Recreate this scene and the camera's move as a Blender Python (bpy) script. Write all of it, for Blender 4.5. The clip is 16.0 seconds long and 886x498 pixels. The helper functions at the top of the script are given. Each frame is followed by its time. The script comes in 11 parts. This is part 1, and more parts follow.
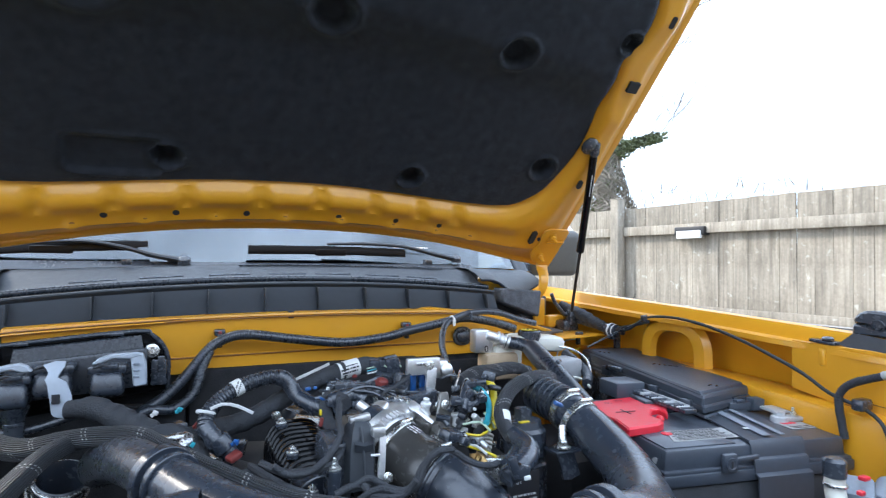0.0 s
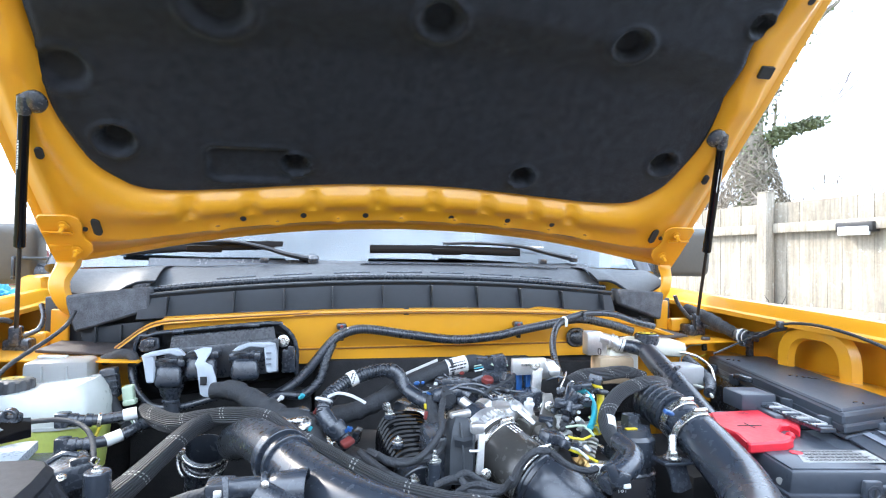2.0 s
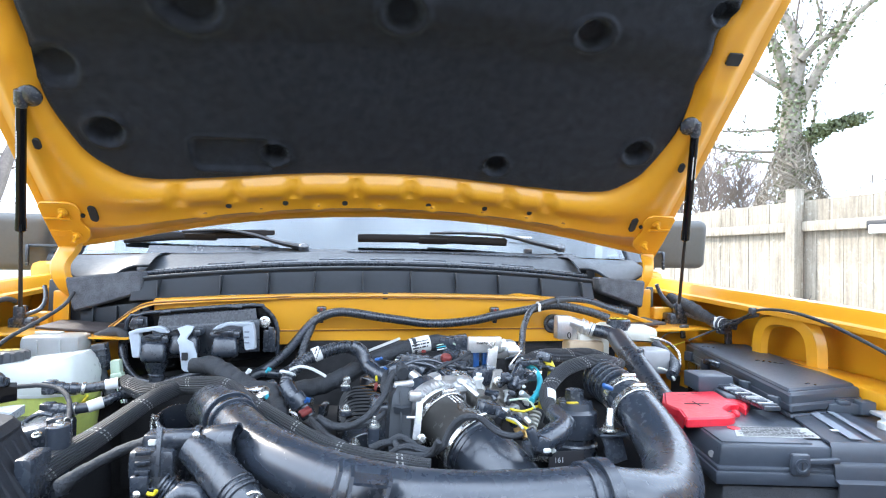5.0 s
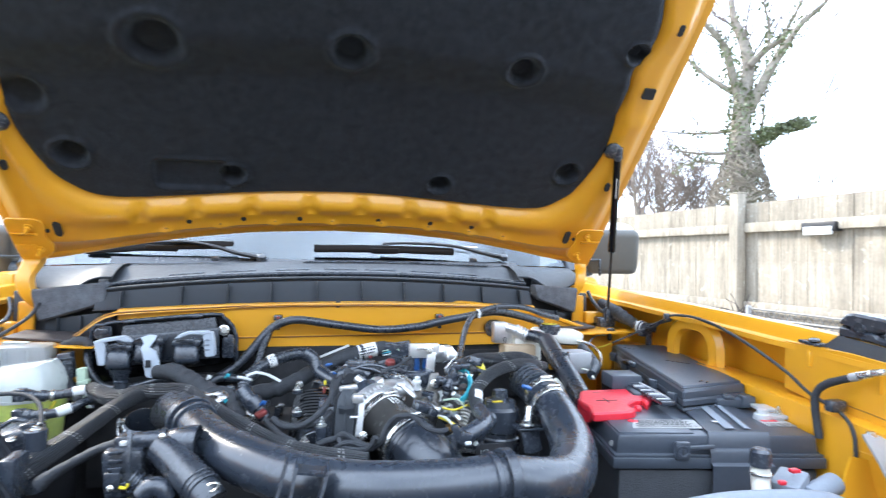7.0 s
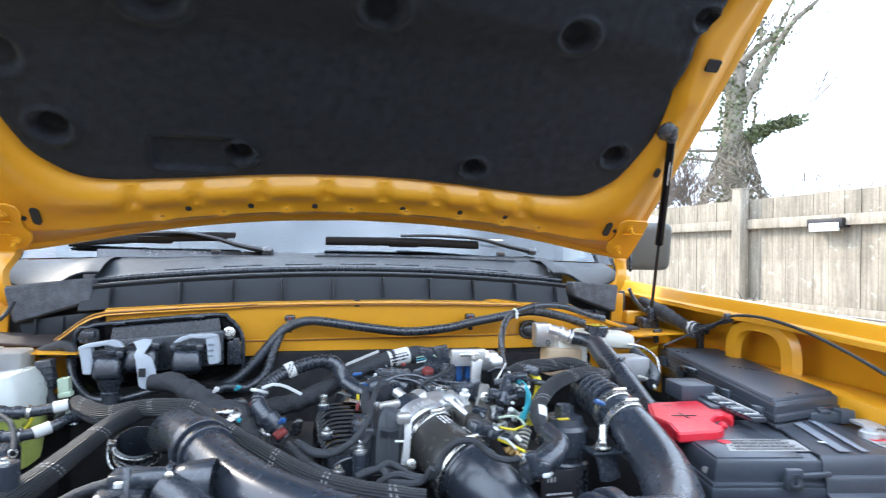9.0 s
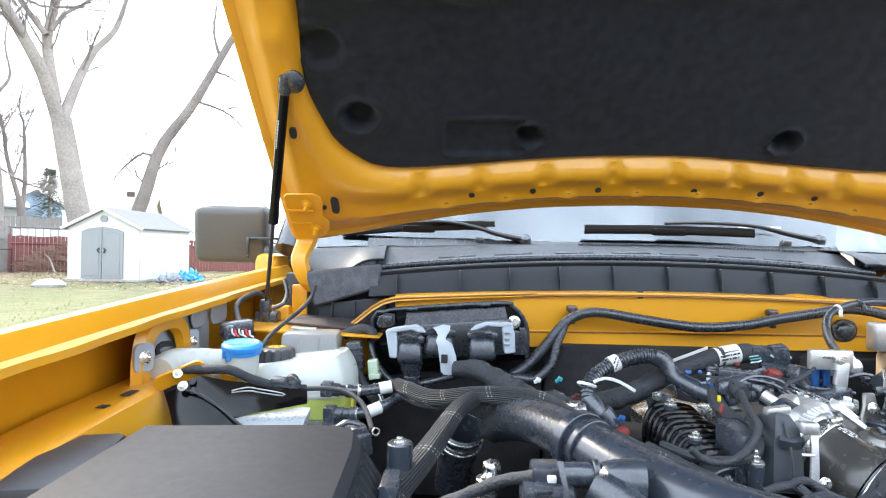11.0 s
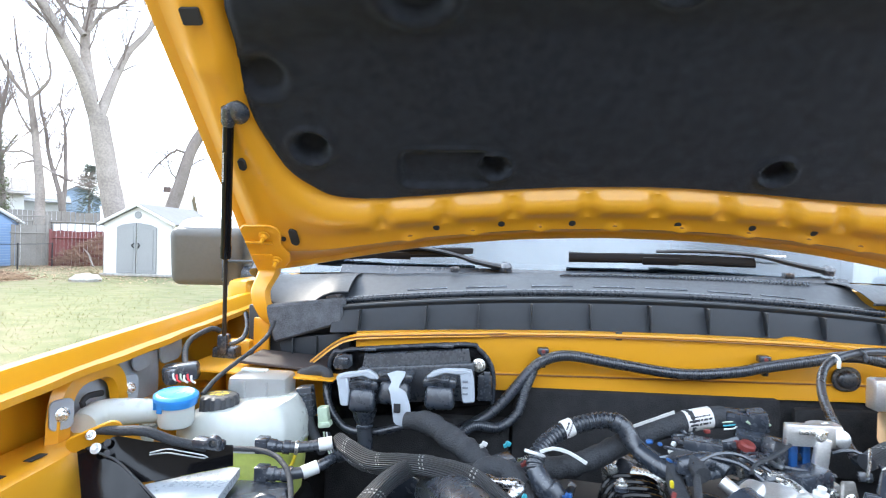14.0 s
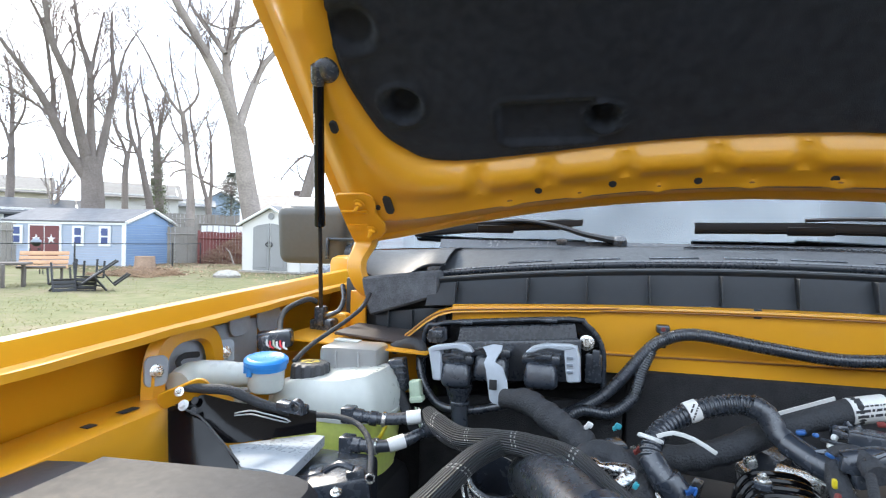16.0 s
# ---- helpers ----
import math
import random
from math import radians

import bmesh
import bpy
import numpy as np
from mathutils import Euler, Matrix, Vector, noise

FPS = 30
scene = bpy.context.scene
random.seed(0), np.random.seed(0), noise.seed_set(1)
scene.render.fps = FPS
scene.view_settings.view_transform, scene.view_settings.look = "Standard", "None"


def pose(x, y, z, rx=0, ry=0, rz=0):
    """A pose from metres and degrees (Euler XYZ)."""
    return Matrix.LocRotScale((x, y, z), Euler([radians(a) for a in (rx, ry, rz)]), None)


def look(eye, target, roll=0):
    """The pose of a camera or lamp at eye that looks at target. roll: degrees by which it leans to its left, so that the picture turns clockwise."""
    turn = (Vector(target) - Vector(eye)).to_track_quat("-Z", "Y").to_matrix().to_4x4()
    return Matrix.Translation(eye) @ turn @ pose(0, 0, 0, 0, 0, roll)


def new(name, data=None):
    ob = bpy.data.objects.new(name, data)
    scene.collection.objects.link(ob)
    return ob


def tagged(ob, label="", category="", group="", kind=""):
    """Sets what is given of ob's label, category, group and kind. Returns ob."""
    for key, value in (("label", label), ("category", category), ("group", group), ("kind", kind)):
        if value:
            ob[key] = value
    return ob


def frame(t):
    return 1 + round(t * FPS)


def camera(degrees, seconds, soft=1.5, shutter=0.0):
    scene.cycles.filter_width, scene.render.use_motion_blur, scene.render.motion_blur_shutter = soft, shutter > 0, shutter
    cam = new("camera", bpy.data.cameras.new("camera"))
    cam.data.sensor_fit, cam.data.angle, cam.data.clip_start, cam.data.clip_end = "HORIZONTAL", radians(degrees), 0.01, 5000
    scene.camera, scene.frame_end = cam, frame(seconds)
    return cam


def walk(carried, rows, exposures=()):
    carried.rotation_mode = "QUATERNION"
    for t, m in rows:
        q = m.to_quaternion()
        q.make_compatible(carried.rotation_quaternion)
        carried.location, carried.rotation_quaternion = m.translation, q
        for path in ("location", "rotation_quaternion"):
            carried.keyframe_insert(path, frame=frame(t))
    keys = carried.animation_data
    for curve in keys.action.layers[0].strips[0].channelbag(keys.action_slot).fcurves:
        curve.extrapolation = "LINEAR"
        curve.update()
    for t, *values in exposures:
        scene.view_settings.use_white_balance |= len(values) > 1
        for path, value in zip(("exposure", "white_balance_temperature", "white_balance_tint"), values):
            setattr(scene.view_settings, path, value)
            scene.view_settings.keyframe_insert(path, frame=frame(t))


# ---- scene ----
cam = camera(74.9, 16.0, 1.1, 0.3)
PATH = [
    (0, (-0.217, -0.907, 1.329), (0.626, 0.906, 1.381), 0.6),
    (0.5, (-0.219, -0.904, 1.353), (0.496, 0.964, 1.397), 0.7),
    (1, (-0.215, -0.92, 1.351), (0.377, 0.99, 1.394), 0.8),
    (1.5, (-0.215, -0.925, 1.338), (0.282, 1.012, 1.378), 0.9),
    (2, (-0.183, -0.933, 1.334), (0.24, 1.022, 1.372), 0.9),
    (2.5, (-0.146, -0.949, 1.325), (0.237, 1.014, 1.364), 0.9),
    (3, (-0.106, -0.971, 1.314), (0.248, 0.997, 1.358), 0.9),
    (3.5, (-0.07, -0.983, 1.301), (0.266, 0.988, 1.347), 0.9),
    (4, (-0.053, -0.988, 1.291), (0.269, 0.985, 1.338), 1.0),
    (4.5, (-0.055, -0.993, 1.292), (0.258, 0.982, 1.337), 1.0),
    (4.7, (-0.061, -0.992, 1.295), (0.249, 0.984, 1.338), 1.1),
    (6.8, (-0.05, -1.134, 1.338), (0.288, 0.836, 1.369), 1.0),
    (7, (-0.039, -1.129, 1.339), (0.39, 0.824, 1.37), 1.0),
    (7.5, (-0.022, -1.12, 1.34), (0.543, 0.798, 1.369), 0.9),
    (8, (-0.031, -1.058, 1.347), (0.583, 0.845, 1.377), 0.9),
    (8.5, (-0.044, -0.988, 1.328), (0.539, 0.925, 1.356), 1.0),
    (9, (-0.104, -0.944, 1.327), (0.367, 0.999, 1.35), 1.1),
    (9.5, (-0.231, -0.884, 1.319), (0.14, 1.081, 1.339), 1.1),
    (10, (-0.377, -0.845, 1.303), (-0.176, 1.145, 1.318), 1.3),
    (10.2, (-0.388, -0.837, 1.3), (-0.27, 1.159, 1.313), 1.2),
    (12.3, (-0.179, -0.879, 1.318), (-0.282, 1.118, 1.309), 1.2),
    (12.5, (-0.124, -0.897, 1.326), (-0.233, 1.1, 1.318), 1.2),
    (13, (-0.065, -0.868, 1.358), (-0.183, 1.128, 1.344), 1.2),
    (13.5, (-0.126, -0.815, 1.391), (-0.253, 1.181, 1.374), 1.4),
    (14, (-0.243, -0.756, 1.386), (-0.392, 1.238, 1.367), 1.5),
    (14.5, (-0.254, -0.724, 1.425), (-0.459, 1.266, 1.407), 1.5),
    (15, (-0.238, -0.675, 1.379), (-0.541, 1.302, 1.357), 1.3),
    (15.5, (-0.232, -0.662, 1.339), (-0.66, 1.291, 1.314), 1.3),
    (16, (-0.224, -0.662, 1.324), (-0.765, 1.263, 1.295), 1.2),
]
EXPOSURES = [(t, e + 0.42, k, 10) for t, e, k in ((0, -0.16, 6450), (0.5, 0.1, 6500), (1, 0.38, 6600), (2, 0.6, 6650), (4.5, 0.58, 6650), (7.0, 0.45, 6600), (8.5, 0.06, 6600), (9.0, 0.22, 6700), (9.5, 0.38, 6950), (10.0, 0.5, 7150), (12.5, 0.3, 7100), (13.5, 0.5, 6850), (14.5, 0.33, 6950), (15.5, 0.08, 7050), (16, 0.0, 7050))]
walk(cam, [(t, look(eye, target, roll)) for t, eye, target, roll in PATH], EXPOSURES)

# ---- world and sun: bright thin overcast ----
world = bpy.data.worlds.new("sky")
scene.world = world
world.use_nodes = True
wn, wl = world.node_tree.nodes, world.node_tree.links
sky = wn.new("ShaderNodeTexSky")
sky.sky_type = "NISHITA"
sky.sun_disc = False
sky.sun_elevation = radians(38)
sky.sun_rotation = radians(-51)
sky.air_density, sky.dust_density, sky.ozone_density = 1.0, 3.0, 1.0
veil = wn.new("ShaderNodeMix")
veil.data_type = "RGBA"
veil.inputs[0].default_value = 0.78
veil.inputs[7].default_value = (16.3, 20.0, 25.6, 1)
clouds, cover_map, direction = wn.new("ShaderNodeTexNoise"), wn.new("ShaderNodeMapRange"), wn.new("ShaderNodeTexCoord")
clouds.inputs["Scale"].default_value, clouds.inputs["Detail"].default_value = 3.4, 8
cover_map.inputs[1].default_value, cover_map.inputs[2].default_value = 0.36, 0.62
cover_map.inputs[3].default_value, cover_map.inputs[4].default_value = 0.38, 0.94
wl.new(direction.outputs["Generated"], clouds.inputs["Vector"])
wl.new(clouds.outputs[0], cover_map.inputs[0])
wl.new(cover_map.outputs[0], veil.inputs[0])
wl.new(sky.outputs[0], veil.inputs[6])
wl.new(veil.outputs[2], wn["Background"].inputs[0])
wn["Background"].inputs[1].default_value = 0.15

sun_data = bpy.data.lights.new("sun", "SUN")
sun_data.energy, sun_data.angle, sun_data.color = 3.2, radians(8), (1.0, 0.95, 0.87)
sun = new("sun", sun_data)
sun.matrix_world = look((-8, 6.5, 8.5), (0, 0, 0))

# ---- materials ----


def material(name, color, rough=0.5, metal=0.0, var=0.12, scale=30.0, bump=0.0, bump_scale=200.0, coat=0.0,
             transmission=0.0, subsurface=0.0, spec=0.5, rvar=0.1, stain=0.0, stain_color=(0.1, 0.09, 0.07)):
    """Principled surface with grain, broad mottling, optional dust and fine relief, in object space."""
    m = bpy.data.materials.new(name)
    m.use_nodes = True
    n, l = m.node_tree.nodes, m.node_tree.links
    b = n["Principled BSDF"]
    b.inputs["Roughness"].default_value = rough
    b.inputs["Metallic"].default_value = metal
    b.inputs["Coat Weight"].default_value = coat
    b.inputs["Coat Roughness"].default_value = 0.06
    b.inputs["Transmission Weight"].default_value = transmission
    b.inputs["Subsurface Weight"].default_value = subsurface
    b.inputs["Subsurface Radius"].default_value = (0.02, 0.02, 0.02)
    b.inputs["Specular IOR Level"].default_value = spec
    co = n.new("ShaderNodeTexCoord")
    fine, broad = n.new("ShaderNodeTexNoise"), n.new("ShaderNodeTexNoise")
    fine.inputs["Scale"].default_value, fine.inputs["Detail"].default_value = scale * 6, 4
    broad.inputs["Scale"].default_value, broad.inputs["Detail"].default_value = scale * 0.4, 5
    add = n.new("ShaderNodeMath")
    add.operation = "ADD"
    for t in (fine, broad):
        l.new(co.outputs["Object"], t.inputs["Vector"])
    l.new(fine.outputs[0], add.inputs[0])
    l.new(broad.outputs[0], add.inputs[1])
    ramp = n.new("ShaderNodeMapRange")
    ramp.inputs[1].default_value, ramp.inputs[2].default_value = 0.6, 1.4
    ramp.inputs[3].default_value, ramp.inputs[4].default_value = 1 - var, 1 + var
    l.new(add.outputs[0], ramp.inputs[0])
    mul = n.new("ShaderNodeMix")
    mul.data_type, mul.blend_type = "RGBA", "MULTIPLY"
    mul.inputs[0].default_value = 1.0
    mul.inputs[6].default_value = (*color, 1)
    l.new(ramp.outputs[0], mul.inputs[7])
    col = mul.outputs[2]
    if stain:
        dust = n.new("ShaderNodeTexNoise")
        dust.inputs["Scale"].default_value, dust.inputs["Detail"].default_value = scale * 0.9, 7
        dust.inputs["Roughness"].default_value = 0.7
        l.new(co.outputs["Object"], dust.inputs["Vector"])
        dr = n.new("ShaderNodeMapRange")
        dr.inputs[1].default_value, dr.inputs[2].default_value = 0.48, 0.75
        dr.inputs[3].default_value, dr.inputs[4].default_value = 0, stain
        l.new(dust.outputs[0], dr.inputs[0])
        mix = n.new("ShaderNodeMix")
        mix.data_type = "RGBA"
        l.new(dr.outputs[0], mix.inputs[0])
        l.new(col, mix.inputs[6])
        mix.inputs[7].default_value = (*stain_color, 1)
        col = mix.outputs[2]
    l.new(col, b.inputs["Base Color"])
    rr = n.new("ShaderNodeMapRange")
    rr.inputs[1].default_value, rr.inputs[2].default_value = 0.6, 1.4
    rr.inputs[3].default_value, rr.inputs[4].default_value = max(rough - rvar, 0.02), min(rough + rvar, 1)
    l.new(add.outputs[0], rr.inputs[0])
    l.new(rr.outputs[0], b.inputs["Roughness"])
    if bump:
        bn = n.new("ShaderNodeTexNoise")
        bn.inputs["Scale"].default_value, bn.inputs["Detail"].default_value = bump_scale, 3
        l.new(co.outputs["Object"], bn.inputs["Vector"])
        bp = n.new("ShaderNodeBump")
        bp.inputs["Strength"].default_value, bp.inputs["Distance"].default_value = bump, 0.002
        l.new(bn.outputs[0], bp.inputs["Height"])
        l.new(bp.outputs[0], b.inputs["Normal"])
    return m


YELLOW = material("yellow_paint", (0.78, 0.355, 0.018), 0.33, var=0.025, scale=5, coat=0.42, rvar=0.04, stain=0.05, stain_color=(0.55, 0.36, 0.15))
PLASTIC = material("black_plastic", (0.034, 0.042, 0.056), 0.24, var=0.2, scale=25, bump=0.15, bump_scale=700, spec=1.0, stain=0.25, stain_color=(0.075, 0.077, 0.082))
SATIN = material("satin_black_plastic", (0.029, 0.037, 0.051), 0.27, var=0.08, scale=14, bump=0.004, bump_scale=300, rvar=0.02, spec=0.9, stain=0.15, stain_color=(0.075, 0.077, 0.082))
MATTE = material("matte_black_plastic", (0.050, 0.053, 0.060), 0.46, var=0.2, scale=25, bump=0.25, bump_scale=1200, stain=0.2, stain_color=(0.06, 0.058, 0.055))
COWL = material("charcoal_cowl_plastic", (0.030, 0.036, 0.044), 0.46, var=0.15, scale=14, bump=0.15, bump_scale=900, stain=0.2, stain_color=(0.052, 0.053, 0.055))
RUBBER = material("black_rubber", (0.029, 0.036, 0.048), 0.28, var=0.2, scale=30, bump=0.15, bump_scale=500, rvar=0.06, spec=0.95, stain=0.3, stain_color=(0.075, 0.075, 0.078))
TAPE = material("fabric_tape", (0.034, 0.038, 0.045), 0.7, var=0.5, scale=60, bump=1.0, bump_scale=350, stain=0.3, stain_color=(0.055, 0.05, 0.046))
FOAM = material("grey_foam", (0.115, 0.123, 0.138), 0.95, var=0.6, scale=90, bump=1.0, bump_scale=500)
FELT = material("black_felt", (0.030, 0.030, 0.032), 0.95, var=0.5, scale=90, bump=0.9, bump_scale=420, spec=0.2)
LINER = material("insulation_fleece", (0.0228, 0.0257, 0.0330), 0.8, var=0.6, scale=130, bump=1.0, bump_scale=900, spec=0.2)
LINER.node_tree.nodes["Principled BSDF"].inputs["Sheen Weight"].default_value = 0.22
LINER.node_tree.nodes["Principled BSDF"].inputs["Sheen Roughness"].default_value = 0.35
LINER.node_tree.nodes["Principled BSDF"].inputs["Sheen Tint"].default_value = (0.72, 0.84, 1.0, 1)
# Near-black in place of shade: deep bay, cabin, gaps and holes.
DARK = material("bay_shadow_black", (0.023, 0.024, 0.027), 0.8, var=0.3, scale=20)
STEEL = material("zinc_steel", (0.72, 0.72, 0.70), 0.26, metal=0.9, var=0.15, scale=60)
ALU = material("cast_aluminium", (0.78, 0.78, 0.78), 0.36, metal=0.85, var=0.15, scale=60, bump=0.15, bump_scale=700)
GALV = material("grey_coated_panel", (0.40, 0.41, 0.42), 0.45, metal=0.3, var=0.1, scale=20)
BLUEGREY = material("blue_grey_primer", (0.36, 0.40, 0.44), 0.55, var=0.1, scale=15)
RED = material("red_plastic", (0.78, 0.028, 0.05), 0.38, var=0.08, scale=20, coat=0.15)
BLUECAP = material("bright_blue_cap", (0.03, 0.27, 0.72), 0.32, var=0.06, scale=20)
BLUE = material("blue_plastic", (0.02, 0.11, 0.34), 0.35, var=0.08, scale=20)
LEVER = material("grey_blue_lever_plastic", (0.45, 0.50, 0.56), 0.45, var=0.08, scale=20)
WHITE = material("white_plastic", (0.72, 0.73, 0.72), 0.45, var=0.06, scale=25)
CREAM = material("cream_reservoir_plastic", (0.72, 0.70, 0.62), 0.4, var=0.06, scale=15, subsurface=0.3)
TAN = material("tan_plastic", (0.50, 0.37, 0.24), 0.45, var=0.1, scale=15, subsurface=0.2)
TANK = material("translucent_tank_plastic", (0.58, 0.61, 0.58), 0.32, var=0.05, scale=12, subsurface=0.6, bump=0.1, bump_scale=60)
CLEARTANK = material("clear_frosted_tank_plastic", (0.72, 0.75, 0.76), 0.38, var=0.05, scale=12, transmission=0.7)
COOLANT = material("yellow_green_coolant_band", (0.70, 0.79, 0.22), 0.36, var=0.12, scale=14, subsurface=0.4)
LABELGREY = material("worn_label", (0.42, 0.42, 0.41), 0.5, var=0.2, scale=60, stain=0.4, stain_color=(0.12, 0.12, 0.12))
FELTCASE = material("grained_battery_case", (0.048, 0.052, 0.059), 0.6, var=0.35, scale=90, bump=0.7, bump_scale=500)
GLOSSBLACK = material("gloss_black_enamel", (0.005, 0.005, 0.006), 0.10, var=0.2, scale=20, rvar=0.05, spec=0.3)
AIRBOX = material("charcoal_airbox_plastic", (0.021, 0.023, 0.028), 0.50, var=0.10, scale=20, bump=0.12, bump_scale=1500, spec=0.22)
CUFF = material("smoky_black_cuff", (0.075, 0.072, 0.068), 0.24, metal=0.3, var=0.15, scale=25, rvar=0.08)
FROSTED = material("frosted_pale_plastic", (0.40, 0.44, 0.48), 0.3, var=0.12, scale=30, bump=0.2, bump_scale=80, rvar=0.08)
MIRRORGREY = material("grey_olive_mirror_plastic", (0.098, 0.100, 0.096), 0.45, var=0.1, scale=20, bump=0.2, bump_scale=900)
SEAMBROWN = material("sealer_and_crease_brown", (0.30, 0.125, 0.035), 0.5, var=0.2, scale=40)
LABEL = material("paper_label", (0.74, 0.74, 0.72), 0.5, var=0.08, scale=40)
INK = material("label_ink", (0.03, 0.03, 0.035), 0.5, var=0.1, scale=40)
YELLOWMARK = material("yellow_print", (0.75, 0.55, 0.03), 0.5, var=0.1, scale=40)
CYAN = material("cyan_sleeve", (0.03, 0.36, 0.44), 0.4, var=0.08, scale=40)
YWIRE = material("yellow_plastic", (0.75, 0.60, 0.03), 0.4, var=0.08, scale=40)
GREENISH = material("pale_green_plastic", (0.45, 0.55, 0.42), 0.4, var=0.08, scale=40)
RUSTRED = material("red_brown_connector", (0.21, 0.035, 0.03), 0.5, var=0.2, scale=40)
BROWN = material("dusty_brown_rubber", (0.055, 0.045, 0.045), 0.7, var=0.3, scale=20, bump=0.3, bump_scale=300)
BATTERY = material("black_battery_plastic", (0.060, 0.071, 0.090), 0.32, var=0.12, scale=20, bump=0.06, bump_scale=900, rvar=0.05, spec=0.6, stain=0.12, stain_color=(0.065, 0.068, 0.072))
FUSEBOX = material("grey_black_fuse_box_plastic", (0.060, 0.073, 0.093), 0.40, var=0.10, scale=20, bump=0.06, bump_scale=1100, rvar=0.05, stain=0.15, stain_color=(0.10, 0.105, 0.11))
CASTGREY = material("dull_cast_metal", (0.30, 0.285, 0.265), 0.42, metal=0.75, var=0.25, scale=40, bump=0.3, bump_scale=500)
GREYPLASTIC = material("translucent_grey_bellows", (0.48, 0.47, 0.43), 0.4, var=0.2, scale=40, subsurface=0.2)
BRASS = material("brass_fitting", (0.62, 0.40, 0.16), 0.32, metal=0.9, var=0.2, scale=50)
LEADGREY = material("bare_lead_grey", (0.52, 0.53, 0.54), 0.42, metal=0.25, var=0.2, scale=50)
GREYTUBE = material("grey_conduit", (0.22, 0.25, 0.29), 0.45, var=0.15, scale=30)
FOIL = material("foil_wrap", (0.42, 0.42, 0.43), 0.25, metal=1.0, var=0.2, scale=80, bump=1.0, bump_scale=120)


def braid_material():
    """Braided sleeve: ribs along the hose and pairs of pale tracer threads across it, from the hose's own coordinates."""
    m = bpy.data.materials.new("braided_sleeve")
    m.use_nodes = True
    n, l = m.node_tree.nodes, m.node_tree.links
    b = n["Principled BSDF"]
    b.inputs["Roughness"].default_value = 0.5
    uv = n.new("ShaderNodeUVMap")
    sep = n.new("ShaderNodeSeparateXYZ")
    l.new(uv.outputs[0], sep.inputs[0])

    def math_node(op, a, c):
        k = n.new("ShaderNodeMath")
        k.operation = op
        for i, v in ((0, a), (1, c)):
            if isinstance(v, (int, float)):
                k.inputs[i].default_value = v
            else:
                l.new(v, k.inputs[i])
        return k.outputs[0]

    ribs = math_node("SINE", math_node("MULTIPLY", sep.outputs[0], 30 * 2 * math.pi), 0)
    weave = math_node("SINE", math_node("MULTIPLY", sep.outputs[1], 2600), 0)
    slant = math_node("ADD", sep.outputs[1], math_node("MULTIPLY", sep.outputs[0], 0.045))
    cycle = math_node("FRACT", math_node("DIVIDE", slant, 0.088), 0)
    thread_a = math_node("LESS_THAN", math_node("ABSOLUTE", math_node("SUBTRACT", cycle, 0.46), 0), 0.013)
    thread_b = math_node("LESS_THAN", math_node("ABSOLUTE", math_node("SUBTRACT", cycle, 0.53), 0), 0.013)
    dash = math_node("GREATER_THAN", math_node("SINE", math_node("MULTIPLY", sep.outputs[0], 17 * 2 * math.pi), 0), -0.1)
    thread = math_node("MULTIPLY", math_node("MAXIMUM", thread_a, thread_b), dash)
    shade = n.new("ShaderNodeMix")
    shade.data_type = "RGBA"
    l.new(math_node("MULTIPLY", math_node("ADD", ribs, 1), 0.5), shade.inputs[0])
    shade.inputs[6].default_value = (0.020, 0.022, 0.026, 1)
    shade.inputs[7].default_value = (0.058, 0.064, 0.074, 1)
    mix = n.new("ShaderNodeMix")
    mix.data_type = "RGBA"
    l.new(thread, mix.inputs[0])
    l.new(shade.outputs[2], mix.inputs[6])
    mix.inputs[7].default_value = (0.42, 0.42, 0.42, 1)
    l.new(mix.outputs[2], b.inputs["Base Color"])
    bp = n.new("ShaderNodeBump")
    bp.inputs["Strength"].default_value, bp.inputs["Distance"].default_value = 0.8, 0.002
    l.new(math_node("ADD", ribs, math_node("MULTIPLY", weave, 0.25)), bp.inputs["Height"])
    l.new(bp.outputs[0], b.inputs["Normal"])
    return m


BRAID = braid_material()


def glass_material(name, color, rough, ior=1.5):
    m = bpy.data.materials.new(name)
    m.use_nodes = True
    b = m.node_tree.nodes["Principled BSDF"]
    b.inputs["Base Color"].default_value = (*color, 1)
    b.inputs["Roughness"].default_value = rough
    b.inputs["Transmission Weight"].default_value = 1.0
    b.inputs["IOR"].default_value = ior
    if ior > 1.6:
        b.inputs["Coat Weight"].default_value, b.inputs["Coat IOR"].default_value, b.inputs["Coat Roughness"].default_value = 1.0, 1.6, 0.01
    return m


GLASS = glass_material("windscreen_glass", (0.30, 0.40, 0.47), 0.01, 1.62)
WIPER = material("wiper_black", (0.009, 0.010, 0.012), 0.5, var=0.1, scale=30, spec=0.12)

# ---- building helpers ----
ORIGIN = {}


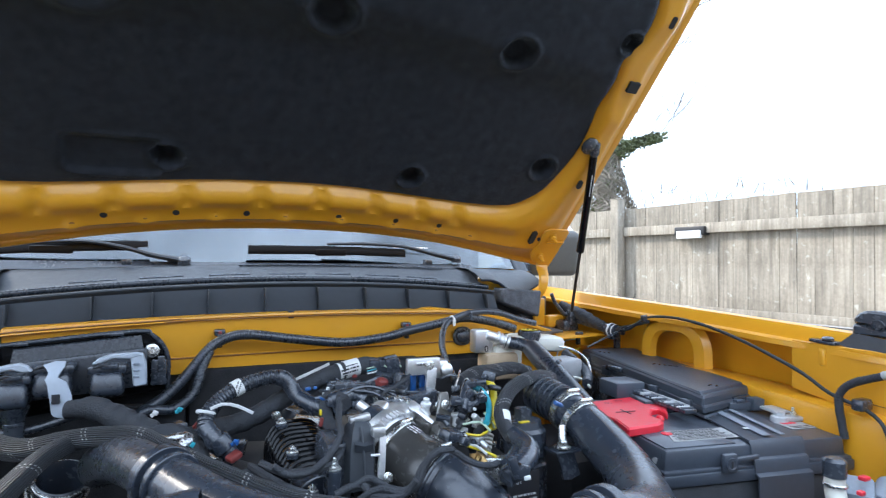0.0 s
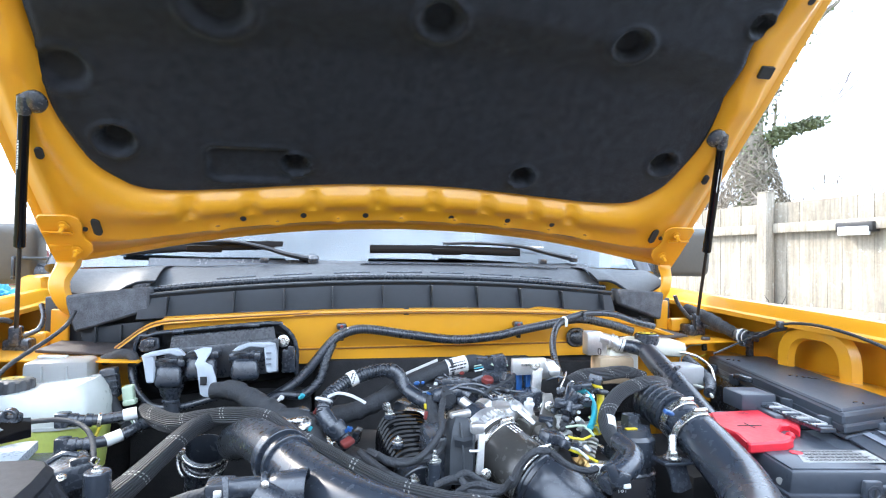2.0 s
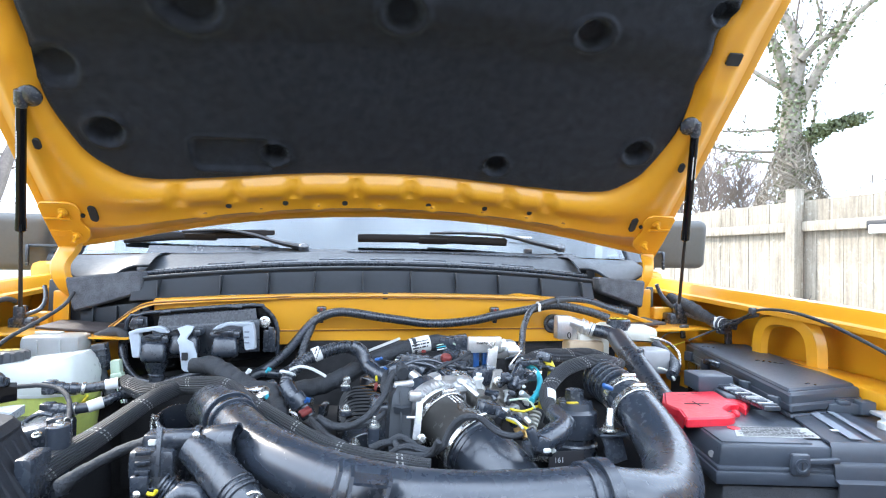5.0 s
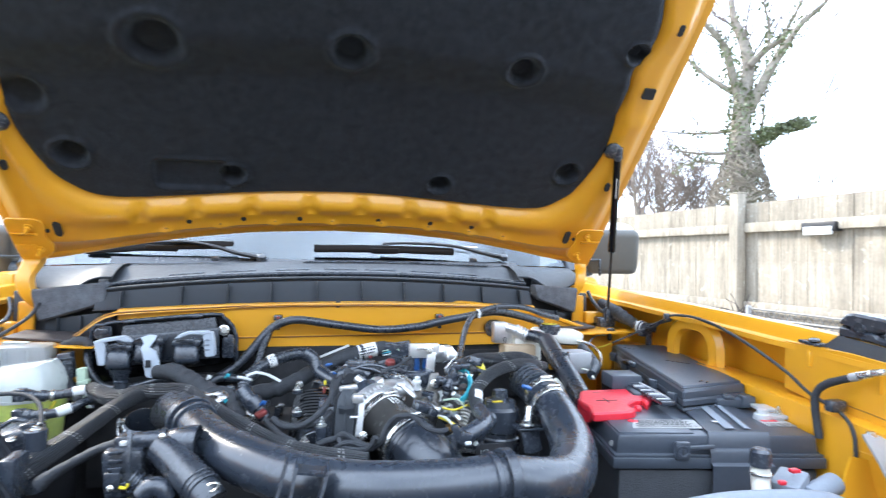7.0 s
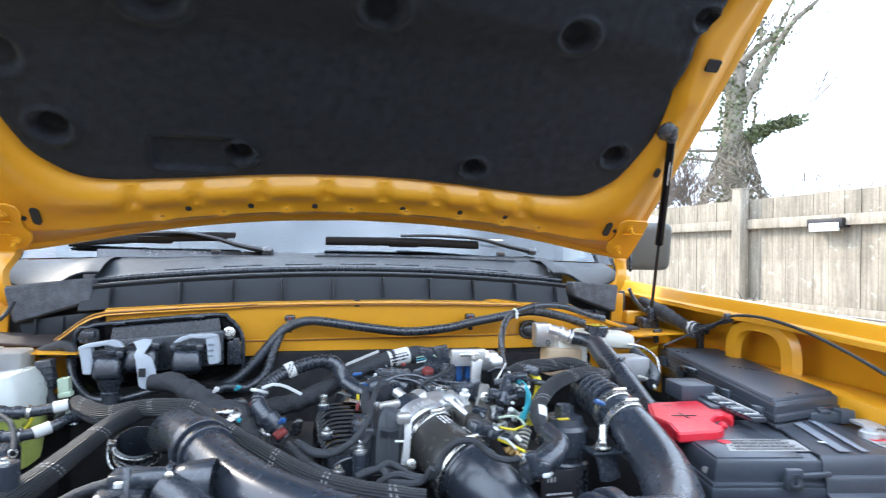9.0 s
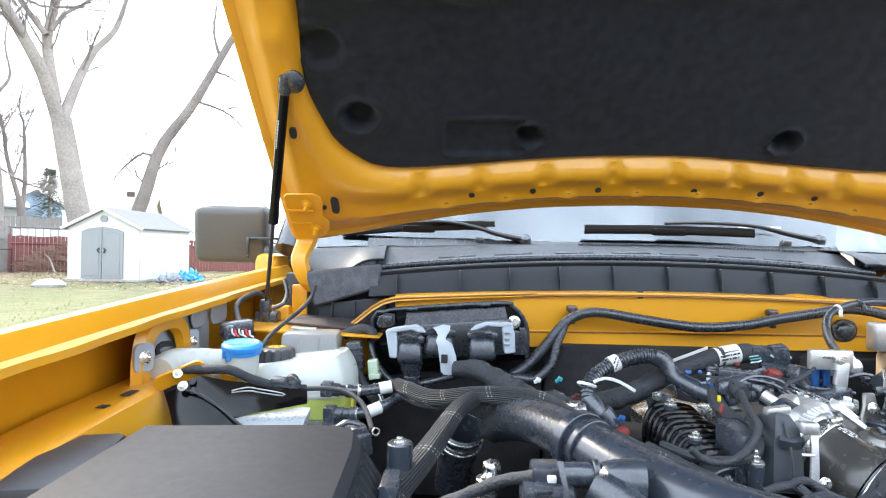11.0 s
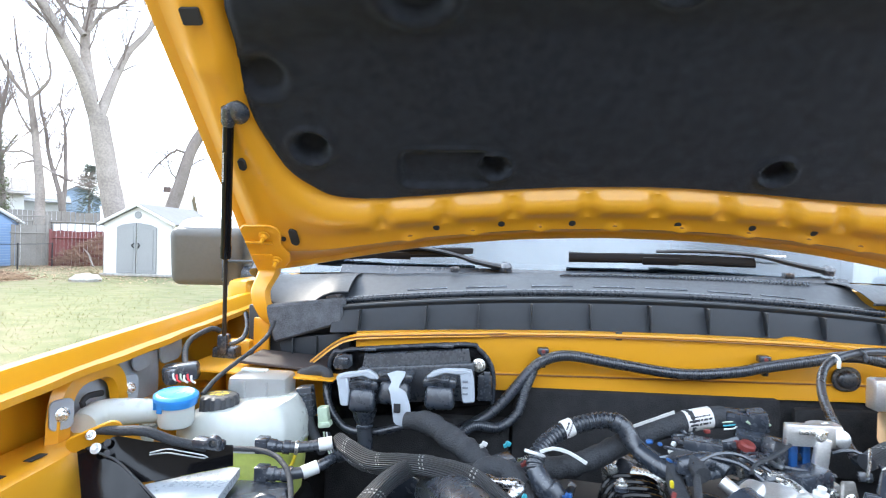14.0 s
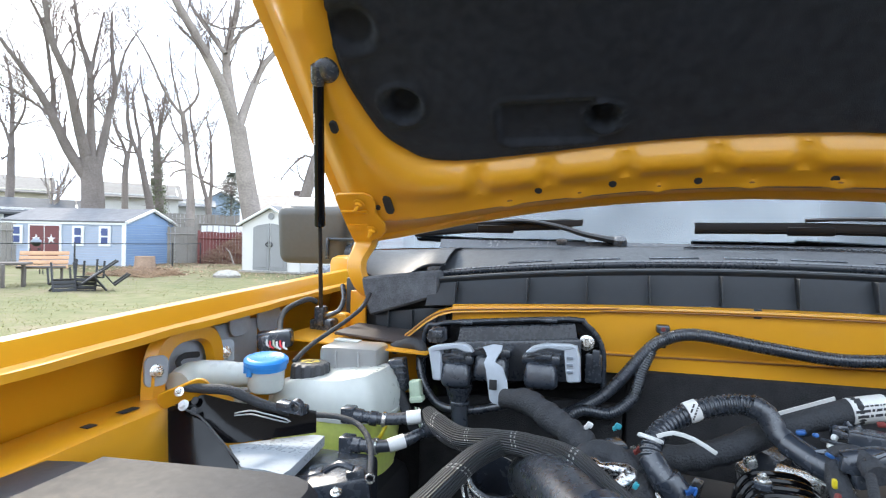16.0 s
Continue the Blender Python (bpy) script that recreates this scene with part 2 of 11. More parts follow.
def part(name, bm, mat, parent, label=""):
    """Links a bmesh as one mesh object under a thing or a part; its origin goes to its middle."""
    bmesh.ops.recalc_face_normals(bm, faces=bm.faces)
    lo = [min(v.co[i] for v in bm.verts) for i in range(3)]
    hi = [max(v.co[i] for v in bm.verts) for i in range(3)]
    c = Vector([(a + b) / 2 for a, b in zip(lo, hi)])
    bmesh.ops.translate(bm, verts=bm.verts, vec=-c)
    for f in bm.faces:
        f.smooth = True
    for e in bm.edges:
        if len(e.link_faces) == 2 and e.calc_face_angle(0) > radians(38):
            e.smooth = False
    me = bpy.data.meshes.new(name)
    bm.to_mesh(me)
    bm.free()
    for m in mat if isinstance(mat, (list, tuple)) else (mat,):
        me.materials.append(m)
    ob = new(name, me)
    ORIGIN[ob.name] = c
    ob.location = c
    if parent is not None:
        ob.parent = parent
        ob.matrix_parent_inverse = Matrix.Translation(-ORIGIN[parent.name])
    if label:
        tagged(ob, label)
    return ob


def thing(name, at, label, category, group="", kind=""):
    e = new(name)
    e.empty_display_size = 0.05
    e.location = at
    ORIGIN[e.name] = Vector(at)
    return tagged(e, label, category, group, kind)


def merged(*bms):
    out = bmesh.new()
    for b in bms:
        me = bpy.data.meshes.new("tmp")
        b.to_mesh(me)
        b.free()
        out.from_mesh(me)
        bpy.data.meshes.remove(me)
    return out


def box(c, size, bev=0.003, turn=(0, 0, 0), taper=1.0, seg=2):
    """Bevelled block with its middle at c; taper narrows the top."""
    bm = bmesh.new()
    bmesh.ops.create_cube(bm, size=1)
    for v in bm.verts:
        if v.co.z > 0:
            v.co.x *= taper
            v.co.y *= taper
        v.co = Vector((v.co.x * size[0], v.co.y * size[1], v.co.z * size[2]))
    if bev:
        bmesh.ops.bevel(bm, geom=bm.edges[:], offset=min(bev, min(size) * 0.45), segments=seg, profile=0.5, affect="EDGES")
    bmesh.ops.transform(bm, matrix=pose(*c, *turn), verts=bm.verts)
    return bm


def ellipsoid(c, size, turn=(0, 0, 0), power=1.0):
    """Rounded lump of full width size; power under 1 squares it off."""
    bm = bmesh.new()
    bmesh.ops.create_uvsphere(bm, u_segments=24, v_segments=14, radius=0.5)
    for v in bm.verts:
        v.co = Vector([math.copysign(abs(a * 2) ** power / 2, a) * s for a, s in zip(v.co, size)])
    bmesh.ops.transform(bm, matrix=pose(*c, *turn), verts=bm.verts)
    return bm


def frame_of(axis):
    z = Vector(axis).normalized()
    x = z.orthogonal().normalized()
    if abs(z.z) < 0.9:
        x = z.cross(Vector((0, 0, 1))).normalized()
    return x, z.cross(x), z


def lathe(p, axis, profile, seg=28):
    """Turned shape: profile of (distance along the axis, radius)."""
    x, y, z = frame_of(axis)
    p = Vector(p)
    bm = bmesh.new()
    rings = []
    for d, r in profile:
        if r < 1e-6:
            rings.append([bm.verts.new(p + z * d)])
        else:
            rings.append([bm.verts.new(p + z * d + (x * math.cos(a) + y * math.sin(a)) * r)
                          for a in (2 * math.pi * i / seg for i in range(seg))])
    for a, b in zip(rings, rings[1:]):
        for i in range(seg):
            j = (i + 1) % seg
            loop = [a[i % len(a)], a[j % len(a)], b[j % len(b)], b[i % len(b)]]
            loop = list(dict.fromkeys(loop))
            if len(loop) > 2:
                bm.faces.new(loop)
    for r, flip in ((rings[0], True), (rings[-1], False)):
        if len(r) > 2:
            bm.faces.new(r[::-1] if flip else r)
    return bm


def cyl(p0, p1, r0, r1=None, seg=24, bev=0.0015):
    p0, p1 = Vector(p0), Vector(p1)
    r1 = r0 if r1 is None else r1
    h = (p1 - p0).length
    b = min(bev, h * 0.3, r0 * 0.4, r1 * 0.4)
    return lathe(p0, p1 - p0, [(0, r0 - b), (b, r0), (h - b, r1), (h, r1 - b)], seg)


def ring(p, axis, r_in, r_out, width, seg=40):
    """Open band round an axis, with a rim inside and out."""
    x, y, z = frame_of(axis)
    b, w = min(0.001, width * 0.2), width / 2
    section = [(-w, r_in), (-w, r_out - b), (-w + b, r_out), (w - b, r_out), (w, r_out - b), (w, r_in)]
    bm = bmesh.new()
    rows = [[bm.verts.new(Vector(p) + z * d + (x * math.cos(a) + y * math.sin(a)) * r) for d, r in section]
            for a in (2 * math.pi * i / seg for i in range(seg))]
    for i in range(seg):
        a, c = rows[i], rows[(i + 1) % seg]
        for k in range(6):
            bm.faces.new((a[k], c[k], c[(k + 1) % 6], a[(k + 1) % 6]))
    return bm


def spline(points, radii, step):
    """Points along a smooth curve through the control points, with radii."""
    pts = [Vector(p) for p in points]
    rad = list(radii) if isinstance(radii, (list, tuple)) else [radii] * len(pts)
    ext = [pts[0] * 2 - pts[1]] + pts + [pts[-1] * 2 - pts[-2]]
    out, ro = [], []
    for i in range(len(pts) - 1):
        a, b, c, d = ext[i:i + 4]
        n = max(2, int((c - b).length / step))
        for k in range(n):
            t = k / n
            out.append(0.5 * (2 * b + (c - a) * t + (2 * a - 5 * b + 4 * c - d) * t * t + (3 * b - a - 3 * c + d) * t ** 3))
            ro.append(rad[i] + (rad[i + 1] - rad[i]) * (3 * t * t - 2 * t ** 3))
    out.append(pts[-1])
    ro.append(rad[-1])
    return out, ro


def tube(points, radii, seg=14, step=0.012, rib=0.0, pitch=0.004, flat=1.0, lumps=0.0, wrap=0.0):
    """Hose along a smooth curve. rib: depth of corrugation at that pitch; lumps: uneven wrapping; wrap: overlap of spiral tape."""
    fine = pitch / 4 if rib else step
    path, rad = spline(points, radii, fine)
    bm = bmesh.new()
    uvl = bm.loops.layers.uv.new("UVMap")
    up = None
    rows, dist, along = [], 0.0, []
    for i, p in enumerate(path):
        tan = (path[min(i + 1, len(path) - 1)] - path[max(i - 1, 0)]).normalized()
        if up is None:
            up = tan.orthogonal().normalized()
            if abs(tan.z) < 0.95:
                up = (Vector((0, 0, 1)) - tan * tan.z).normalized()
        up = (up - tan * up.dot(tan)).normalized()
        side = tan.cross(up)
        if i:
            dist += (p - path[i - 1]).length
        along.append(dist)
        r = rad[i] - (rib if rib and i % 4 in (2, 3) else 0)
        if lumps:
            r *= 1 + lumps * noise.noise(p * 60)
        rows.append([bm.verts.new(p + (side * math.cos(2 * math.pi * k / seg) + up * math.sin(2 * math.pi * k / seg) * flat) * r * (1 + wrap * ((dist / 0.024 + k / seg) % 1))) for k in range(seg)])
    for i in range(len(rows) - 1):
        for k in range(seg):
            j = (k + 1) % seg
            f = bm.faces.new((rows[i][k], rows[i][j], rows[i + 1][j], rows[i + 1][k]))
            for lo, (u, v) in zip(f.loops, ((k, i), (k + 1, i), (k + 1, i + 1), (k, i + 1))):
                lo[uvl].uv = (u / seg, along[v])
    bm.faces.new(rows[0][::-1])
    bm.faces.new(rows[-1])
    return bm


def plate(poly, origin, ux, uy, thick, bev=0.001):
    """Flat outline in the plane of ux, uy, given thickness along their cross product, both ways."""
    ux, uy, o = Vector(ux).normalized(), Vector(uy).normalized(), Vector(origin)
    n = ux.cross(uy).normalized()
    bm = bmesh.new()
    lo = [bm.verts.new(o + ux * a + uy * b - n * thick / 2) for a, b in poly]
    f = bm.faces.new(lo)
    up = bmesh.ops.extrude_face_region(bm, geom=[f])
    bmesh.ops.translate(bm, verts=[g for g in up["geom"] if isinstance(g, bmesh.types.BMVert)], vec=n * thick)
    if bev:
        bmesh.ops.bevel(bm, geom=bm.edges[:], offset=min(bev, thick * 0.4), segments=1, affect="EDGES")
    return bm


def sheet(rows, thick=0.0012):
    """Skin through rows of points, with thickness."""
    bm = bmesh.new()
    grid = [[bm.verts.new(p) for p in r] for r in rows]
    for a, b in zip(grid, grid[1:]):
        for i in range(len(a) - 1):
            bm.faces.new((a[i], a[i + 1], b[i + 1], b[i]))
    if thick:
        bmesh.ops.recalc_face_normals(bm, faces=bm.faces)
        bmesh.ops.solidify(bm, geom=bm.faces[:], thickness=thick)
    return bm


def rounded(w, h, r, n=5):
    """Outline of a rectangle w by h with round corners, about its middle."""
    out = []
    for cx, cy, a0 in ((1, 1, 0), (-1, 1, 90), (-1, -1, 180), (1, -1, 270)):
        for k in range(n + 1):
            a = radians(a0 + 90 * k / n)
            out.append((cx * (w / 2 - r) + r * math.cos(a), cy * (h / 2 - r) + r * math.sin(a)))
    return out


def bolt(name, p, axis, r, parent, stud=0.0, mat=None):
    """Hex flange bolt or nut, with an optional threaded stud."""
    r *= 0.8
    mat = mat or STEEL
    b = part(name, merged(lathe(p, axis, [(0, r * 1.7), (r * 0.25, r * 1.7), (r * 0.4, r * 1.25)], 24),
                          lathe(Vector(p) + Vector(axis).normalized() * r * 0.35, axis, [(0, r * 1.1), (r * 0.9, r * 1.1), (r * 1.05, r * 0.9)], 6)), mat, parent)
    if stud:
        q = Vector(p) + Vector(axis).normalized() * r * 1.2
        part("stud", cyl(q, q + Vector(axis).normalized() * stud, r * 0.6, seg=12), mat, b)
    return b


def hose(name, pts, r, mat, label, category="hose", **kw):
    """A hose or cable that is a thing of its own."""
    e = thing(name, pts[0], label, category)
    if mat is TAPE:
        kw.update(wrap=0.11, step=0.003, lumps=kw.get("lumps", 0.08))
    part("sleeve", tube(pts, r, **kw), mat, e)
    return e


def clamp(p, axis, r, parent, name="hose_clamp", mat=None, width=0.012):
    c = part(name, ring(p, axis, r, r + 0.002, width), mat or STEEL, parent, "worm-drive steel band")
    x, y, z = frame_of(axis)
    q = Vector(p) + (y if y.z > 0 else -y) * (r + 0.004)
    part("clamp_screw", cyl(q - x * 0.012, q + x * 0.012, 0.004, seg=12), mat or STEEL, c)
    return c


def bars(name, origin, ux, uy, rows, mat, parent, lift=0.0006, seed=1):
    """Writing too small to read, as short raised bars: rows of (offset along uy, height, width)."""
    rng = random.Random(seed)
    ux, uy = Vector(ux).normalized(), Vector(uy).normalized()
    n = ux.cross(uy).normalized()
    bm = bmesh.new()
    for off, h, w in rows:
        a = -w / 2
        while a < w / 2:
            b = min(a + h * rng.uniform(0.8, 3.0), w / 2)
            q = [Vector(origin) + ux * s + uy * t + n * lift for s, t in ((a, off), (b, off), (b, off + h), (a, off + h))]
            bm.faces.new([bm.verts.new(v) for v in q])
            a = b + h * 0.5
    me = part(name, bm, mat, parent)
    return me


def lettering(name, text, origin, ux, uy, size, mat, parent, extrude=0.0004):
    cu = bpy.data.curves.new(name, "FONT")
    cu.body, cu.size, cu.extrude = text, size, extrude
    cu.align_x, cu.align_y = "CENTER", "CENTER"
    cu.materials.append(mat)
    ux, uy = Vector(ux).normalized(), Vector(uy).normalized()
    n = ux.cross(uy)
    m = Matrix((ux, uy, n)).transposed().to_4x4()
    m.translation = Vector(origin)
    tmp = bpy.data.objects.new(name, cu)
    me = bpy.data.meshes.new_from_object(tmp)
    bpy.data.objects.remove(tmp)
    me.transform(m)
    ob = new(name, me)
    ORIGIN[ob.name] = Vector((0, 0, 0))
    ob.parent = parent
    ob.matrix_parent_inverse = Matrix.Translation(-ORIGIN[parent.name])
    return ob

# ---- ground ----


def grass_material():
    m = bpy.data.materials.new("winter_lawn")
    m.use_nodes = True
    n, l = m.node_tree.nodes, m.node_tree.links
    b = n["Principled BSDF"]
    b.inputs["Roughness"].default_value = 0.95
    co = n.new("ShaderNodeTexCoord")
    a, c, d = (n.new("ShaderNodeTexNoise") for _ in range(3))
    for t, s, k in ((a, 0.35, 6), (c, 2.5, 6), (d, 30, 4)):
        t.inputs["Scale"].default_value, t.inputs["Detail"].default_value = s, k
        l.new(co.outputs["Object"], t.inputs["Vector"])
    s = n.new("ShaderNodeMath")
    s.operation = "ADD"
    l.new(a.outputs[0], s.inputs[0])
    l.new(c.outputs[0], s.inputs[1])
    r = n.new("ShaderNodeValToRGB")
    r.color_ramp.elements[0].position, r.color_ramp.elements[0].color = 0.36, (0.135, 0.152, 0.048, 1)
    r.color_ramp.elements[1].position, r.color_ramp.elements[1].color = 0.66, (0.285, 0.225, 0.14, 1)
    e = r.color_ramp.elements.new(0.5)
    e.color = (0.205, 0.20, 0.084, 1)
    h = n.new("ShaderNodeMath")
    h.operation = "MULTIPLY"
    h.inputs[1].default_value = 0.5
    l.new(s.outputs[0], h.inputs[0])
    l.new(h.outputs[0], r.inputs[0])
    mul = n.new("ShaderNodeMix")
    mul.data_type, mul.blend_type = "RGBA", "MULTIPLY"
    mul.inputs[0].default_value = 0.6
    l.new(r.outputs[0], mul.inputs[6])
    l.new(d.outputs[0], mul.inputs[7])
    l.new(mul.outputs[2], b.inputs["Base Color"])
    return m


LAWN = grass_material()
LITTER = material("leaf_litter", (0.36, 0.245, 0.165), 0.95, var=0.6, scale=3, bump=0.8, bump_scale=40)
GRAVEL = material("pale_gravel", (0.34, 0.32, 0.29), 0.9, var=0.5, scale=20, bump=1.0, bump_scale=60)
OLDWOOD = material("weathered_fence_wood", (0.375, 0.33, 0.265), 0.85, var=0.22, scale=9, bump=0.3, bump_scale=60, stain=0.6, stain_color=(0.39, 0.355, 0.295))
CONCRETE = material("grey_drive_surface", (0.17, 0.175, 0.18), 0.85, var=0.12, scale=3, bump=0.4, bump_scale=80)
TANGLE = material("dry_vine_tangle", (0.25, 0.215, 0.175), 0.9, var=0.4, scale=4)


def grain_wood():
    """Adds upright grain streaks, knots of lichen and a tone for each board."""
    n, l = OLDWOOD.node_tree.nodes, OLDWOOD.node_tree.links
    b = n["Principled BSDF"]
    old = b.inputs["Base Color"].links[0].from_socket
    co = n.new("ShaderNodeTexCoord")
    mp = n.new("ShaderNodeMapping")
    mp.inputs["Scale"].default_value = (38, 38, 1.6)
    l.new(co.outputs["Object"], mp.inputs[0])
    streak = n.new("ShaderNodeTexNoise")
    streak.inputs["Scale"].default_value, streak.inputs["Detail"].default_value = 1.0, 6
    info = n.new("ShaderNodeObjectInfo")
    off = n.new("ShaderNodeVectorMath")
    off.operation = "SCALE"
    off.inputs[0].default_value = (57, 31, 13)
    l.new(info.outputs["Random"], off.inputs["Scale"])
    ad = n.new("ShaderNodeVectorMath")
    l.new(mp.outputs[0], ad.inputs[0])
    l.new(off.outputs[0], ad.inputs[1])
    l.new(ad.outputs[0], streak.inputs["Vector"])
    r1 = n.new("ShaderNodeMapRange")
    r1.inputs[1].default_value, r1.inputs[2].default_value, r1.inputs[3].default_value, r1.inputs[4].default_value = 0.3, 0.7, 0.66, 1.16
    l.new(streak.outputs[0], r1.inputs[0])
    r2 = n.new("ShaderNodeMapRange")
    r2.inputs[3].default_value, r2.inputs[4].default_value = 0.90, 1.08
    l.new(info.outputs["Random"], r2.inputs[0])
    mm = n.new("ShaderNodeMath")
    mm.operation = "MULTIPLY"
    l.new(r1.outputs[0], mm.inputs[0])
    l.new(r2.outputs[0], mm.inputs[1])
    mix = n.new("ShaderNodeMix")
    mix.data_type, mix.blend_type = "RGBA", "MULTIPLY"
    mix.inputs[0].default_value = 1.0
    l.new(old, mix.inputs[6])
    l.new(mm.outputs[0], mix.inputs[7])
    lichen = n.new("ShaderNodeTexNoise")
    lichen.inputs["Scale"].default_value, lichen.inputs["Detail"].default_value = 16, 3
    r3 = n.new("ShaderNodeMapRange")
    r3.inputs[1].default_value, r3.inputs[2].default_value, r3.inputs[4].default_value = 0.64, 0.74, 0.5
    geo = n.new("ShaderNodeNewGeometry")
    l.new(geo.outputs["Position"], lichen.inputs["Vector"])
    l.new(lichen.outputs[0], r3.inputs[0])
    spots = n.new("ShaderNodeMix")
    spots.data_type = "RGBA"
    l.new(r3.outputs[0], spots.inputs[0])
    l.new(mix.outputs[2], spots.inputs[6])
    spots.inputs[7].default_value = (0.70, 0.70, 0.62, 1)
    # dark weather stains, drawn out along the boards
    ms = n.new("ShaderNodeMapping")
    ms.inputs["Scale"].default_value = (7, 7, 1.9)
    l.new(geo.outputs["Position"], ms.inputs[0])
    wet = n.new("ShaderNodeTexNoise")
    wet.inputs["Scale"].default_value, wet.inputs["Detail"].default_value, wet.inputs["Roughness"].default_value = 1.0, 9, 0.72
    l.new(ms.outputs[0], wet.inputs["Vector"])
    r4 = n.new("ShaderNodeMapRange")
    r4.inputs[1].default_value, r4.inputs[2].default_value, r4.inputs[4].default_value = 0.47, 0.66, 0.62
    l.new(wet.outputs[0], r4.inputs[0])
    weather = n.new("ShaderNodeMix")
    weather.data_type = "RGBA"
    l.new(r4.outputs[0], weather.inputs[0])
    l.new(spots.outputs[2], weather.inputs[6])
    weather.inputs[7].default_value = (0.135, 0.118, 0.092, 1)
    l.new(weather.outputs[2], b.inputs["Base Color"])


grain_wood()
DARKBARK = material("dark_grey_bark", (0.20, 0.168, 0.15), 0.9, var=0.4, scale=2.5, bump=1.0, bump_scale=25)
BARK = material("grey_bark", (0.30, 0.255, 0.225), 0.9, var=0.4, scale=2.5, bump=1.0, bump_scale=25)
TWIG = material("twig_bark", (0.22, 0.18, 0.165), 0.9, var=0.3, scale=3)
IVYBARK = material("brown_bark", (0.27, 0.235, 0.20), 0.9, var=0.4, scale=2.5, bump=1.0, bump_scale=25)
IVY = material("ivy_leaf", (0.15, 0.175, 0.095), 0.5, var=0.6, scale=3)
BLADE = material("grass_blade", (0.26, 0.245, 0.10), 0.8, var=0.3, scale=1.5)
SHINGLE = material("grey_shingle", (0.20, 0.20, 0.21), 0.85, var=0.25, scale=8, bump=0.5, bump_scale=40, spec=0.1)
PALEBLUE = material("pale_blue_siding", (0.34, 0.44, 0.57), 0.6, var=0.08, scale=4)
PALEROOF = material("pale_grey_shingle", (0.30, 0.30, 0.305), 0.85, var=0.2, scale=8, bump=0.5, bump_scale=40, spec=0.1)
# Lit copy of the blue siding: the glare on the front is in the colour.
LITSIDE = material("siding_lit_tone", (0.42, 0.45, 0.53), 0.4, var=0.06, scale=4)
BLUEPANE = material("blue_window_pane", (0.05, 0.075, 0.20), 0.08, var=0.1, scale=2)
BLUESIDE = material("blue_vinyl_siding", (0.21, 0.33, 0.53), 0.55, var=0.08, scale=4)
TRIMWHITE = material("white_trim_paint", (0.78, 0.78, 0.77), 0.5, var=0.05, scale=5)
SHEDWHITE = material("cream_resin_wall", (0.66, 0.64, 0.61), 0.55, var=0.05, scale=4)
SHEDGREY = material("grey_resin_door", (0.27, 0.27, 0.27), 0.55, var=0.08, scale=5)
MAROON = material("maroon_door_paint", (0.16, 0.045, 0.045), 0.5, var=0.12, scale=6)
REDFENCE = material("red_stained_boards", (0.20, 0.065, 0.06), 0.8, var=0.25, scale=3)
PANE = material("dark_window_pane", (0.05, 0.06, 0.075), 0.08, var=0.1, scale=2)
BLACKMETAL = material("black_powder_coat", (0.02, 0.02, 0.022), 0.45, var=0.2, scale=30)
ORANGEWOOD = material("orange_stained_board", (0.58, 0.34, 0.20), 0.7, var=0.2, scale=6)
GREYTARP = material("grey_plastic_sheet", (0.24, 0.25, 0.27), 0.5, var=0.5, scale=6, bump=0.5, bump_scale=30)
TARP = material("blue_tarp", (0.04, 0.30, 0.50), 0.4, var=0.4, scale=6, bump=0.5, bump_scale=30)

gx = [-400, -120, -60, -30] + [-24 + i for i in range(30)] + [5.4, 6, 8, 15, 40, 120, 400]
gy = [-400, -60, -20] + [-8 + i for i in range(40)] + [45, 80, 150, 400]
lawn_rows = []
for yy in gy:
    lawn_rows.append([(xx, yy, 0.02 * noise.noise(Vector((xx * 0.4, yy * 0.4, 0)))
                       + 0.72 * min(max((xx - 3.4) / 0.7, 0), 1)) for xx in gx])
ground = part("ground", sheet(lawn_rows, 0), LAWN, None)
tagged(ground, "patchy pale green winter lawn with bare tan spots", "lawn", kind="structure")

# Drive is added, not seen; its grey sets how much light bounces up.
drive = part("pavement", sheet([[(x, y, 0.032) for x in (-1.45, 0.0, 1.6, 3.3)] for y in (-10, -4, 0, 3, 6)], 0), CONCRETE, None)
tagged(drive, "grey asphalt driveway under the car, added to set the bounced light", "driveway", kind="structure")

# Unseen wall, added to keep low sky light off upright faces.
SCREENWALL = material("grey_brown_screen_wall", (0.17, 0.155, 0.14), 0.8, var=0.15, scale=3)
tagged(part("wall_front", box((0, -7.6, 1.9), (26, 0.25, 3.8), 0.01), SCREENWALL, None), "plain grey-brown wall, added unseen to cut light from ahead", "wall", kind="structure")

rng = random.Random(5)
bm = bmesh.new()
for k in range(42000):
    d = 1.4 + 17.8 * rng.random() ** 1.5
    a = radians(rng.uniform(4, 104))
    px, py = -0.3 - d * math.sin(a), -0.7 + d * math.cos(a)
    if px > -1.6 or noise.noise(Vector((px * 0.5, py * 0.5, 3))) + rng.uniform(-0.25, 0.25) > 0.25:
        continue
    z = 0.02 * noise.noise(Vector((px * 0.4, py * 0.4, 0)))
    h, w, t = rng.uniform(0.012, 0.036), rng.uniform(0.003, 0.007) * (1 + d * 0.04), rng.uniform(0, 6.28)
    lean = Vector((rng.uniform(-0.03, 0.03), rng.uniform(-0.03, 0.03), h))
    q = Vector((px, py, z - 0.002))
    s = Vector((math.cos(t), math.sin(t), 0)) * w
    bm.faces.new([bm.verts.new(v) for v in (q - s, q + s, q + lean)])
blades = part("lawn_grass", bm, BLADE, None)
tagged(blades, "short sparse winter grass blades on the lawn", "grass", kind="stuff")

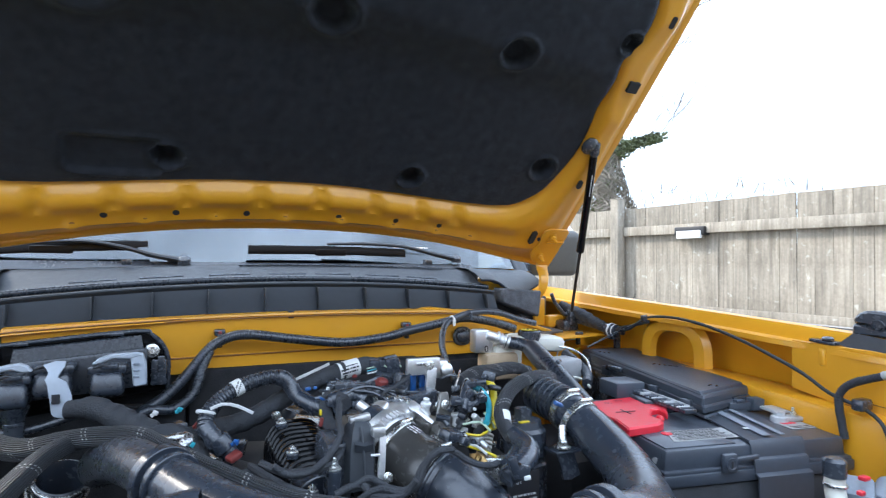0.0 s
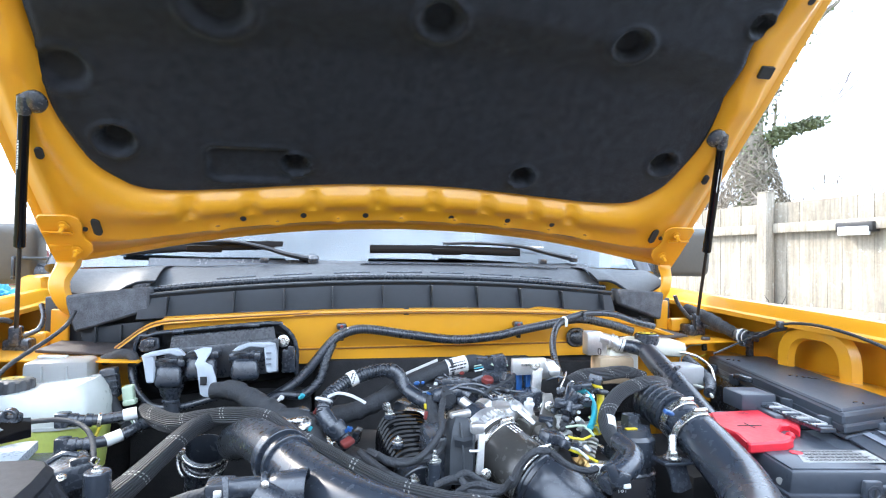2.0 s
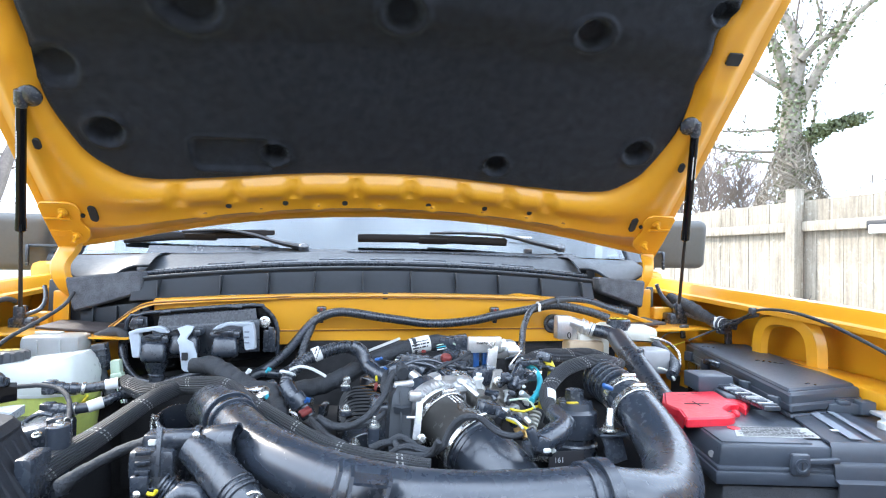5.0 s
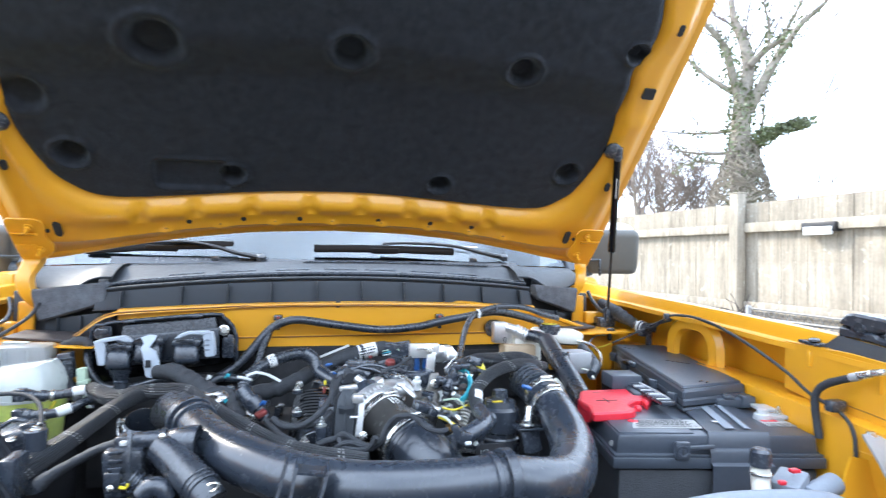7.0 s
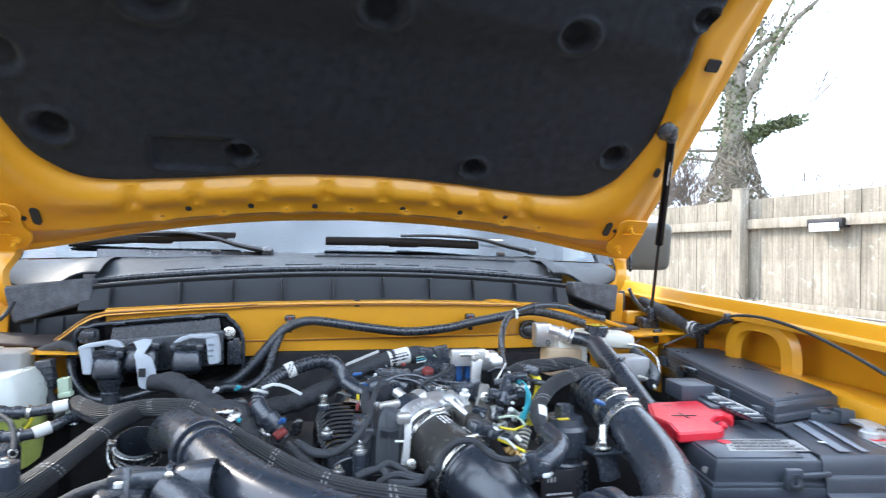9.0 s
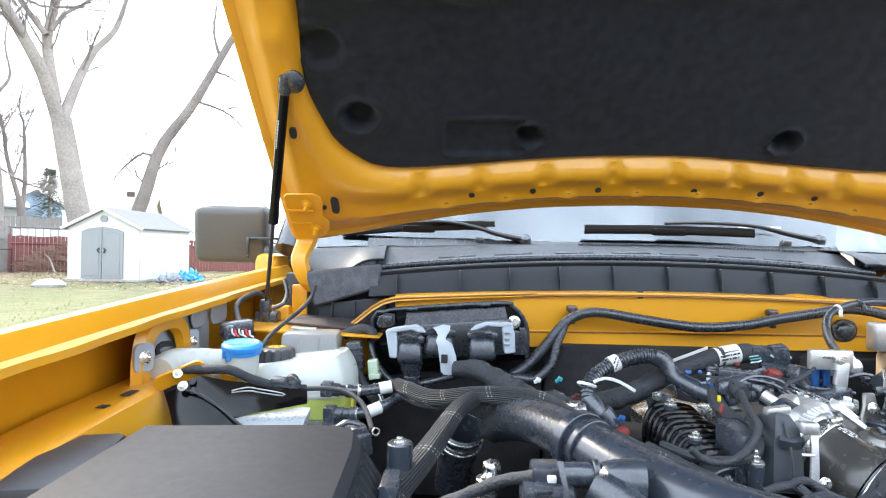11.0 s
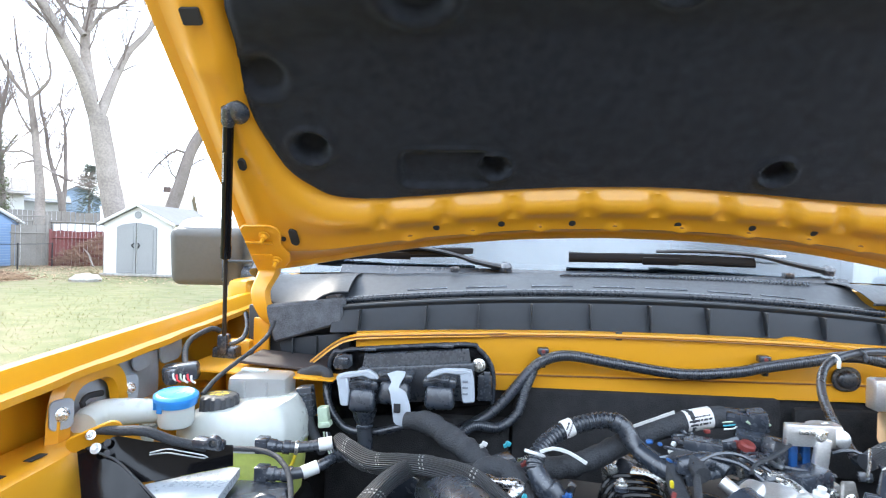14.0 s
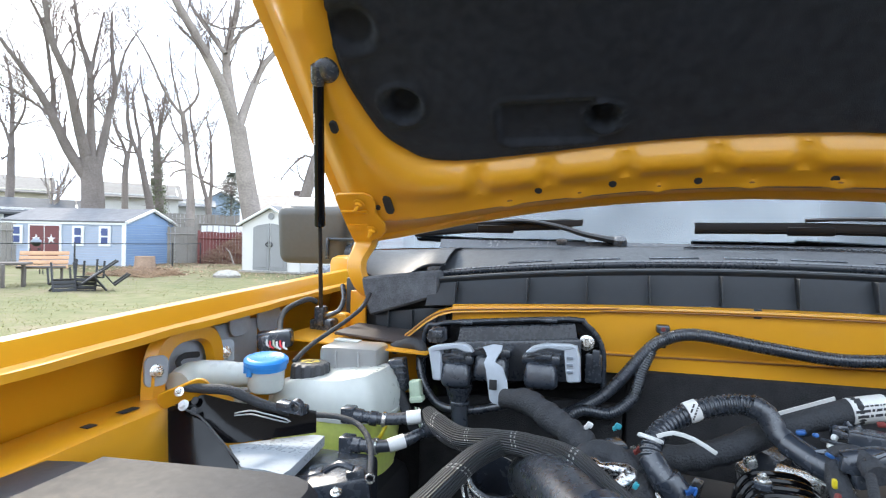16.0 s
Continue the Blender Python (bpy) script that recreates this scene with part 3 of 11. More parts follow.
# fallen leaves along the yard's back edge
bm = bmesh.new()
for k in range(26000):
    px, py = rng.uniform(-30, -7), rng.uniform(14.5, 24)
    if rng.random() > 0.12 + 0.9 * (py - 14.5) / 6:
        continue
    q = Vector((px, py, 0.03))
    t, w = rng.uniform(0, 6.28), rng.uniform(0.018, 0.045)
    u, v = Vector((math.cos(t), math.sin(t), rng.uniform(-0.3, 0.5))) * w, Vector((-math.sin(t), math.cos(t), rng.uniform(-0.3, 0.5))) * w * 0.7
    bm.faces.new([bm.verts.new(q + a) for a in (u, v, -u, -v)])
tagged(part("fallen_leaves", bm, LITTER, None), "brown fallen leaves scattered along the back of the lawn", "leaves", kind="stuff")

# ---- the car: shell round the engine bay ----


def tilt(x):
    return 0.010 * x


car = thing("car", (0, 0.4, 0), "bright yellow off-road car parked with its hood open", "car")

RIDGE = [(-0.80, 1.172), (-0.62, 1.190), (-0.40, 1.205), (-0.20, 1.216), (0.0, 1.226), (0.2, 1.235), (0.42, 1.244), (0.64, 1.254), (0.80, 1.258)]


def fender(side):
    """Wing: outer side, rolled top ridge, sloping gutter and an inner ledge with a wavy trimmed edge."""
    rows = []
    for y, z in RIDGE:
        for k in range(1):
            zz = z + tilt(side * 0.85)
            ins = 0.004 * math.sin(y * 23) * math.sin(y * 9 + 1) if -0.35 < y < 0.45 else 0.0
            prof = [(0.925, 0.62), (0.925, 1.02), (0.912, zz - 0.09), (0.895, zz - 0.035), (0.872, zz - 0.006), (0.858, zz), (0.848, zz - 0.003),
                    (0.842, zz - 0.012), (0.838, zz - 0.022), (0.835, zz - 0.028), (0.829, zz - 0.030), (0.822 + ins, zz - 0.031), (0.821 + ins, zz - 0.041)]
            rows.append([(side * x, y, h) for x, h in prof])
    fine = []
    for a, b in zip(rows, rows[1:]):
        for k in range(6):
            f = k / 6
            y = a[0][1] + (b[0][1] - a[0][1]) * f
            row = [tuple(Vector(p).lerp(Vector(q), f)) for p, q in zip(a, b)]
            w = 0.004 * math.sin(y * 31) * math.sin(y * 11 + 1) if -0.35 < y < 0.45 else 0.0
            row[-1] = (row[-1][0] + side * w, y, row[-1][2])
            row[-2] = (row[-2][0] + side * w, y, row[-2][2])
            fine.append(row)
    fine.append(rows[-1])
    return sheet(fine, 0.0012)


for side in (-1, 1):
    f = part("fender", fender(side), YELLOW, car)
    # structural rail below, with its face towards the engine, and the arched bracket between rail and wing
    rail = [(0.905, 1.075), (0.90, 1.088), (0.885, 1.095), (0.815, 1.100), (0.802, 1.094), (0.797, 1.075), (0.796, 1.04), (0.79, 0.98)]
    rows = [[(side * x, y, z + tilt(side * 0.85) - 0.05 * max(0, -0.05 - y)) for x, z in rail] for y in (0.40, 0.3, 0.2, 0.1, 0, -0.1, -0.2, -0.3, -0.45, -0.62, -0.78)]
    part("apron_rail", sheet(rows, 0.0015), YELLOW, car)
    if side < 0:
        # Rail slots are dark plates laid on top, shade as colour.
        for y, w in ((-0.045, 0.035), (-0.105, 0.018)):
            part("rail_slot", box((-0.822, y, 1.0928 - 0.05 * max(0, -0.05 - y)), (0.012, w * 0.8, 0.0012), 0.0003), DARK, car, "dark plate drawn as a slot in the rail")
    y0, y1 = ((0.005, 0.185) if side < 0 else (-0.01, 0.20))
    c, hw = (y0 + y1) / 2, (y1 - y0) / 2
    rows = []
    for inner in (0, 0.3, 1.0, 1.15):
        row = []
        for k in range(17):
            a = math.pi * k / 16
            r = 1 - 0.38 * inner
            sq = lambda v: math.copysign(abs(v) ** 0.62, v)
            row.append((side * (0.838 + (0.012 if inner in (0, 1.15) else 0)), c + hw * r * sq(math.cos(a)), 1.098 + tilt(side * 0.85) + (0.098 * (1 - 0.26 * inner)) * sq(math.sin(a))))
        rows.append(row)
    part("arch_bracket", sheet(rows, 0.002), YELLOW, car)

# windscreen scuttle: ribbed upright panel, channel with a rubber seal, top panel up to the glass


def crown(x, k=0.095):
    return -k * x * x + tilt(x)


xs = [-0.56 + 1.12 * i / 28 for i in range(29)]
cowl = part("cowl_panel", sheet([[(x, 0.402 + 0.02 * abs(x), 1.218 + crown(x, 0.05)) for x in xs],
                                 [(x, 0.408 + 0.02 * abs(x), 1.224 + crown(x, 0.05)) for x in xs],
                                 [(x, 0.428 + 0.02 * abs(x), 1.273 + crown(x)) for x in xs],
                                 [(x, 0.424 + 0.02 * abs(x), 1.279 + crown(x)) for x in xs],
                                 [(x, 0.445 + 0.02 * abs(x), 1.283 + crown(x)) for x in xs],
                                 [(x, 0.47 + 0.02 * abs(x), 1.281 + crown(x)) for x in xs],
                                 [(x, 0.482 + 0.02 * abs(x), 1.297 + crown(x)) for x in xs],
                                 [(x, 0.52 + 0.02 * abs(x), 1.306 + crown(x)) for x in xs],
                                 [(x, 0.58, 1.318 + crown(x, 0.05)) for x in xs],
                                 [(x, 0.66, 1.324 + crown(x, 0.04)) for x in xs],
                                 [(x, 0.70, 1.320 + crown(x, 0.03)) for x in xs]], 0.0025), COWL, car)
for x in (-0.50, -0.362, -0.255, -0.148, -0.033, 0.083, 0.195, 0.305, 0.415, 0.525):
    zt, zb = 1.273 + crown(x), 1.224 + crown(x, 0.05)
    yb = 0.02 * abs(x)
    part("rib", plate([(0, 0), (-0.017, 0.0), (-0.012, zt - zb), (0.016, zt - zb)], (x, 0.413 + yb, zb), (0, 1, 0), (0, 0, 1), 0.003, 0.0005), COWL, cowl)
part("rubber_seal", tube([(x, 0.462 + 0.02 * abs(x), 1.292 + crown(x)) for x in xs[::2]], 0.007, seg=10), RUBBER, cowl)
part("top_edge_strip", tube([(x, 0.426 + 0.02 * abs(x), 1.281 + crown(x)) for x in xs[::2]], 0.004, seg=8), COWL, cowl)
for x in (-0.37, -0.24, -0.1, 0.03, 0.14, 0.27, 0.38):
    part("seal_slot", box((x, 0.501 + 0.02 * abs(x), 1.3022 + crown(x)), (0.088, 0.007, 0.0022), 0.0006, (13, math.degrees(math.atan(0.19 * x - 0.01)), 0)), PLASTIC, cowl)
part("drip_tab", box((0.02, 0.396, 1.214), (0.012, 0.004, 0.016), 0.001), COWL, cowl)
for x in (-0.33, -0.06, 0.16):
    part("clip_tab", box((x, 0.408, 1.221 + crown(x, 0.05)), (0.03, 0.006, 0.003), 0.001), PLASTIC, cowl)
# grille mesh at the foot of the glass
bm = bmesh.new()
for i in range(66):
    x = -0.06 + 0.55 * i / 66
    for yy, zz in ((0.592, 1.3213), (0.618, 1.3225)):
        bmesh.ops.create_cube(bm, size=1, matrix=pose(x + (yy - 0.605) * 0.5, yy, zz + crown(x, 0.046), 3, 0, -27) @ Matrix.Diagonal((0.0034, 0.028, 0.003, 1)))
part("intake_mesh", bm, PLASTIC, cowl)
for side in (-1, 1):
    # end blocks of open-cell foam and the folded closing plates below them
    fo = [(-0.705, 1.246), (-0.54, 1.266), (-0.537, 1.214), (-0.683, 1.168)] if side < 0 else [(0.707, 1.258), (0.577, 1.267), (0.581, 1.226), (0.699, 1.186)]
    part("foam_block", plate(fo[::side], (0, 0.452, 0), (1, 0, 0), (0, 0, 1), 0.05, 0.005), FOAM, cowl, "grey open-cell foam block")
    part("closing_panel", box((side * 0.645, 0.50, 1.14), (0.24, 0.02, 0.20), 0.004), COWL, cowl)
    part("end_plate", box((side * 0.60, 0.455, 1.165 + tilt(side * 0.6)), (0.15, 0.02, 0.05), 0.003, (0, side * 7, 0)), COWL, cowl)
    for k in range(3):
        part("end_rib", box((side * (0.545 + 0.05 * k), 0.440, 1.166 + tilt(side * 0.6)), (0.003, 0.012, 0.045), 0.0005), COWL, cowl)
    rim, _ = spline([Vector((side * x, y, z + tilt(side * x))) for x, y, z in ((0.535, 0.462, 1.284), (0.565, 0.460, 1.283), (0.590, 0.460, 1.274), (0.612, 0.460, 1.260), (0.640, 0.460, 1.252), (0.675, 0.462, 1.252), (0.705, 0.466, 1.261), (0.735, 0.475, 1.276))], [1] * 8, 0.006)
    rows = []
    for p in rim:
        f = (abs(p.x) - 0.535) / 0.20
        back = Vector((p.x * 1.02, 0.66, 1.313 - 0.008 * f + tilt(p.x)))
        dip = 0.5 * (1.284 + tilt(p.x) - p.z)
        rows.append([p + Vector((0, 0.003, -0.006)), p, p + Vector((0, 0.006, 0.003)), p.lerp(back, 0.22) + Vector((0, 0, 0.010 - 0.2 * dip)), p.lerp(back, 0.5) + Vector((0, 0, 0.014)), p.lerp(back, 0.78) + Vector((0, 0, 0.008)), back])
    part("corner_cap", sheet(rows, 0.002), COWL, cowl, "smooth black corner of the scuttle")
    part("corner_seal", tube([p + Vector((0, -0.002, -0.002)) for p in rim[::3]], 0.0028, seg=8), COWL, cowl)

# glass, dash, and an unseen dark box for the cabin, closed to keep light out
gl = []
for k in range(9):
    f = k / 8
    gl.append([(x * (1 - 0.08 * f), 0.655 + 0.40 * f + 0.06 * (x * x), 1.320 + 0.52 * f + tilt(x) - 0.02 * x * x) for x in [-0.78 + 1.56 * i / 24 for i in range(25)]])
wind = part("windscreen", sheet(gl, 0.004), GLASS, car)
wind.visible_shadow = False
part("shade_band", plate([(-0.6, -0.012), (0.6, -0.012), (0.6, 0.012), (-0.6, 0.012)], (0, 0.652, 1.318), (1, 0, 0), (0, 0.61, 0.79), 0.001, 0), PLASTIC, wind)
bars("sticker", (0.42, 0.693, 1.372), (1, 0, 0), (0, 0.61, 0.79), [(0, 0.006, 0.11)], LABEL, wind, 0.004, 7)
part("dashboard", merged(box((0, 1.05, 1.20), (1.36, 0.55, 0.24), 0.03)), PLASTIC, car)
part("cabin_dark_box", merged(box((-0.80, 1.80, 1.12), (0.04, 1.6, 1.44), 0.01), box((0.80, 1.80, 1.12), (0.04, 1.6, 1.44), 0.01), box((0, 1.85, 1.85), (1.66, 1.5, 0.06), 0.01),
                           box((0, 2.60, 1.12), (1.66, 0.06, 1.46), 0.01), box((0, 1.7, 0.42), (1.64, 1.9, 0.05), 0.01)), DARK, car)
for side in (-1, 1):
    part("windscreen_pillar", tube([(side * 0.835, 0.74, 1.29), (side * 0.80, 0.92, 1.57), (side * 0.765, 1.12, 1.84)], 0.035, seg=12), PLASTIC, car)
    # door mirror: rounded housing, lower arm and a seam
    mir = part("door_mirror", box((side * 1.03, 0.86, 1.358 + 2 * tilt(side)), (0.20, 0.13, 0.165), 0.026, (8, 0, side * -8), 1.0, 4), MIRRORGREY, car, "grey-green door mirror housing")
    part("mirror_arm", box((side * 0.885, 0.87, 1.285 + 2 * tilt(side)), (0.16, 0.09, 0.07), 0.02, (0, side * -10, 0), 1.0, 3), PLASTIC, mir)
    # Cap gets a pale colour in place of the sky light on it.
    part("mirror_cap", box((side * 1.028, 0.855, 1.43 + 2 * tilt(side)), (0.185, 0.11, 0.06), 0.03, (8, 0, side * -8), 0.9, 4), SHEDWHITE, mir, "mirror top, coloured pale for the sky light on it")
    part("mirror_seam", merged(box((side * 0.965, 0.793, 1.305 + tilt(side)), (0.008, 0.01, 0.06), 0.002), box((side * 0.92, 0.798, 1.332 + tilt(side)), (0.10, 0.01, 0.008), 0.002)), PLASTIC, mir)
    part("body_side", merged(box((side * 0.885, 1.72, 0.86), (0.06, 2.05, 0.84), 0.02), box((side * 0.90, 1.25, 0.95), (0.05, 0.95, 0.55), 0.02)), YELLOW, car)
    w = part("wheel", lathe((side * 0.90, -0.35, 0.40), (side, 0, 0), [(-0.24, 0.20), (-0.24, 0.37), (-0.2, 0.40), (-0.04, 0.40), (0, 0.37), (0, 0.22), (-0.05, 0.2), (-0.06, 0.0)], 40), RUBBER, car)
    w = part("wheel", lathe((side * 0.90, 2.1, 0.40), (side, 0, 0), [(-0.24, 0.20), (-0.24, 0.37), (-0.2, 0.40), (-0.04, 0.40), (0, 0.37), (0, 0.22), (-0.05, 0.2), (-0.06, 0.0)], 40), RUBBER, car)

# wipers
for pts, blade, name in (([(-0.195, 0.655, 1.330), (-0.267, 0.650, 1.344), (-0.327, 0.650, 1.361), (-0.408, 0.655, 1.373), (-0.515, 0.655, 1.367)], [(-0.677, 0.700, 1.343), (-0.491, 0.672, 1.358), (-0.274, 0.655, 1.367)], "wiper"), ([(0.556, 0.665, 1.344), (0.473, 0.655, 1.359), (0.386, 0.652, 1.377), (0.268, 0.652, 1.383), (0.161, 0.655, 1.380)], [(-0.045, 0.652, 1.361), (0.169, 0.652, 1.363), (0.387, 0.655, 1.359)], "wiper")):
    w = part(name, tube([Vector(p) for p in pts], [0.013, 0.0105, 0.0085, 0.0075, 0.0065], seg=8, flat=0.6), COWL, car, "black wiper arm resting at the foot of the glass")
    line, _ = spline([Vector(p) for p in blade], [1] * len(blade), 0.02)
    part("blade", sheet([[p + Vector((0, dy, dz)) for p in line] for dy, dz in ((0.006, 0.0095), (0.002, 0.0105), (-0.002, 0.009), (-0.006, 0.001), (-0.007, -0.004))], 0.002), WIPER, w, "black spoiler strip of the wiper blade")
    part("blade_edge", tube([p + Vector((0, 0.002, 0.0105)) for p in line[::2]], 0.0014, seg=6), WIPER, w)
    part("blade_rubber", tube([p + Vector((0, -0.002, -0.007)) for p in line[::2]], 0.0046, seg=8), WIPER, w)
    part("blade_adapter", box(line[len(line) // 2] + Vector((0, -0.006, -0.006)), (0.085, 0.012, 0.018), 0.004), WIPER, w)
    part("pivot_nut", lathe(Vector(pts[0]) + Vector((0, 0, -0.005)), (0, -0.4, 1), [(0, 0.016), (0.012, 0.015), (0.018, 0.008), (0.019, 0)], 18), PLASTIC, w)
    part("nozzle", box((pts[0][0] - 0.12, 0.60, 1.328 + tilt(pts[0][0])), (0.022, 0.02, 0.014), 0.004), PLASTIC, w)

# bulkhead: yellow upper panel with a pressed line, black felt below
xb = [-0.50 + 1.058 * i / 26 for i in range(27)]
part("bulkhead", sheet([[(x, 0.404, 1.221 + crown(x, 0.05)) for x in xb], [(x, 0.391, 1.218 + crown(x, 0.05)) for x in xb], [(x, 0.390, 1.214 + crown(x, 0.05)) for x in xb],
                        [(x, 0.396, 1.208 + crown(x, 0.05)) for x in xb], [(x, 0.396, 1.137 + tilt(x)) for x in xb], [(x, 0.389, 1.130 + tilt(x)) for x in xb],
                        [(x, 0.388, 1.102 + tilt(x)) for x in xb]], 0.0015), YELLOW, car)
part("bulkhead_lower", box((0, 0.405, 0.85), (1.30, 0.02, 0.52), 0.004), FELT, car)
part("bulkhead_felt", merged(box((0.065, 0.376, 0.955), (0.50, 0.022, 0.31), 0.008), box((-0.37, 0.372, 0.92), (0.36, 0.03, 0.26), 0.008), box((0.47, 0.378, 1.03), (0.26, 0.018, 0.13), 0.008)), FELT, car, "black sound-deadening felt")
lip = [(-0.662, 0.385, 1.103), (-0.611, 0.385, 1.126), (-0.583, 0.385, 1.147), (-0.550, 0.385, 1.174), (-0.528, 0.385, 1.187), (-0.501, 0.385, 1.195), (-0.442, 0.388, 1.199), (-0.337, 0.388, 1.205), (-0.252, 0.389, 1.209), (-0.179, 0.396, 1.213)]
part("flange_over_module", sheet([[(x, y + 0.014, z + 0.004) for x, y, z in lip], lip, [(x + 0.004, y - 0.003, z - 0.005) for x, y, z in lip]], 0.002), YELLOW, car)
part("flange_sealer", tube([(x + 0.002, y - 0.002, z - 0.0005) for x, y, z in lip], 0.0016, seg=6), SEAMBROWN, car, "thin brown bead drawn along the seam")
# Dark line under the cowl and the pressed line, drawn as brown beads.
part("bulkhead_top_bead", tube([(x, 0.3895, 1.2105 + crown(x, 0.05)) for x in xb], 0.0015, seg=6), SEAMBROWN, car, "thin brown bead drawn along the seam")
part("bulkhead_line", tube([(x, 0.3885, 1.1335 + tilt(x)) for x in xb], 0.0018, seg=6), SEAMBROWN, car, "brown bead drawn along the pressed line")
part("side_panel", box((-0.60, 0.40, 1.08), (0.20, 0.03, 0.10), 0.004, (0, 0, 10)), YELLOW, car)
for side in (-1, 1):
    part("inner_liner", box((side * 0.80, -0.15, 0.80), (0.012, 1.2, 0.42), 0.003), DARK, car)
flange = [(0.312, 0.412, 1.217), (0.357, 0.402, 1.220), (0.395, 0.392, 1.217), (0.462, 0.386, 1.206), (0.540, 0.380, 1.196), (0.607, 0.374, 1.184), (0.664, 0.366, 1.165), (0.706, 0.360, 1.151)]
part("side_flange", sheet([[Vector(p) + Vector((0, 0.010, 0.003)) for p in flange], flange, [Vector(p) + Vector((0, 0.001, -0.007)) for p in flange], [Vector(p) + Vector((0, 0.008, -0.010)) for p in flange], [(p[0], p[1] + 0.012, min(1.125, p[2] - 0.02)) for p in flange]], 0.0015), YELLOW, car)
part("side_panel", box((0.66, 0.38, 1.085), (0.24, 0.03, 0.10), 0.004, (0, 0, -5)), YELLOW, car)
for side in (-1, 1):
    # tower shelf with a brown mat, and the hinge pedestal
    part("tower_shelf", sheet([[(side * 0.52, y, 1.132 + tilt(side * .6)), (side * 0.64, y, 1.136 + tilt(side * .6)), (side * 0.82, y, 1.142 + tilt(side * .6))] for y in (0.30, 0.33, 0.46)], 0.003), YELLOW, car)
    part("tower_mat", box((side * 0.635, 0.395, 1.146 + tilt(side * .6)), (0.17, 0.10, 0.006), 0.002, (3, side * -3, side * 4)), BROWN, car, "dusty brown rubber mat")
    part("hinge_pedestal", merged(box((side * 0.725, 0.470, 1.18 + tilt(side)), (0.036, 0.012, 0.09), 0.004), box((side * 0.77, 0.462, 1.16 + tilt(side)), (0.055, 0.03, 0.035), 0.008)), YELLOW, car)
    part("wheel_house", box((side * 0.70, 0.28, 0.80), (0.24, 0.30, 0.20), 0.03), DARK, car)
# dark floor and front of the bay
part("bay_floor", box((0, -0.2, 0.62), (1.62, 1.25, 0.04), 0.005), DARK, car)
part("bay_front", merged(box((0, -0.80, 0.84), (1.62, 0.03, 0.44), 0.005), box((0, -0.74, 0.975), (1.3, 0.10, 0.04), 0.01)), DARK, car, "black front panel of the bay")
for z in (1.099, 1.078):
    part("wing_bead", tube([(-0.924, -0.42, z - 0.006), (-0.924, -0.1, z), (-0.924, 0.10, z - 0.006)], 0.006, seg=8, step=0.05), YELLOW, car)
panel = part("fender_inner_front", plate([(-0.206, 1.196), (-0.341, 1.194), (-0.424, 1.187), (-0.447, 1.174), (-0.465, 1.153), (-0.530, 1.150), (-0.530, 1.132), (-0.452, 1.134), (-0.459, 1.117), (-0.456, 1.069), (-0.342, 1.075), (-0.257, 1.100), (-0.206, 1.108)][::-1],
                                          (0.824, 0, 0), (0, 1, 0), (0, 0, 1), 0.004), YELLOW, car, "pressed yellow panel inside the wing")
for y, z, w, h in ((-0.262, 1.172, 0.012, 0.030), (-0.395, 1.155, 0.006, 0.034)):
    part("pressed_bead", box((0.822, y, z), (0.006, w, h), 0.0025), YELLOW, panel)
# Pressed creases drawn as thin brown beads on the panel.
for pts in ([(-0.30, 1.098), (-0.36, 1.090), (-0.44, 1.078)], [(-0.33, 1.108), (-0.38, 1.104), (-0.43, 1.098)]):
    part("pressed_line", tube([(0.822, y, z) for y, z in pts], 0.0009, seg=6), SEAMBROWN, panel)
part("panel_dimple", lathe((0.8225, -0.405, 1.093), (-1, 0, 0), [(0, 0.008), (0.003, 0.006), (0.004, 0.0)], 16), YELLOW, panel)
# Dark block put where the gap behind the panel falls into shade.
part("wing_gap_block", box((0.856, -0.500, 1.085), (0.030, 0.12, 0.09), 0.004), DARK, car, "dark block in the gap behind the wing panel, for its shade")
part("side_reinforcement", plate([(-0.375, 1.05), (-0.42, 1.05), (-0.62, 0.98), (-0.62, 0.70), (-0.41, 0.70), (-0.385, 0.98)], (0.795, 0, 0), (0, 1, 0), (0, 0, 1), 0.003), YELLOW, car)

# ---- hood ----
HO, HU, HN = Vector((0.01, 0.41, 1.41)), Vector((0, -0.6744, 0.7384)), Vector((0, -0.7384, -0.6744))


def on_hood(x, s, n=0.0):
    return HO + Vector((x, 0, tilt(x) * 0.9)) + HU * s + HN * n


hood = thing("hood", (0, 0.43, 1.25), "open yellow hood with black fleece liner seen from below", "car hood")
HALF = [(0, 0.112), (0.10, 0.111), (0.19, 0.106), (0.33, 0.093), (0.44, 0.083), (0.52, 0.080), (0.575, 0.093), (0.628, 0.137), (0.655, 0.195), (0.672, 0.26), (0.672, 0.33),
        (0.662, 0.40), (0.655, 0.455), (0.648, 0.50), (0.668, 0.545), (0.672, 0.60), (0.66, 0.66), (0.652, 0.73), (0.655, 0.80), (0.63, 0.90), (0.55, 0.99), (0.3, 1.03), (0.0, 1.04)]
EDGE = [(0, -0.011), (0.12, -0.015), (0.22, -0.022), (0.36, -0.041), (0.49, -0.068), (0.60, -0.095), (0.68, -0.113), (0.745, -0.120), (0.758, -0.05), (0.764, 0.06), (0.770, 0.17),
        (0.776, 0.30), (0.781, 0.40), (0.784, 0.50), (0.786, 0.56), (0.787, 0.62), (0.786, 0.68), (0.785, 0.76), (0.783, 0.84), (0.775, 0.96), (0.70, 1.10), (0.35, 1.13), (0.0, 1.14)]


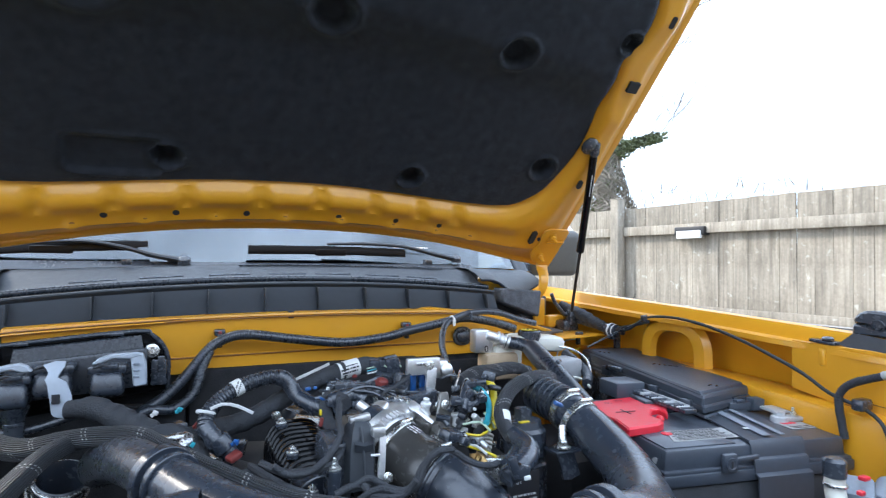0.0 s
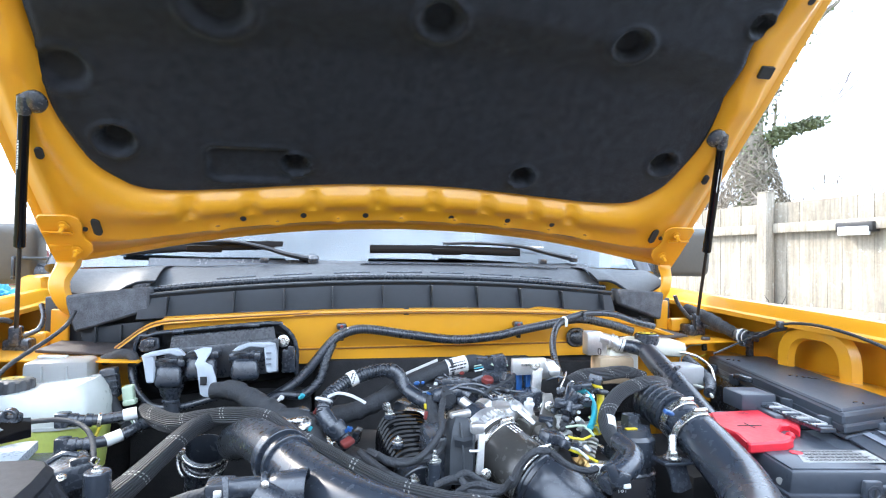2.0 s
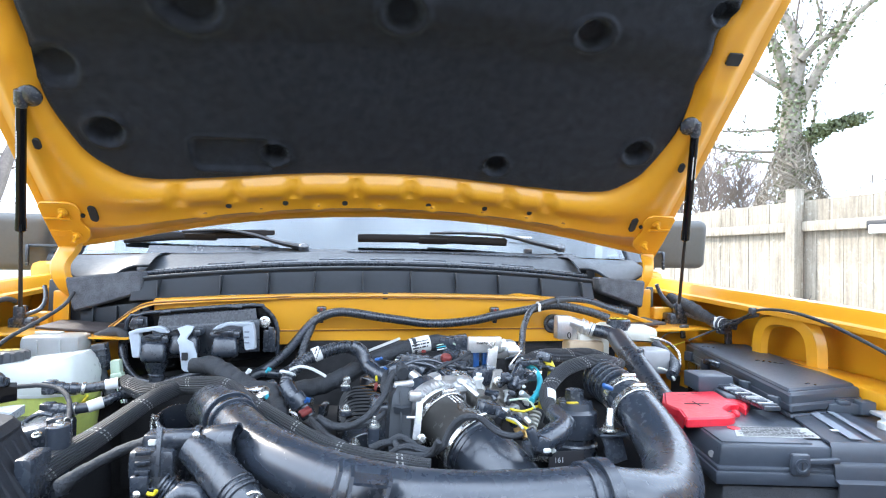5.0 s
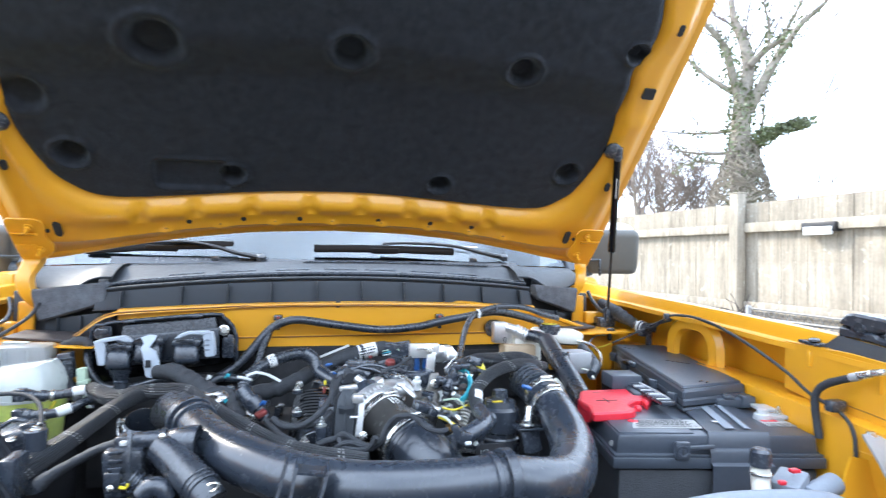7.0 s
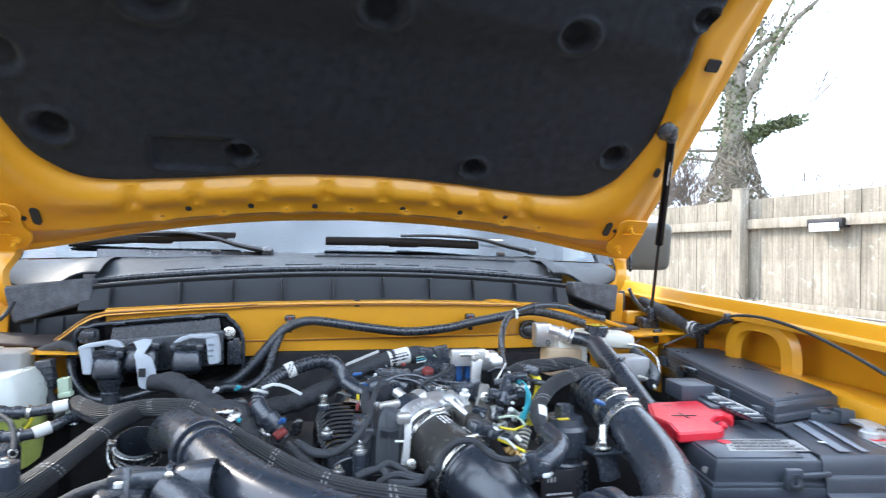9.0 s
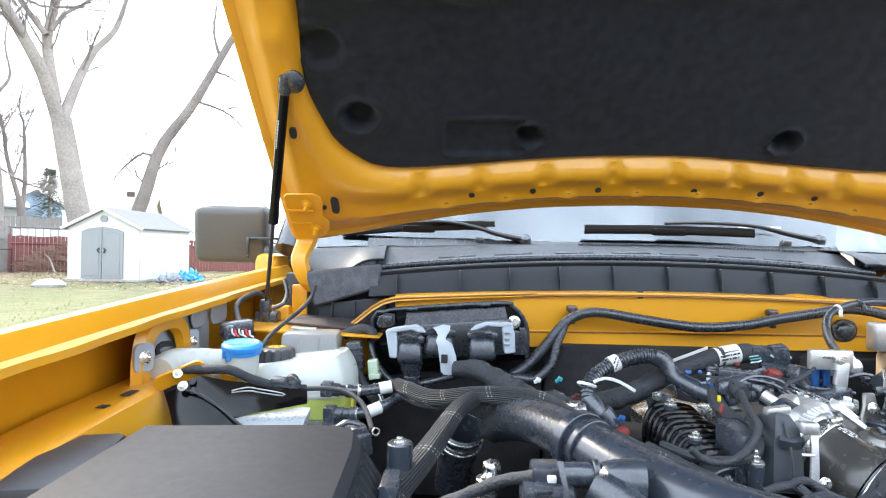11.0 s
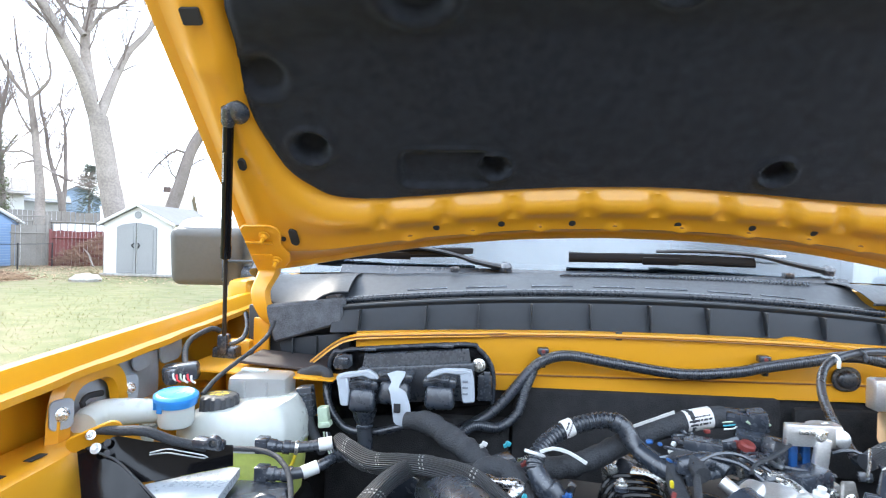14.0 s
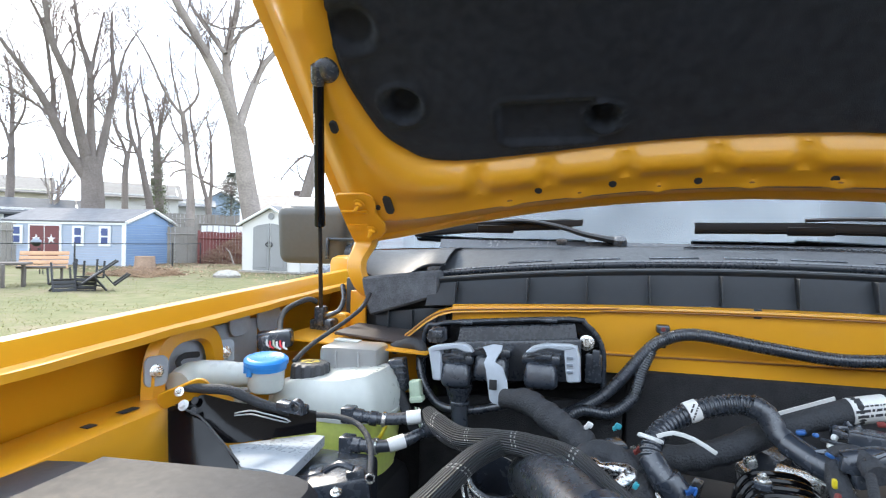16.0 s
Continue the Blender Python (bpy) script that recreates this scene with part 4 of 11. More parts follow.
def dense(half, k=16):
    """Full outline from its right half, by smooth curves."""
    pts = [Vector((*p, 0)) for p in half]
    fine = []
    for i in range(len(pts) - 1):
        a, b, c, d = pts[max(i - 1, 0)], pts[i], pts[i + 1], pts[min(i + 2, len(pts) - 1)]
        for j in range(k):
            t = j / k
            fine.append(0.5 * (2 * b + (c - a) * t + (2 * a - 5 * b + 4 * c - d) * t * t + (3 * b - a - 3 * c + d) * t ** 3))
    fine.append(pts[-1])
    left = [Vector((-p.x, p.y, 0)) for p in fine[1:-1]]
    return fine + left[::-1]


inner, outer = dense(HALF), dense(EDGE)
BULGES = (-0.46, -0.335, -0.205, -0.065, 0.06, 0.185, 0.30, 0.40)


def smooth_step(t):
    t = min(max(t, 0), 1)
    return t * t * (3 - 2 * t)


SECTION = [(-0.03, -0.006), (0.0, -0.004), (0.04, 0.004), (0.08, 0.012), (0.13, 0.019), (0.20, 0.0235), (0.27, 0.024), (0.34, 0.021), (0.40, 0.017), (0.46, 0.0155), (0.54, 0.015), (0.60, 0.0155),
           (0.655, 0.016), (0.68, 0.013), (0.71, 0.004), (0.75, -0.003), (0.84, -0.010), (0.93, -0.013), (0.97, -0.0135), (1.0, -0.015)]
SIDE = [(-0.03, -0.006), (0.0, -0.004), (0.06, 0.007), (0.12, 0.014), (0.20, 0.0175), (0.50, 0.018), (0.56, 0.0165), (0.62, 0.012), (0.80, -0.004), (0.93, -0.012), (1.0, -0.015)]


def side_height(t):
    for (t0, a), (t1, b) in zip(SIDE, SIDE[1:]):
        if t <= t1:
            return a + (b - a) * (t - t0) / (t1 - t0)
    return SIDE[-1][1]


rows = []
for t, n in SECTION:
    row = []
    for p, q in zip(inner, outer):
        c = p.lerp(q, t)
        blend = smooth_step((p.y - 0.10) / 0.14)
        h = n * (1 - blend) + side_height(t) * blend
        rear = p.y < 0.14 and abs(c.x) < 0.50
        if rear:
            b = max(math.exp(-abs((c.x - x) / 0.0185) ** 3) for x in BULGES)
            if 0.03 < t < 0.42:
                h -= 0.011 * b * smooth_step((t - 0.02) * 12) * smooth_step((0.40 - t) * 12)
            e = max(math.exp(-((c.x - x - 0.055) / 0.013) ** 2) for x in BULGES)
            if 0.58 < t < 0.80:
                h += 0.006 * e
        elif c.y > 0.1:
            # cross ribs pressed into the side frames
            h += 0.005 * (math.exp(-((c.y - 0.36) / 0.025) ** 2) + math.exp(-((c.y - 0.60) / 0.03) ** 2)) * smooth_step((t - 0.12) / 0.15) * smooth_step((0.8 - t) / 0.15)
        row.append(on_hood(c.x, c.y, h))
    rows.append(row + [row[0]])
bm = sheet(rows, 0)
bmesh.ops.remove_doubles(bm, verts=bm.verts, dist=1e-5)
frame_part = part("inner_frame", bm, YELLOW, hood, "pressed yellow inner frame")
# brown bead of seam sealer along the rear flange, arching over each tab


def along(half, x):
    x = abs(x)
    for (x0, y0), (x1, y1) in zip(half, half[1:]):
        if x0 <= x <= x1:
            return y0 + (y1 - y0) * (x - x0) / (x1 - x0)
    return half[0][1]


bead = []
for k in range(201):
    x = -0.53 + 1.06 * k / 200
    e = max(math.exp(-((x - b - 0.055) / 0.013) ** 2) for b in BULGES)
    t = 0.705 - 0.13 * e
    bead.append(on_hood(x, along(HALF, x) * (1 - t) + along(EDGE, x) * t, 0.0075 + 0.0105 * e))
part("seam_bead", tube(bead, 0.0020, seg=6, step=0.01), SEAMBROWN, hood, "thin brown bead drawn along the seam")
# outer skin with a crowned middle and folded rim
rows = []
HEM = [(0.976, -0.0128), (0.982, -0.0108), (1.006, -0.0106), (1.013, -0.0130), (1.016, -0.019), (1.014, -0.027), (1.0, -0.033)]
for f, n in HEM + [(f, -0.036 - 0.03 * (1 - f)) for f in (0.9, 0.75, 0.55, 0.35, 0.15, 0.02)]:
    row = [on_hood(q.x * f, 0.5 + (q.y - 0.5) * f, n) for q in outer]
    rows.append(row + [row[0]])
bm = sheet(rows, 0)
bmesh.ops.remove_doubles(bm, verts=bm.verts, dist=1e-5)
part("outer_skin", bm, YELLOW, hood)

DIMPLES = [(-0.574, 0.203, 0.036), (-0.242, 0.162, 0.028), (0.254, 0.155, 0.028), (0.586, 0.205, 0.033), (0.391, 0.478, 0.037), (0.013, 0.491, 0.041), (-0.363, 0.480, 0.056), (0.640, 0.541, 0.026),
           (-0.63, 0.34, 0.045), (-0.2, 0.80, 0.04), (0.25, 0.80, 0.04)]


def liner_height(x, s):
    h = 0.004 * noise.noise(Vector((x * 5, s * 5, 2))) + 0.0012 * noise.noise(Vector((x * 40, s * 40, 5)))
    for dx, ds, r in DIMPLES:
        d = math.hypot(x - dx, (s - ds) * 1.12) / r
        if d < 2.0:
            depth = 0.6 if r > 0.042 and dx < -0.6 else 1.0
            h -= 0.026 * depth * (1 - smooth_step((d - 0.62) / 0.40))
            h += 0.005 * depth * math.exp(-((d - 1.16) / 0.16) ** 2)
    # shallow pocket, its edge softly raised
    px, ps = abs(x + 0.332) - 0.083, abs(s - 0.158) - 0.040
    edge = math.hypot(max(px + 0.018, 0), max(ps + 0.018, 0)) + min(max(px, ps) + 0.018, 0) - 0.018
    h -= 0.007 * smooth_step(-edge / 0.009)
    h += 0.0025 * math.exp(-((edge - 0.004) / 0.004) ** 2)
    # broad step across the middle
    line = 0.36 + 0.05 * (1 - (x / 0.66) ** 2)
    h += 0.026 * smooth_step((s - line) / 0.11) - 0.018 * smooth_step((s - 0.58) / 0.2)
    return h


RINGS = 130
rows = []
for k in range(RINGS + 1):
    f = 1 - k / RINGS
    row = []
    for p in inner:
        x, s = p.x * f, 0.5 + (p.y - 0.5) * f
        rim = smooth_step(k / 3)
        row.append(on_hood(x, s, -0.008 + 0.010 * rim + liner_height(x, s)))
    rows.append(row + [row[0]])
bm = sheet(rows, 0)
bmesh.ops.remove_doubles(bm, verts=bm.verts, dist=1e-5)
part("liner", bm, LINER, hood, "black quilted fleece insulation pad with round dimples")
# drain holes and slots: dark plugs on the frame, the holes' shade put into their colour
for x, s in ((-0.352, 0.032), (-0.225, 0.044), (-0.09, 0.048), (0.107, 0.047), (0.245, 0.042), (0.36, 0.032)):
    part("drain_hole", lathe(on_hood(x, s - 0.004, 0.012), HN, [(0, 0.0066), (0.0042, 0.0066), (0.0043, 0.004)], 16), DARK, frame_part, "dark plug drawn as a round hole")
for side in (-1, 1):
    t = 0.0
    part("slot", plate(rounded(0.016, 0.042, 0.0075), on_hood(side * 0.644, 0.0, 0.0165), (0.96, -0.15 * side * 0.67, 0.15 * side * 0.74), HU, 0.012, 0.0005), DARK, frame_part, "dark plug drawn as a slot")
    part("drain_hole", lathe(on_hood(side * 0.668, -0.008, 0.012), HN, [(0, 0.005), (0.007, 0.005), (0.0071, 0.003)], 14), DARK, frame_part)
    part("slot", plate(rounded(0.013, 0.024, 0.006), on_hood(side * 0.703, 0.178, 0.018), (1, 0, 0), HU, 0.012, 0.0005), DARK, frame_part)
    part("slot", plate(rounded(0.030, 0.026, 0.003), on_hood(side * 0.709, 0.448, 0.018), (1, 0, 0), HU, 0.012, 0.0005), DARK, frame_part)
    part("slot", plate(rounded(0.014, 0.026, 0.006), on_hood(side * 0.722, 0.60, 0.018), (1, 0, 0), HU, 0.012, 0.0005), DARK, frame_part)
    # hinge: bolted plate, strap and curved arm down to the pedestal
    hp = [(-0.044, 0.030), (-0.036, 0.040), (0.020, 0.041), (0.034, 0.034), (0.040, 0.018), (0.034, -0.006), (0.036, -0.020), (0.046, -0.036), (0.044, -0.056), (0.028, -0.074), (0.008, -0.082), (-0.002, -0.105), (-0.034, -0.110), (-0.040, -0.05)]
    hp = [(-a * side, b) for a, b in hp] if side > 0 else hp
    hinge = part("hinge", plate(hp if side < 0 else hp[::-1], on_hood(side * 0.708, -0.01, 0.019), (1, 0, 0), HU, 0.005, 0.0015), YELLOW, hood)
    part("hinge_strap", tube([on_hood(side * 0.745, -0.012, 0.024), on_hood(side * 0.69, -0.012, 0.026)], 0.006, seg=8, flat=0.5), YELLOW, hinge)
    spine = [on_hood(side * 0.722, -0.05, 0.018), on_hood(side * 0.722, -0.10, 0.016), Vector((side * 0.721, 0.440, 1.285 + tilt(side))), Vector((side * 0.712, 0.436, 1.250 + tilt(side))), Vector((side * 0.700, 0.446, 1.225 + tilt(side))), Vector((side * 0.690, 0.462, 1.212 + tilt(side)))]
    strap_path, strap_w = spline(spine, [0.024, 0.020, 0.016, 0.015, 0.014, 0.012], 0.01)
    part("hinge_arm", sheet([[p + Vector((-w, 0, 0)), p + Vector((-w * 0.8, -0.004, 0)), p + Vector((w * 0.8, -0.004, 0)), p + Vector((w, 0.004, 0)), p + Vector((w, 0.014, 0))] for p, w in zip(strap_path, strap_w)], 0.003), YELLOW, hinge)
    for dx, ds in ((0.703, 0.006), (0.693, -0.062)):
        b = bolt("hinge_nut", on_hood(side * dx, ds, 0.024), HN, 0.0085, hinge, 0.016, YELLOW)

# gas struts
for side in (-1, 1):
    top, low = Vector((side * 0.704, 0.205, 1.606 + tilt(side))), Vector((side * 0.792, 0.412, 1.172 + tilt(side)))
    if side < 0:
        top, low = Vector((-0.690, 0.208, 1.600)), Vector((-0.786, 0.418, 1.164))
    d = (low - top).normalized()
    st = thing("gas_strut", low, "black gas strut holding the hood open", "gas strut", "hood gas struts")
    split = top.lerp(low, 0.56)
    part("cylinder", lathe(top + d * 0.02, d, [(0, 0.006), (0.003, 0.0095), ((split - top).length - 0.04, 0.0095), ((split - top).length - 0.035, 0.0105), ((split - top).length - 0.012, 0.0105), ((split - top).length - 0.008, 0.006)], 20), GLOSSBLACK, st)
    part("rod", cyl(split - d * 0.02, low - d * 0.01, 0.0042, seg=14), BLACKMETAL, st)
    part("ball_socket", lathe(top - d * 0.014, d, [(0, 0.008), (0.004, 0.0125), (0.03, 0.0125), (0.038, 0.009)], 18), PLASTIC, st)
    part("mount_disc", lathe(top + Vector((-side * 0.013, 0, 0)) - HN * 0.006, HN, [(0, 0.022), (0.006, 0.022), (0.012, 0.016), (0.016, 0.006)], 26), PLASTIC, st)
    part("lower_socket", box(low, (0.022, 0.026, 0.042), 0.006), PLASTIC, st)
    part("lower_bracket", box(low + Vector((side * 0.0, 0.02, -0.022)), (0.05, 0.05, 0.03), 0.006), PLASTIC, st)
    bars("print", top + d * 0.10 + Vector((0, -0.0097, 0)), d, (1, 0, 0.2), [(-0.005, 0.0025, 0.055), (-0.001, 0.0025, 0.05), (0.003, 0.0015, 0.045)], LABEL, st, 0.0004, 3)

# ---- engine: dark castings low in the bay ----
engine = thing("engine", (0.02, -0.05, 0.66), "black and aluminium engine filling the bay under its hoses", "engine")
rng = random.Random(11)
part("block", box((0.02, -0.03, 0.80), (0.42, 0.62, 0.30), 0.03), DARK, engine)
part("valve_cover", box((-0.10, 0.02, 0.965), (0.16, 0.42, 0.07), 0.015, (0, 4, 0)), DARK, engine)
part("valve_cover", box((0.17, 0.06, 0.985), (0.20, 0.40, 0.09), 0.015, (0, -4, 0)), DARK, engine)
for k in range(46):
    p = (rng.uniform(-0.22, 0.34), rng.uniform(-0.18, 0.28), rng.uniform(0.985, 1.05))
    part("fitting", box(p, (rng.uniform(0.012, 0.05), rng.uniform(0.012, 0.05), rng.uniform(0.02, 0.07)), 0.003, (rng.uniform(-20, 20), rng.uniform(-20, 20), rng.uniform(0, 90))),
         rng.choice([PLASTIC, SATIN, MATTE, PLASTIC, SATIN, MATTE, STEEL]), engine)

# intake manifold: row of curved ribs
mani = thing("intake_manifold", (-0.05, 0.0, 0.95), "black ribbed plastic intake manifold", "manifold")
part("plenum", merged(cyl((-0.030, -0.13, 1.005), (-0.030, 0.08, 1.022), 0.040, seg=28), box((-0.03, -0.02, 0.97), (0.10, 0.24, 0.08), 0.012)), PLASTIC, mani)
mx = -0.033
for k in range(11):
    y = -0.125 + k * 0.018
    arc = [(mx + 0.045 * math.copysign(abs(math.cos(a)) ** 0.6, math.cos(a)), y + 0.010 * math.sin(a), 1.000 + 0.07 * (y + 0.13) + 0.056 * math.copysign(abs(math.sin(a)) ** 0.7, math.sin(a))) for a in (radians(d) for d in range(-20, 201, 13))]
    part("rib", tube(arc, 0.0033, seg=6, step=0.006), GLOSSBLACK, mani)
for p in ((-0.065, -0.100, 1.070), (-0.024, -0.140, 1.059), (-0.067, -0.020, 1.090), (-0.051, -0.160, 1.037)):
    b = bolt("mount_bolt", p, (0, 0, 1), 0.006, mani, 0.003)
    part("bolt_boss", cyl((p[0], p[1], p[2] - 0.008), p, 0.009, seg=14), PLASTIC, b)

# throttle body, its duct, and the grey-black chain cover beside it
cover = thing("chain_cover", (0.0, -0.16, 0.95), "dark grey faceted plastic cover beside the throttle", "engine cover")
part("shell", sheet([[(-0.013, -0.130, 1.019), (-0.012, -0.125, 1.067), (-0.005, -0.120, 1.093), (0.006, -0.115, 1.106)], [(-0.004, -0.170, 1.031), (-0.002, -0.165, 1.081), (0.002, -0.160, 1.105), (0.010, -0.145, 1.116)], [(0.025, -0.180, 1.035), (0.028, -0.170, 1.078), (0.030, -0.160, 1.101), (0.026, -0.145, 1.114)],
                     [(0.036, -0.155, 1.029), (0.038, -0.145, 1.071), (0.039, -0.140, 1.094), (0.035, -0.130, 1.107)]], 0.004), COWL, cover)
for pts in ([(0.013, -0.158, 1.111), (0.013, -0.174, 1.079), (0.012, -0.182, 1.037)], [(-0.006, -0.128, 1.091), (-0.008, -0.134, 1.069), (-0.009, -0.138, 1.023)]):
    part("facet_rib", tube(pts, 0.0016, seg=6), COWL, cover)
part("facet_step", sheet([[(0.003, -0.166, 1.096), (0.014, -0.170, 1.093), (0.028, -0.166, 1.095)], [(0.002, -0.171, 1.092), (0.014, -0.175, 1.090), (0.027, -0.171, 1.091)], [(0.003, -0.169, 1.082), (0.014, -0.172, 1.081), (0.027, -0.169, 1.081)]], 0.002), COWL, cover)
part("ear", box((0.020, -0.130, 1.115), (0.03, 0.012, 0.010), 0.003, (0, -8, 0)), ALU, cover)
part("side", box((-0.012, -0.11, 1.03), (0.035, 0.08, 0.12), 0.008), PLASTIC, cover)
tb = thing("throttle_unit", (0.10, -0.05, 1.0), "bright cast aluminium throttle body with bolted flange", "throttle")
ax = Vector((0.50, -0.78, -0.33)).normalized()
pt = Vector((0.076, -0.110, 1.059))
part("flange", lathe(pt - ax * 0.035, ax, [(0, 0.040), (0.003, 0.048), (0.020, 0.048), (0.024, 0.047), (0.030, 0.044)], 40), ALU, tb)
part("barrel", lathe(pt - ax * 0.060, ax, [(0, 0.030), (0.004, 0.042), (0.030, 0.042)], 36), PLASTIC, tb)
part("neck", ellipsoid((0.094, -0.050, 1.090), (0.085, 0.06, 0.036), (0, -6, 25), 0.8), ALU, tb)
for k in range(14):
    q = pt - ax * 0.012 + (frame_of(ax)[0] * math.cos(0.5 + k * 0.15) + frame_of(ax)[1] * math.sin(0.5 + k * 0.15)) * 0.0515 * (1 if frame_of(ax)[1].z > 0 else -1)
    part("tooth", box(q, (0.004, 0.012, 0.005), 0.001, (20, 0, 30)), ALU, tb)
part("lug", ellipsoid((0.145, -0.030, 1.086), (0.05, 0.026, 0.026), (0, 18, -30), 0.7), ALU, tb)
part("arm", ellipsoid((0.071, -0.060, 1.105), (0.04, 0.026, 0.018), (0, -20, 40), 0.7), ALU, tb)
part("pipe_stub", tube([(0.039, -0.060, 1.117), (0.051, -0.070, 1.108), (0.066, -0.080, 1.097)], 0.008, seg=14), ALU, tb)
brk = part("bracket", sheet([[(0.035, -0.172, 1.101), (0.034, -0.177, 1.083), (0.031, -0.182, 1.065), (0.029, -0.185, 1.049)], [(0.045, -0.170, 1.100), (0.043, -0.175, 1.083), (0.041, -0.180, 1.064), (0.039, -0.183, 1.046)]], 0.003), ALU, tb, "bright bent steel bracket")
part("bracket_head", box((0.033, -0.172, 1.107), (0.019, 0.014, 0.015), 0.004), ALU, brk)
bolt("bracket_bolt", (0.041, -0.190, 1.051), (0, -1, 0.2), 0.005, brk)
part("twig", tube([(0.021, -0.180, 1.079), (0.032, -0.185, 1.080)], 0.002, seg=8), ALU, brk)
for q in ((0.128, -0.020, 1.099), (0.132, -0.130, 1.072), (0.071, -0.090, 1.101)):
    bolt("flange_bolt", q, (0, -0.5, 1), 0.006, tb)

duct = thing("throttle_duct", (0.12, -0.25, 0.95), "ribbed black rubber duct clamped onto the throttle", "air duct")
d0, d1, d2, d3, d4 = pt + ax * 0.004, pt + ax * 0.05, pt + ax * 0.10, pt + ax * 0.15 + Vector((0.006, 0, -0.012)), pt + ax * 0.21 + Vector((0.02, 0.005, -0.055))
part("cuff", lathe(pt - ax * 0.004, ax, [(0, 0.042), (0.001, 0.0465), (0.014, 0.0465), (0.016, 0.0445), (0.052, 0.0445), (0.054, 0.046), (0.074, 0.046)], 40), CUFF, duct)
part("bellows", tube([pt + ax * 0.072, pt + ax * 0.096], 0.047, seg=40, rib=0.003, pitch=0.012), SATIN, duct)
part("elbow", tube([pt + ax * 0.085, pt + ax * 0.12, d3, d4, d4 + Vector((0.01, -0.01, -0.06))], [0.0455, 0.046, 0.046, 0.045, 0.044], seg=36), SATIN, duct)
clamp(pt + ax * 0.008, ax, 0.0467, duct, width=0.008)
clamp(pt + ax * 0.078, ax, 0.0472, duct, width=0.008)
bars("cuff_print", pt + ax * 0.030 + Vector((0.005, -0.008, 0.0445)), ax, (0.8, 0.6, -0.1), [(-0.008, 0.004, 0.018), (0.0, 0.004, 0.02), (0.008, 0.003, 0.016)], LABEL, duct, 0.001, 31)

# large charge-air pipe sweeping across the front
cross = thing("charge_air_pipe", (0.1, -0.4, 0.95), "large satin black charge air pipe sweeping across the bay", "air pipe")
LEFT = [(-0.306, 0.05, 1.036), (-0.282, -0.02, 1.064), (-0.256, -0.09, 1.078), (-0.224, -0.160, 1.079)]
MID = [(-0.224, -0.160, 1.079), (-0.174, -0.250, 1.068), (-0.117, -0.320, 1.062), (-0.046, -0.380, 1.057), (0.028, -0.420, 1.057), (0.124, -0.430, 1.057), (0.204, -0.420, 1.056)]
RIGHT = [(0.204, -0.420, 1.056), (0.251, -0.410, 1.045), (0.311, -0.370, 1.032), (0.363, -0.280, 1.042), (0.377, -0.190, 1.070), (0.370, -0.120, 1.097)]
REAR = [(0.370, -0.120, 1.097), (0.367, -0.090, 1.102), (0.362, -0.055, 1.108)]
part("left_hose", tube(LEFT, [0.029, 0.029, 0.029, 0.030], seg=28), RUBBER, cross, "matte rubber hose end")
part("cross_pipe", tube(MID, [0.030, 0.032, 0.033, 0.033, 0.033, 0.033, 0.033], seg=32), SATIN, cross)
part("bend", tube(RIGHT, [0.033, 0.034, 0.036, 0.036, 0.034, 0.031], seg=32), SATIN, cross)
part("rear_hose", tube(REAR, [0.031, 0.032, 0.031], seg=28), RUBBER, cross, "matte rubber hose end")
for pts, i, r in ((MID, 0, 0.0315), (MID, 6, 0.034)):
    a, b = Vector(pts[max(i - 1, 0)]), Vector(pts[min(i + 1, len(pts) - 1)])
    part("joint_ring", ring(pts[i], b - a, r - 0.003, r + 0.006, 0.014), SATIN, cross)
    part("joint_ring", ring(Vector(pts[i]) - (b - a).normalized() * 0.02 * (-1 if i == 0 else 1), b - a, r - 0.003, r + 0.0035, 0.008), SATIN, cross)
part("bracket_fin", sheet([[(-0.065, -0.423, 1.105), (-0.078, -0.430, 1.053)], [(-0.065, -0.445, 1.101), (-0.078, -0.460, 1.053)]], 0.0035), SATIN, cross)
part("bracket_fin", sheet([[(-0.054, -0.423, 1.100), (-0.062, -0.430, 1.052)], [(-0.054, -0.445, 1.096), (-0.062, -0.460, 1.052)]], 0.0035), SATIN, cross)
part("bracket_fin", sheet([[(-0.018, -0.426, 1.095), (-0.030, -0.432, 1.051)], [(-0.018, -0.448, 1.091), (-0.030, -0.462, 1.051)]], 0.0035), SATIN, cross)
part("bracket_shelf", sheet([[(-0.055, -0.425, 1.094), (-0.020, -0.428, 1.090)], [(-0.055, -0.447, 1.092), (-0.020, -0.450, 1.088)]], 0.003), SATIN, cross)
p, q = Vector(RIGHT[5]), Vector(RIGHT[4])
for k in range(5):
    part("hose_rib", ring(Vector(REAR[0]).lerp(Vector(REAR[2]), 0.12 + 0.19 * k), Vector(REAR[2]) - Vector(REAR[0]), 0.030, 0.0335, 0.0035), RUBBER, cross)
bars("pipe_print", (0.372, -0.182, 1.103), (-0.5, 0.8, 0.2), (0.6, 0.3, 0.2), [(-0.004, 0.003, 0.03), (0.002, 0.002, 0.025)], LABEL, cross, 0.001, 17)
clamp(p - (p - q).normalized() * 0.012, p - q, 0.0322, cross)
clamp(p - (p - q).normalized() * 0.042, p - q, 0.0335, cross)
part("blue_mark", box((0.328, -0.165, 1.114), (0.020, 0.008, 0.006), 0.002, (30, 20, 20)), BLUE, cross)
for k, px in enumerate([(-0.056, -0.400, 1.051), (-0.032, -0.410, 1.049), (-0.006, -0.420, 1.050)]):
    part("rib_fin", box((px[0], px[1] + 0.012, px[2] - 0.015), (0.004, 0.03, 0.075), 0.001, (20, 18, 0)), SATIN, cross)
